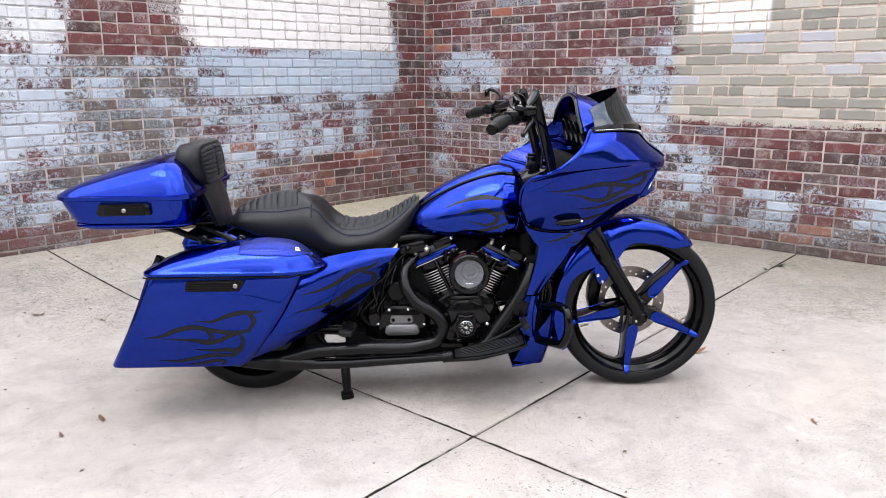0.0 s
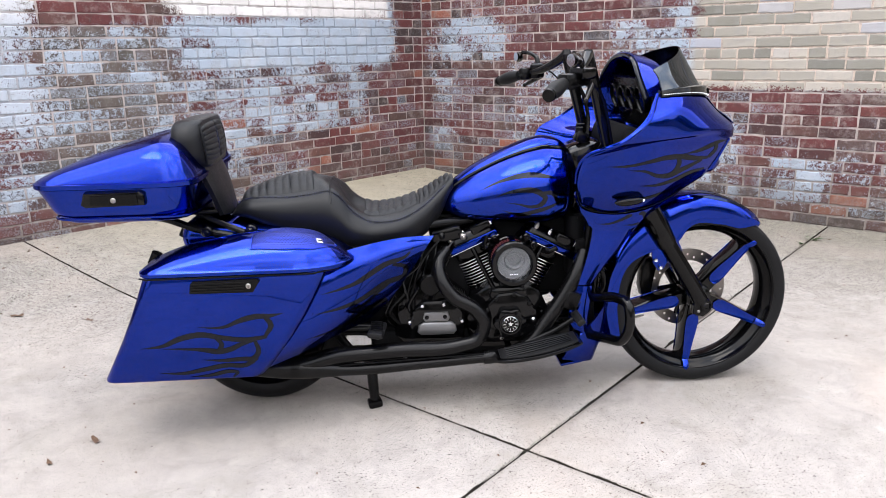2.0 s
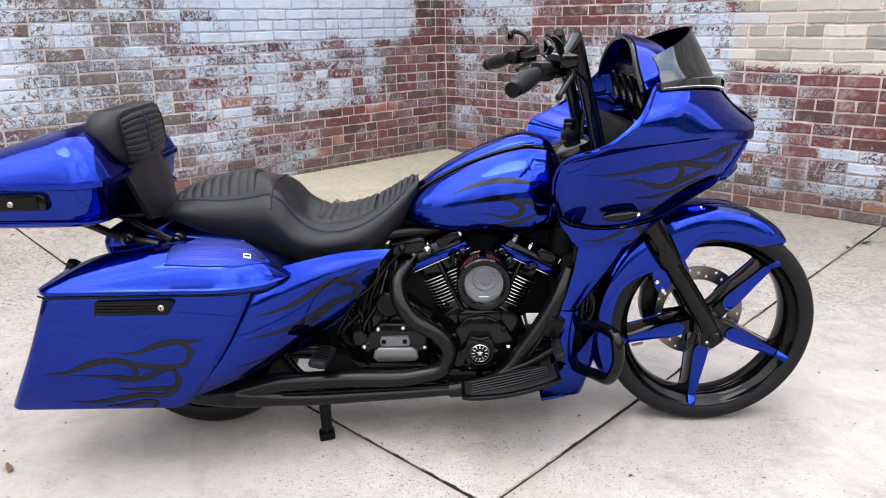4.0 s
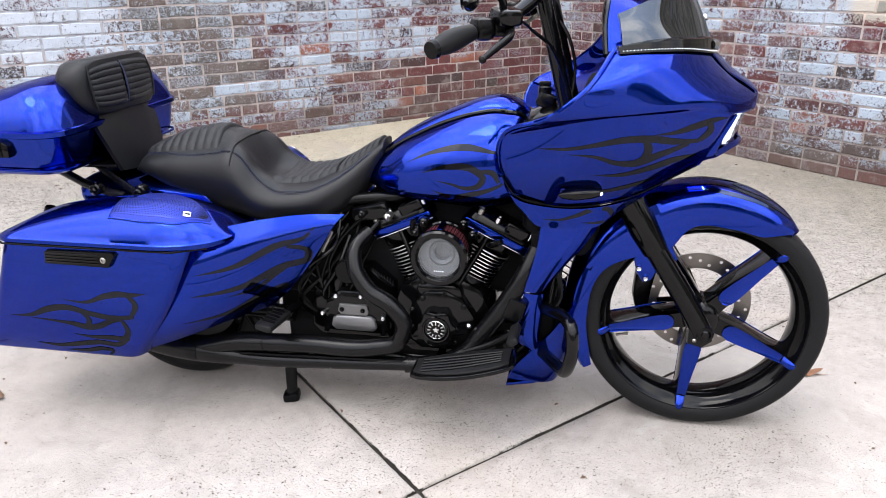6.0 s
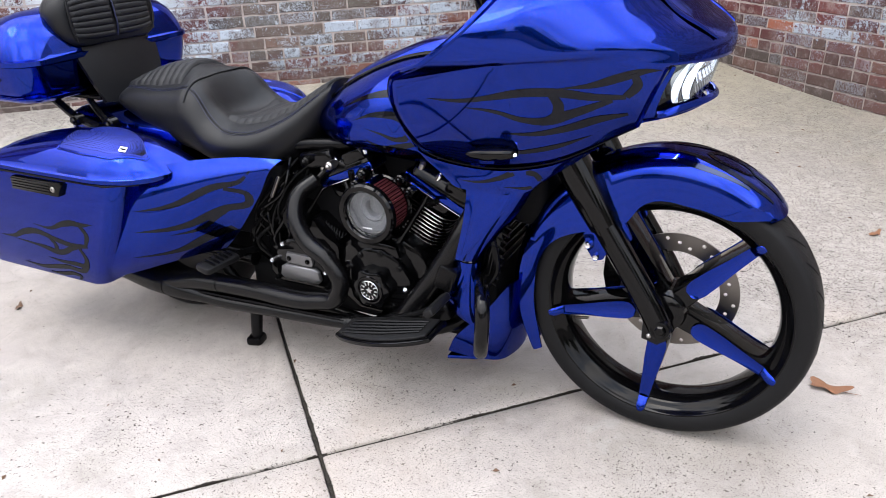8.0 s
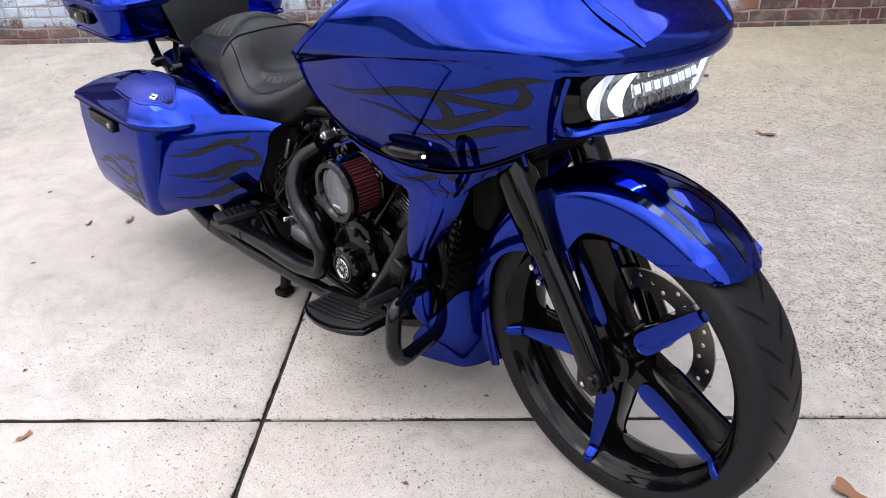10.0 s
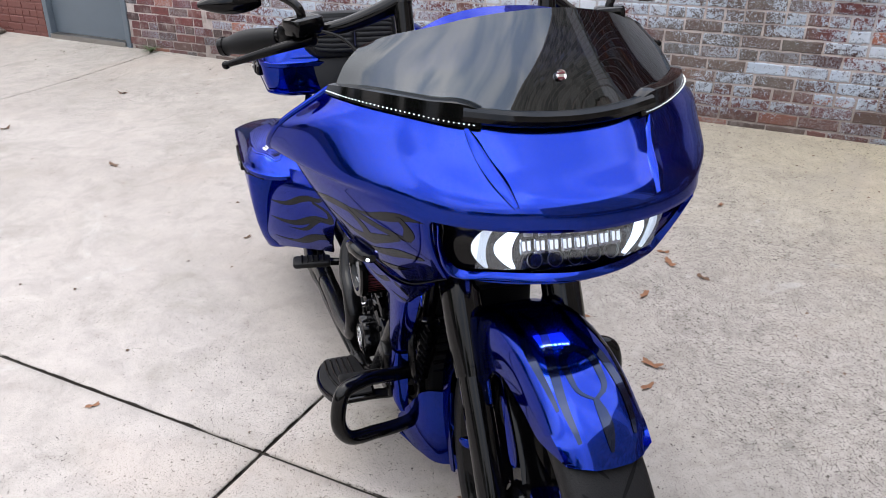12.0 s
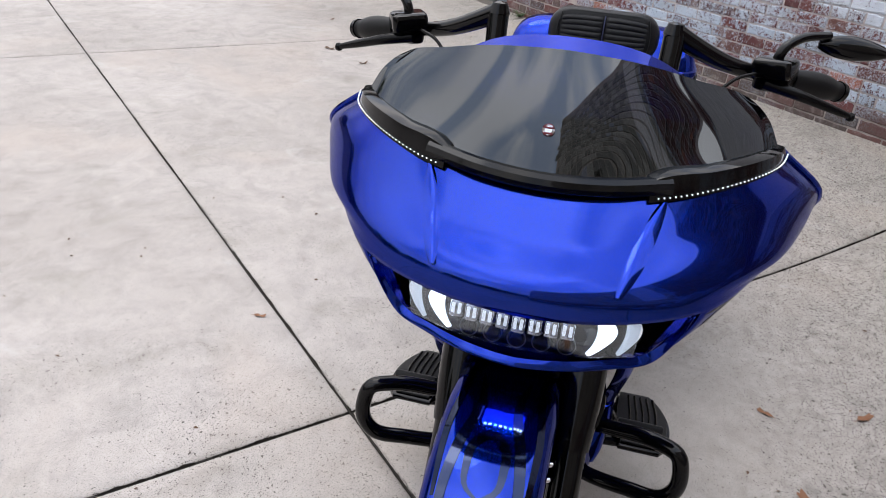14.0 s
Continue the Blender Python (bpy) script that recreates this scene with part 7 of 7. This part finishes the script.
# air cleaner
AC = (0.130, 0.557)
cleaner = empty("air_cleaner", None, engine)
cleaner["label"] = "round air cleaner with a glass face and red filter"
part("backplate", disc((AC[0], 0, AC[1]), 0.080, -0.120, -0.138, sides=48), GLOSS, cleaner)
pleat = [(AC[0] + (0.073 if q % 2 else 0.0685) * math.cos(2 * math.pi * q / 120), AC[1] + (0.073 if q % 2 else 0.0685) * math.sin(2 * math.pi * q / 120)) for q in range(120)]
part("filter", loft([[(x, y, z) for x, z in pleat] for y in (-0.136, -0.216)], True, False), REDFILTER, cleaner, "pleated red filter")
cage = [tube([(AC[0] + 0.0752 * math.cos(a), -0.137, AC[1] + 0.0752 * math.sin(a)), (AC[0] + 0.0752 * math.cos(a), -0.217, AC[1] + 0.0752 * math.sin(a))], 0.0012, 5) for a in np.linspace(0, 2 * math.pi, 48, endpoint=False)]
part("filter_mesh", joined(*cage), SATIN, cleaner)
part("face_ring", lathe([(0.058, -0.214), (0.060, -0.226), (0.066, -0.234), (0.078, -0.234), (0.083, -0.228), (0.083, -0.214)], (AC[0], 0, AC[1]), "y", 64, closed=True), GLOSS, cleaner, "gloss black face ring")
part("inner_cup", lathe([(0.0005, -0.178), (0.028, -0.178), (0.033, -0.196), (0.040, -0.200), (0.058, -0.200), (0.059, -0.220)], (AC[0], 0, AC[1]), "y", 48), CUP, cleaner, "grey inner cup behind the glass")
part("velocity_stack", lathe([(0.022, -0.16), (0.026, -0.196), (0.034, -0.204), (0.039, -0.200)], (AC[0] + 0.006, 0, AC[1] + 0.010), "y", 40), CUP, cleaner)
face = part("face_glass", lathe([(0.0005, -0.2255), (0.059, -0.2255), (0.060, -0.2235)], (AC[0], 0, AC[1]), "y", 48), CLEAR, cleaner, "clear glass face")
face.visible_shadow = False
for q in range(5):
    part("face_mark", block((AC[0] - 0.012 + 0.006 * q, -0.227, AC[1] - 0.038), (0.0040, 0.001, 0.004), 0.0004), WHITELENS, cleaner)
part("top_tab", block((AC[0], -0.175, AC[1] + 0.078), (0.016, 0.07, 0.010), 0.003), BLUE, cleaner, "small blue tab")
for a in (28, 52, 128, 152):
    x, z = AC[0] + 0.096 * math.cos(radians(a)), AC[1] + 0.096 * math.sin(radians(a))
    part("breather_bolt", joined(disc((x, 0, z), 0.014, -0.12, -0.150, sides=18), disc((x, 0, z), 0.008, -0.149, -0.156, sides=6)), GLOSS, cleaner)

# exhaust
exhaust = empty("exhaust", None, bike)
exhaust["label"] = "matte black exhaust pipes and heat shields"
part("front_pipe", tube([(0.400, -0.150, 0.575), (0.376, -0.172, 0.520), (0.318, -0.186, 0.415), (0.255, -0.192, 0.322), (0.200, -0.198, 0.250), (0.13, -0.205, 0.212), (0.02, -0.212, 0.202)], [(0, 0.024), (0.15, 0.0265), (1, 0.0265)], 18, 48), MATTE, exhaust, "front header heat shield")
part("rear_pipe", tube([(-0.100, -0.120, 0.590), (-0.132, -0.165, 0.555), (-0.126, -0.198, 0.500), (-0.085, -0.214, 0.440), (-0.010, -0.220, 0.392), (0.022, -0.222, 0.335), (0.000, -0.224, 0.280), (-0.070, -0.226, 0.259), (-0.30, -0.228, 0.252), (-0.52, -0.230, 0.242)], [(0, 0.022), (0.12, 0.0255), (0.5, 0.026), (0.62, 0.0285), (1, 0.0285)], 18, 70), MATTE, exhaust, "S-shaped rear header heat shield")
part("muffler", tube([(0.07, -0.212, 0.205), (-0.20, -0.224, 0.196), (-0.50, -0.230, 0.190), (-0.60, -0.230, 0.200), (-0.72, -0.228, 0.208), (-0.84, -0.222, 0.222)], [(0, 0.020), (0.5, 0.0235), (0.62, 0.0245), (0.72, 0.036), (1, 0.038)], 20, 60), MATTE, exhaust, "long black muffler")
part("upper_shield", tube([(-0.42, -0.230, 0.248), (-0.52, -0.230, 0.241), (-0.58, -0.230, 0.226), (-0.64, -0.230, 0.212)], [(0, 0.0300), (0.5, 0.0320), (1, 0.034)], 18, 16), MATTE, exhaust)
part("clamp", tube([(-0.640, -0.230, 0.205), (-0.672, -0.229, 0.206)], 0.041, 20), SATIN, exhaust, "black pipe clamp")
part("shield_seam", tube([(0.02, -0.240, 0.226), (-0.20, -0.247, 0.222), (-0.50, -0.252, 0.214)], 0.0030, 6), DARKIN, exhaust)

# gearbox cover
box = part("gearbox", slab([(-0.30, 0.27), (-0.27, 0.24), (-0.04, 0.24), (-0.03, 0.42), (-0.10, 0.48), (-0.22, 0.47), (-0.29, 0.40)], -0.14, 0.15, "y", 0.02), GLOSS, engine, "black gearbox")
cover = part("gearbox_cover", slab([(-0.250, 0.292), (-0.232, 0.272), (-0.062, 0.272), (-0.042, 0.292), (-0.045, 0.370), (-0.085, 0.412), (-0.19, 0.414), (-0.236, 0.375)], -0.138, -0.172, "y", 0.012), GLOSS, engine, "gloss black gearbox side cover")
part("cover_rib", slab([(-0.218, 0.300), (-0.205, 0.288), (-0.085, 0.288), (-0.073, 0.300), (-0.078, 0.326), (-0.092, 0.336), (-0.196, 0.336), (-0.212, 0.326)], -0.170, -0.188, "y", 0.008), DULLBAR, cover, "raised dark metal boss")
part("cover_bar", slab([(-0.196, 0.350), (-0.188, 0.338), (-0.104, 0.338), (-0.098, 0.350), (-0.104, 0.372), (-0.190, 0.372)], -0.170, -0.182, "y", 0.004), DULLBAR, cover, "grey metal bar")
for x, z in ((-0.198, 0.400), (-0.120, 0.402), (-0.244, 0.340), (-0.054, 0.335), (-0.236, 0.282), (-0.056, 0.282), (-0.182, 0.355), (-0.116, 0.355)):
    part("cover_bolt", lathe([(0.0005, -0.188), (0.0035, -0.1875), (0.004, -0.184), (0.0065, -0.1865), (0.0078, -0.183), (0.0078, -0.168)], (x, 0, z), "y", 14), CHROME if z > 0.37 or x in (-0.244, -0.054) else GLOSS, cover, "socket bolt")
for q, a in enumerate((200, 250, 300, 350, 35, 80, 125, 160)):
    x, z = 0.122 + 0.088 * math.cos(radians(a)), 0.345 + 0.083 * math.sin(radians(a))
    part("cam_bolt", joined(disc((x, 0, z), 0.0085, -0.178, -0.190, sides=16, soft=0.002), disc((x, 0, z), 0.0045, -0.189, -0.193, sides=6, soft=0.001)), CHROME if q in (1, 3) else SATIN, engine, "cam cover bolt")
part("tappet_cover", slab([(0.048, 0.420), (0.066, 0.404), (0.170, 0.404), (0.190, 0.420), (0.182, 0.446), (0.150, 0.456), (0.088, 0.456), (0.056, 0.446)], -0.150, -0.176, "y", 0.008), GLOSS, engine, "black tappet cover under the pushrods")
part("starter", joined(lathe([(0.0005, -0.165), (0.035, -0.165), (0.040, -0.158), (0.040, -0.05)], (-0.165, 0, 0.470), "y", 26)), SATIN, engine, "black starter end")
part("oil_line", tube([(0.285, -0.150, 0.345), (0.300, -0.175, 0.370), (0.330, -0.180, 0.385), (0.355, -0.165, 0.420)], 0.007, 8, 14), SATIN, engine, "black oil line")
part("oil_fitting", joined(disc((0.262, 0, 0.338), 0.009, -0.150, -0.178, sides=6), disc((0.262, 0, 0.338), 0.006, -0.177, -0.186, sides=12)), CHROME, engine, "bright fitting beside the crankcase")
part("cable_strap", block((-0.225, -0.150, 0.560), (0.010, 0.008, 0.075), 0.003, (0, 28, 0)), STEEL, engine, "pale metal strap behind the engine")
part("oil_filter", tube([(0.30, -0.02, 0.30), (0.37, -0.02, 0.29)], 0.038, 22), GLOSS, engine)
rng = random.Random(4)
for q in range(14):
    x = -0.30 + 0.03 * (q % 5)
    z0 = 0.30 + 0.009 * q
    part("hose", tube([(x, -0.12 - 0.01 * (q % 3), z0), (x + rng.uniform(-0.05, 0.03), -0.155, z0 + 0.06), (x + rng.uniform(0.0, 0.06), -0.145, z0 + 0.14), (x + rng.uniform(0.02, 0.12), -0.10, z0 + 0.24)], rng.uniform(0.0035, 0.0075), 8, 16), SATIN if q % 3 else GLOSS, engine, "black hose or cable")
part("battery_box", block((-0.33, 0, 0.50), (0.22, 0.26, 0.24), 0.02), DARKIN, bike)
part("coil_cover", block((-0.10, -0.02, 0.645), (0.12, 0.20, 0.05), 0.015, (0, -12, 0)), GLOSS, bike, "gloss black cover under the tank")
for x, z in ((-0.118, 0.645), (-0.04, 0.640)):
    part("fitting", joined(disc((x, 0, z), 0.012, -0.10, -0.140, sides=14), disc((x, 0, z), 0.007, -0.139, -0.147, sides=6)), SATIN if x < -0.1 else STEEL, bike)
# added dark block that stands in for the shade behind the cowl
part("neck_dark_filler", block((0.385, 0, 0.58), (0.07, 0.20, 0.24), 0.03), DARKIN, bike)

# frame tubes
for sgn in (-1, 1):
    part("frame_rail", tube([(0.44, sgn * 0.10, 0.72), (0.40, sgn * 0.115, 0.45), (0.36, sgn * 0.12, 0.24), (0.28, sgn * 0.125, 0.195), (-0.20, sgn * 0.13, 0.190), (-0.45, sgn * 0.13, 0.205), (-0.52, sgn * 0.13, 0.32), (-0.46, sgn * 0.13, 0.50), (-0.26, sgn * 0.12, 0.66), (0.0, sgn * 0.07, 0.69)], 0.017, 12, 60), SATIN, bike, "black frame tube")
    part("swingarm", tube([(-0.36, sgn * 0.125, 0.30), (-0.60, sgn * 0.13, 0.31), (RX, sgn * 0.13, RZ)], 0.026, 12, 12), SATIN, bike)

# footboards, pegs, pedals, stand
def footboard_outline():
    out = []
    for u in np.linspace(0, 1, 13):
        out.append((0.055 + 0.305 * u, -0.235 + 0.012 * math.sin(u * 3.1)))
    for u in np.linspace(0, 1, 15):
        out.append((0.360 - 0.305 * u, -0.320 - 0.040 * math.sin(math.pi * u) ** 0.7 - 0.012 * (1 - u)))
    return out


for sgn in (-1, 1):
    flip = (lambda sh: sh) if sgn < 0 else mirrored
    fm = pose(0.205, 0, 0.262, 0, -12, 0) @ Matrix.Translation((-0.205, 0, 0))
    board = part("footboard", flip(moved(slab(footboard_outline(), -0.010, 0.003, "z", 0.005), fm)), GLOSS, bike, "black footboard with rubber ribs")
    part("board_pad", flip(moved(slab([(0.205 + (x - 0.205) * 0.92, -0.292 + (y + 0.292) * 0.88) for x, y in footboard_outline()], 0.003, 0.010, "z", 0.003), fm)), GRIP, board)
    for q in range(5):
        part("board_rib", flip(moved(tube([(0.09, -0.262 - 0.016 * q, 0.011), (0.21, -0.264 - 0.0165 * q, 0.012), (0.325, -0.262 - 0.013 * q, 0.011)], 0.0035, 6, 8), fm)), SATIN, board)
    part("board_bracket", flip(tube([(0.30, -0.12, 0.25), (0.30, -0.25, 0.262)], 0.014, 10)), SATIN, board)
    part("board_bracket", flip(tube([(0.12, -0.12, 0.22), (0.12, -0.25, 0.226)], 0.012, 10)), SATIN, board)
    pedal = part("pedal_arm" if sgn < 0 else "shift_arm", flip(tube([(0.20, -0.22, 0.262), (0.28, -0.228, 0.30), (0.345, -0.236, 0.345)], 0.010, 10, 10)), SATIN, bike, "black foot control arm")
    part("pedal_pad", flip(block((0.352, -0.275, 0.362), (0.030, 0.105, 0.020), 0.006, (0, -35, 0))), GRIP, pedal, "ribbed black pedal pad")
    peg = part("passenger_peg", flip(joined(block((-0.36, -0.285, 0.355), (0.055, 0.125, 0.022), 0.010, (0, 8, -8)))), GRIP, bike, "black ribbed passenger peg")
    part("peg_mount", flip(tube([(-0.33, -0.13, 0.345), (-0.345, -0.20, 0.350), (-0.352, -0.24, 0.352)], 0.013, 10, 8)), GLOSS, peg)
    for q in range(5):
        part("peg_rib", flip(block((-0.36, -0.245 - 0.018 * q, 0.368), (0.044, 0.006, 0.006), 0.002, (0, 8, -8))), SATIN, peg)
part("brake_master", block((0.30, -0.175, 0.285), (0.09, 0.05, 0.05), 0.012, (0, -15, 0)), SATIN, bike, "black rear brake cylinder")
part("brake_reservoir", block((0.345, -0.200, 0.405), (0.055, 0.035, 0.070), 0.010, (0, 20, 0)), SATIN, bike, "black fluid reservoir")
stand = part("side_stand", tube([(-0.395, -0.095, 0.190), (-0.392, -0.120, 0.130), (-0.385, -0.150, 0.022)], [(0, 0.014), (0.2, 0.018), (1, 0.018)], 10, 10), SATIN, bike, "black folding stand on the concrete")
part("stand_foot", block((-0.385, -0.154, 0.014), (0.052, 0.050, 0.028), 0.008, (0, -6, 12)), SATIN, stand)
part("stand_bolt", disc((-0.392, 0, 0.155), 0.008, -0.125, -0.140, sides=10), CHROME, stand)


# ---- small things on the ground ----
def leaf_shape(size, seed):
    """A dry lobed leaf, curled, with a short stalk."""
    rng = random.Random(seed)
    lobes = rng.choice((5, 7))
    verts, faces = [(0, 0, 0.004)], []
    k = 28
    curl = rng.uniform(0.25, 0.6)
    for i in range(k):
        a = 2 * math.pi * i / k
        r = size * (0.66 + 0.16 * math.cos(lobes * a) * (0.4 + 0.6 * rng.random())) * (0.78 + 0.55 * abs(math.cos(a)) ** 2)
        x, y = r * math.cos(a), r * math.sin(a) * 0.62
        verts.append((x, y, 0.003 + curl * (x * x + 0.6 * y * y) / size * 0.55 + 0.10 * size * math.sin(3 * a + seed)))
    lo = min(v[2] for v in verts)
    verts = [(x, y, z - lo + 0.0008) for x, y, z in verts]
    for i in range(k):
        faces.append((0, 1 + i, 1 + (i + 1) % k))
    b = len(verts)
    verts += [(size * 0.7, -0.0015, 0.002), (size * 1.35, -0.001, 0.004), (size * 1.35, 0.001, 0.004), (size * 0.7, 0.0015, 0.002)]
    faces.append((b, b + 1, b + 2, b + 3))
    return verts, faces


LEAVES = [(1.272, 0.345, 0.060, 0), (1.36, 1.575, 0.040, 0), (-1.339, -0.380, 0.030, 1), (-2.258, 0.886, 0.035, 1), (1.499, -0.422, 0.022, 0), (-1.875, 0.834, 0.025, 1), (0.033, 0.796, 0.042, 0), (0.146, 0.715, 0.030, 0),
          (-0.67, 1.288, 0.045, 0), (-0.788, 1.325, 0.030, 0), (-0.433, 1.027, 0.035, 0), (-0.51, 1.351, 0.035, 1), (-4.075, -2.514, 0.055, 1), (-3.774, -2.084, 0.045, 1), (-2.732, -1.258, 0.045, 1), (-0.209, -1.031, 0.024, 0), (-1.579, 1.82, 0.035, 0),
          (-0.339, 0.71, 0.028, 0), (-1.432, -0.519, 0.022, 1), (-0.078, 2.29, 0.055, 1), (-0.896, 2.921, 0.06, 1), (-0.80, 2.86, 0.04, 0), (-7.2, -5.2, 0.07, 1), (-6.9, -5.35, 0.06, 1), (-5.2, -3.0, 0.04, 1), (-4.6, -1.4, 0.05, 1), (-1.2, 1.9, 0.03, 0)]
for q, (x, y, size, dark) in enumerate(LEAVES):
    ob = solid("dead_leaf", leaf_shape(size, q + 1), LEAFDARK if dark else LEAF, crease=80)
    ob.matrix_basis = pose(x, y, ground_z(x, y) + 0.0005, 0, 0, (q * 67) % 360)
    tagged(ob, "curled dark brown dead leaf on the concrete" if dark else "curled orange-brown dead leaf on the concrete", "leaf", "dead leaves")

# crumbs and bits of leaf scattered over the yard
rng = random.Random(21)
verts, faces = [], []
for q in range(700):
    if q < 380:
        d, s = abs(rng.gauss(0, 0.9)) + 0.05, rng.uniform(0, 9.5)
        c = CORNER + DL * s + NL * d
    else:
        c = Vector((rng.uniform(-3.5, 3.0), rng.uniform(-2.2, 3.5), 0))
        if (c - CORNER).dot(NL) < 0.05 or (c - CORNER).dot(NR) < 0.05:
            continue
    r, a = rng.uniform(0.003, 0.012), rng.uniform(0, 6.28)
    z = ground_z(c.x, c.y) + 0.001
    k = len(verts)
    verts += [(c.x + r * math.cos(a), c.y + r * math.sin(a), z), (c.x - r * 0.5 * math.sin(a), c.y + r * 0.5 * math.cos(a), z + r * 0.5), (c.x - r * math.cos(a), c.y - r * math.sin(a), z), (c.x + r * 0.5 * math.sin(a), c.y - r * 0.5 * math.cos(a), z + r * 0.2)]
    faces.append((k, k + 1, k + 2, k + 3))
tagged(solid("leaf_litter", (verts, faces), LEAFDARK, smooth=False), "scattered crumbs of dead leaf on the concrete", "litter", kind="stuff")


def weed(place, size, seed, blades=26):
    rng = random.Random(seed)
    verts, faces = [], []
    for q in range(blades):
        a, l = rng.uniform(0, 6.28), size * rng.uniform(0.5, 1.0)
        w = 0.006 * rng.uniform(0.6, 1.3)
        h = l * rng.uniform(0.15, 0.45)
        d, p = Vector((math.cos(a), math.sin(a), 0)), Vector((-math.sin(a), math.cos(a), 0))
        k = len(verts)
        for u in (0, 0.35, 0.7, 1.0):
            c = d * l * u + Vector((0, 0, 0.002 + h * math.sin(u * 2.4)))
            ww = w * (1 - u) + 0.0008
            verts += [tuple(c - p * ww), tuple(c + p * ww)]
        faces += [(k + 2 * i, k + 2 * i + 1, k + 2 * i + 3, k + 2 * i + 2) for i in range(3)]
    ob = solid("weed", (verts, faces), WEED, crease=80)
    ob.location = (place[0], place[1], ground_z(*place))
    return tagged(ob, "small green weed growing from a joint in the concrete", "weed", "weeds in the joints")


weed((2.44, 2.03), 0.075, 2, 18)
weed((2.30, 1.93), 0.045, 3, 9)
q = wall_frame(DL, NL, 8.45, 0.06, 0)
weed((q.x, q.y), 0.16, 5, 40)

# ---- bricks, last ----
lay_bricks(wall_left, DL, NL, 0.0, 7.75, 0.0, 4.3, BRICK_L, (1.9, 4.6, 0.05, 1.35))
lay_bricks(wall_right, DR, NR, 0.003, 7.2, -0.08, 4.3, BRICK_R, (1.5, 4.4, 0.0, 1.45))
lay_bricks(wall_side, DL, NL, 7.77, DOOR_S0 - 0.01, 0.0, 4.3, BRICK_R, (0, 0, 0, 0))
lay_bricks(wall_brown, DL, NL, DOOR_S1 + 0.01, 11.55, 0.0, 4.3, BROWNPAINT, (0, 0, 0, 0))
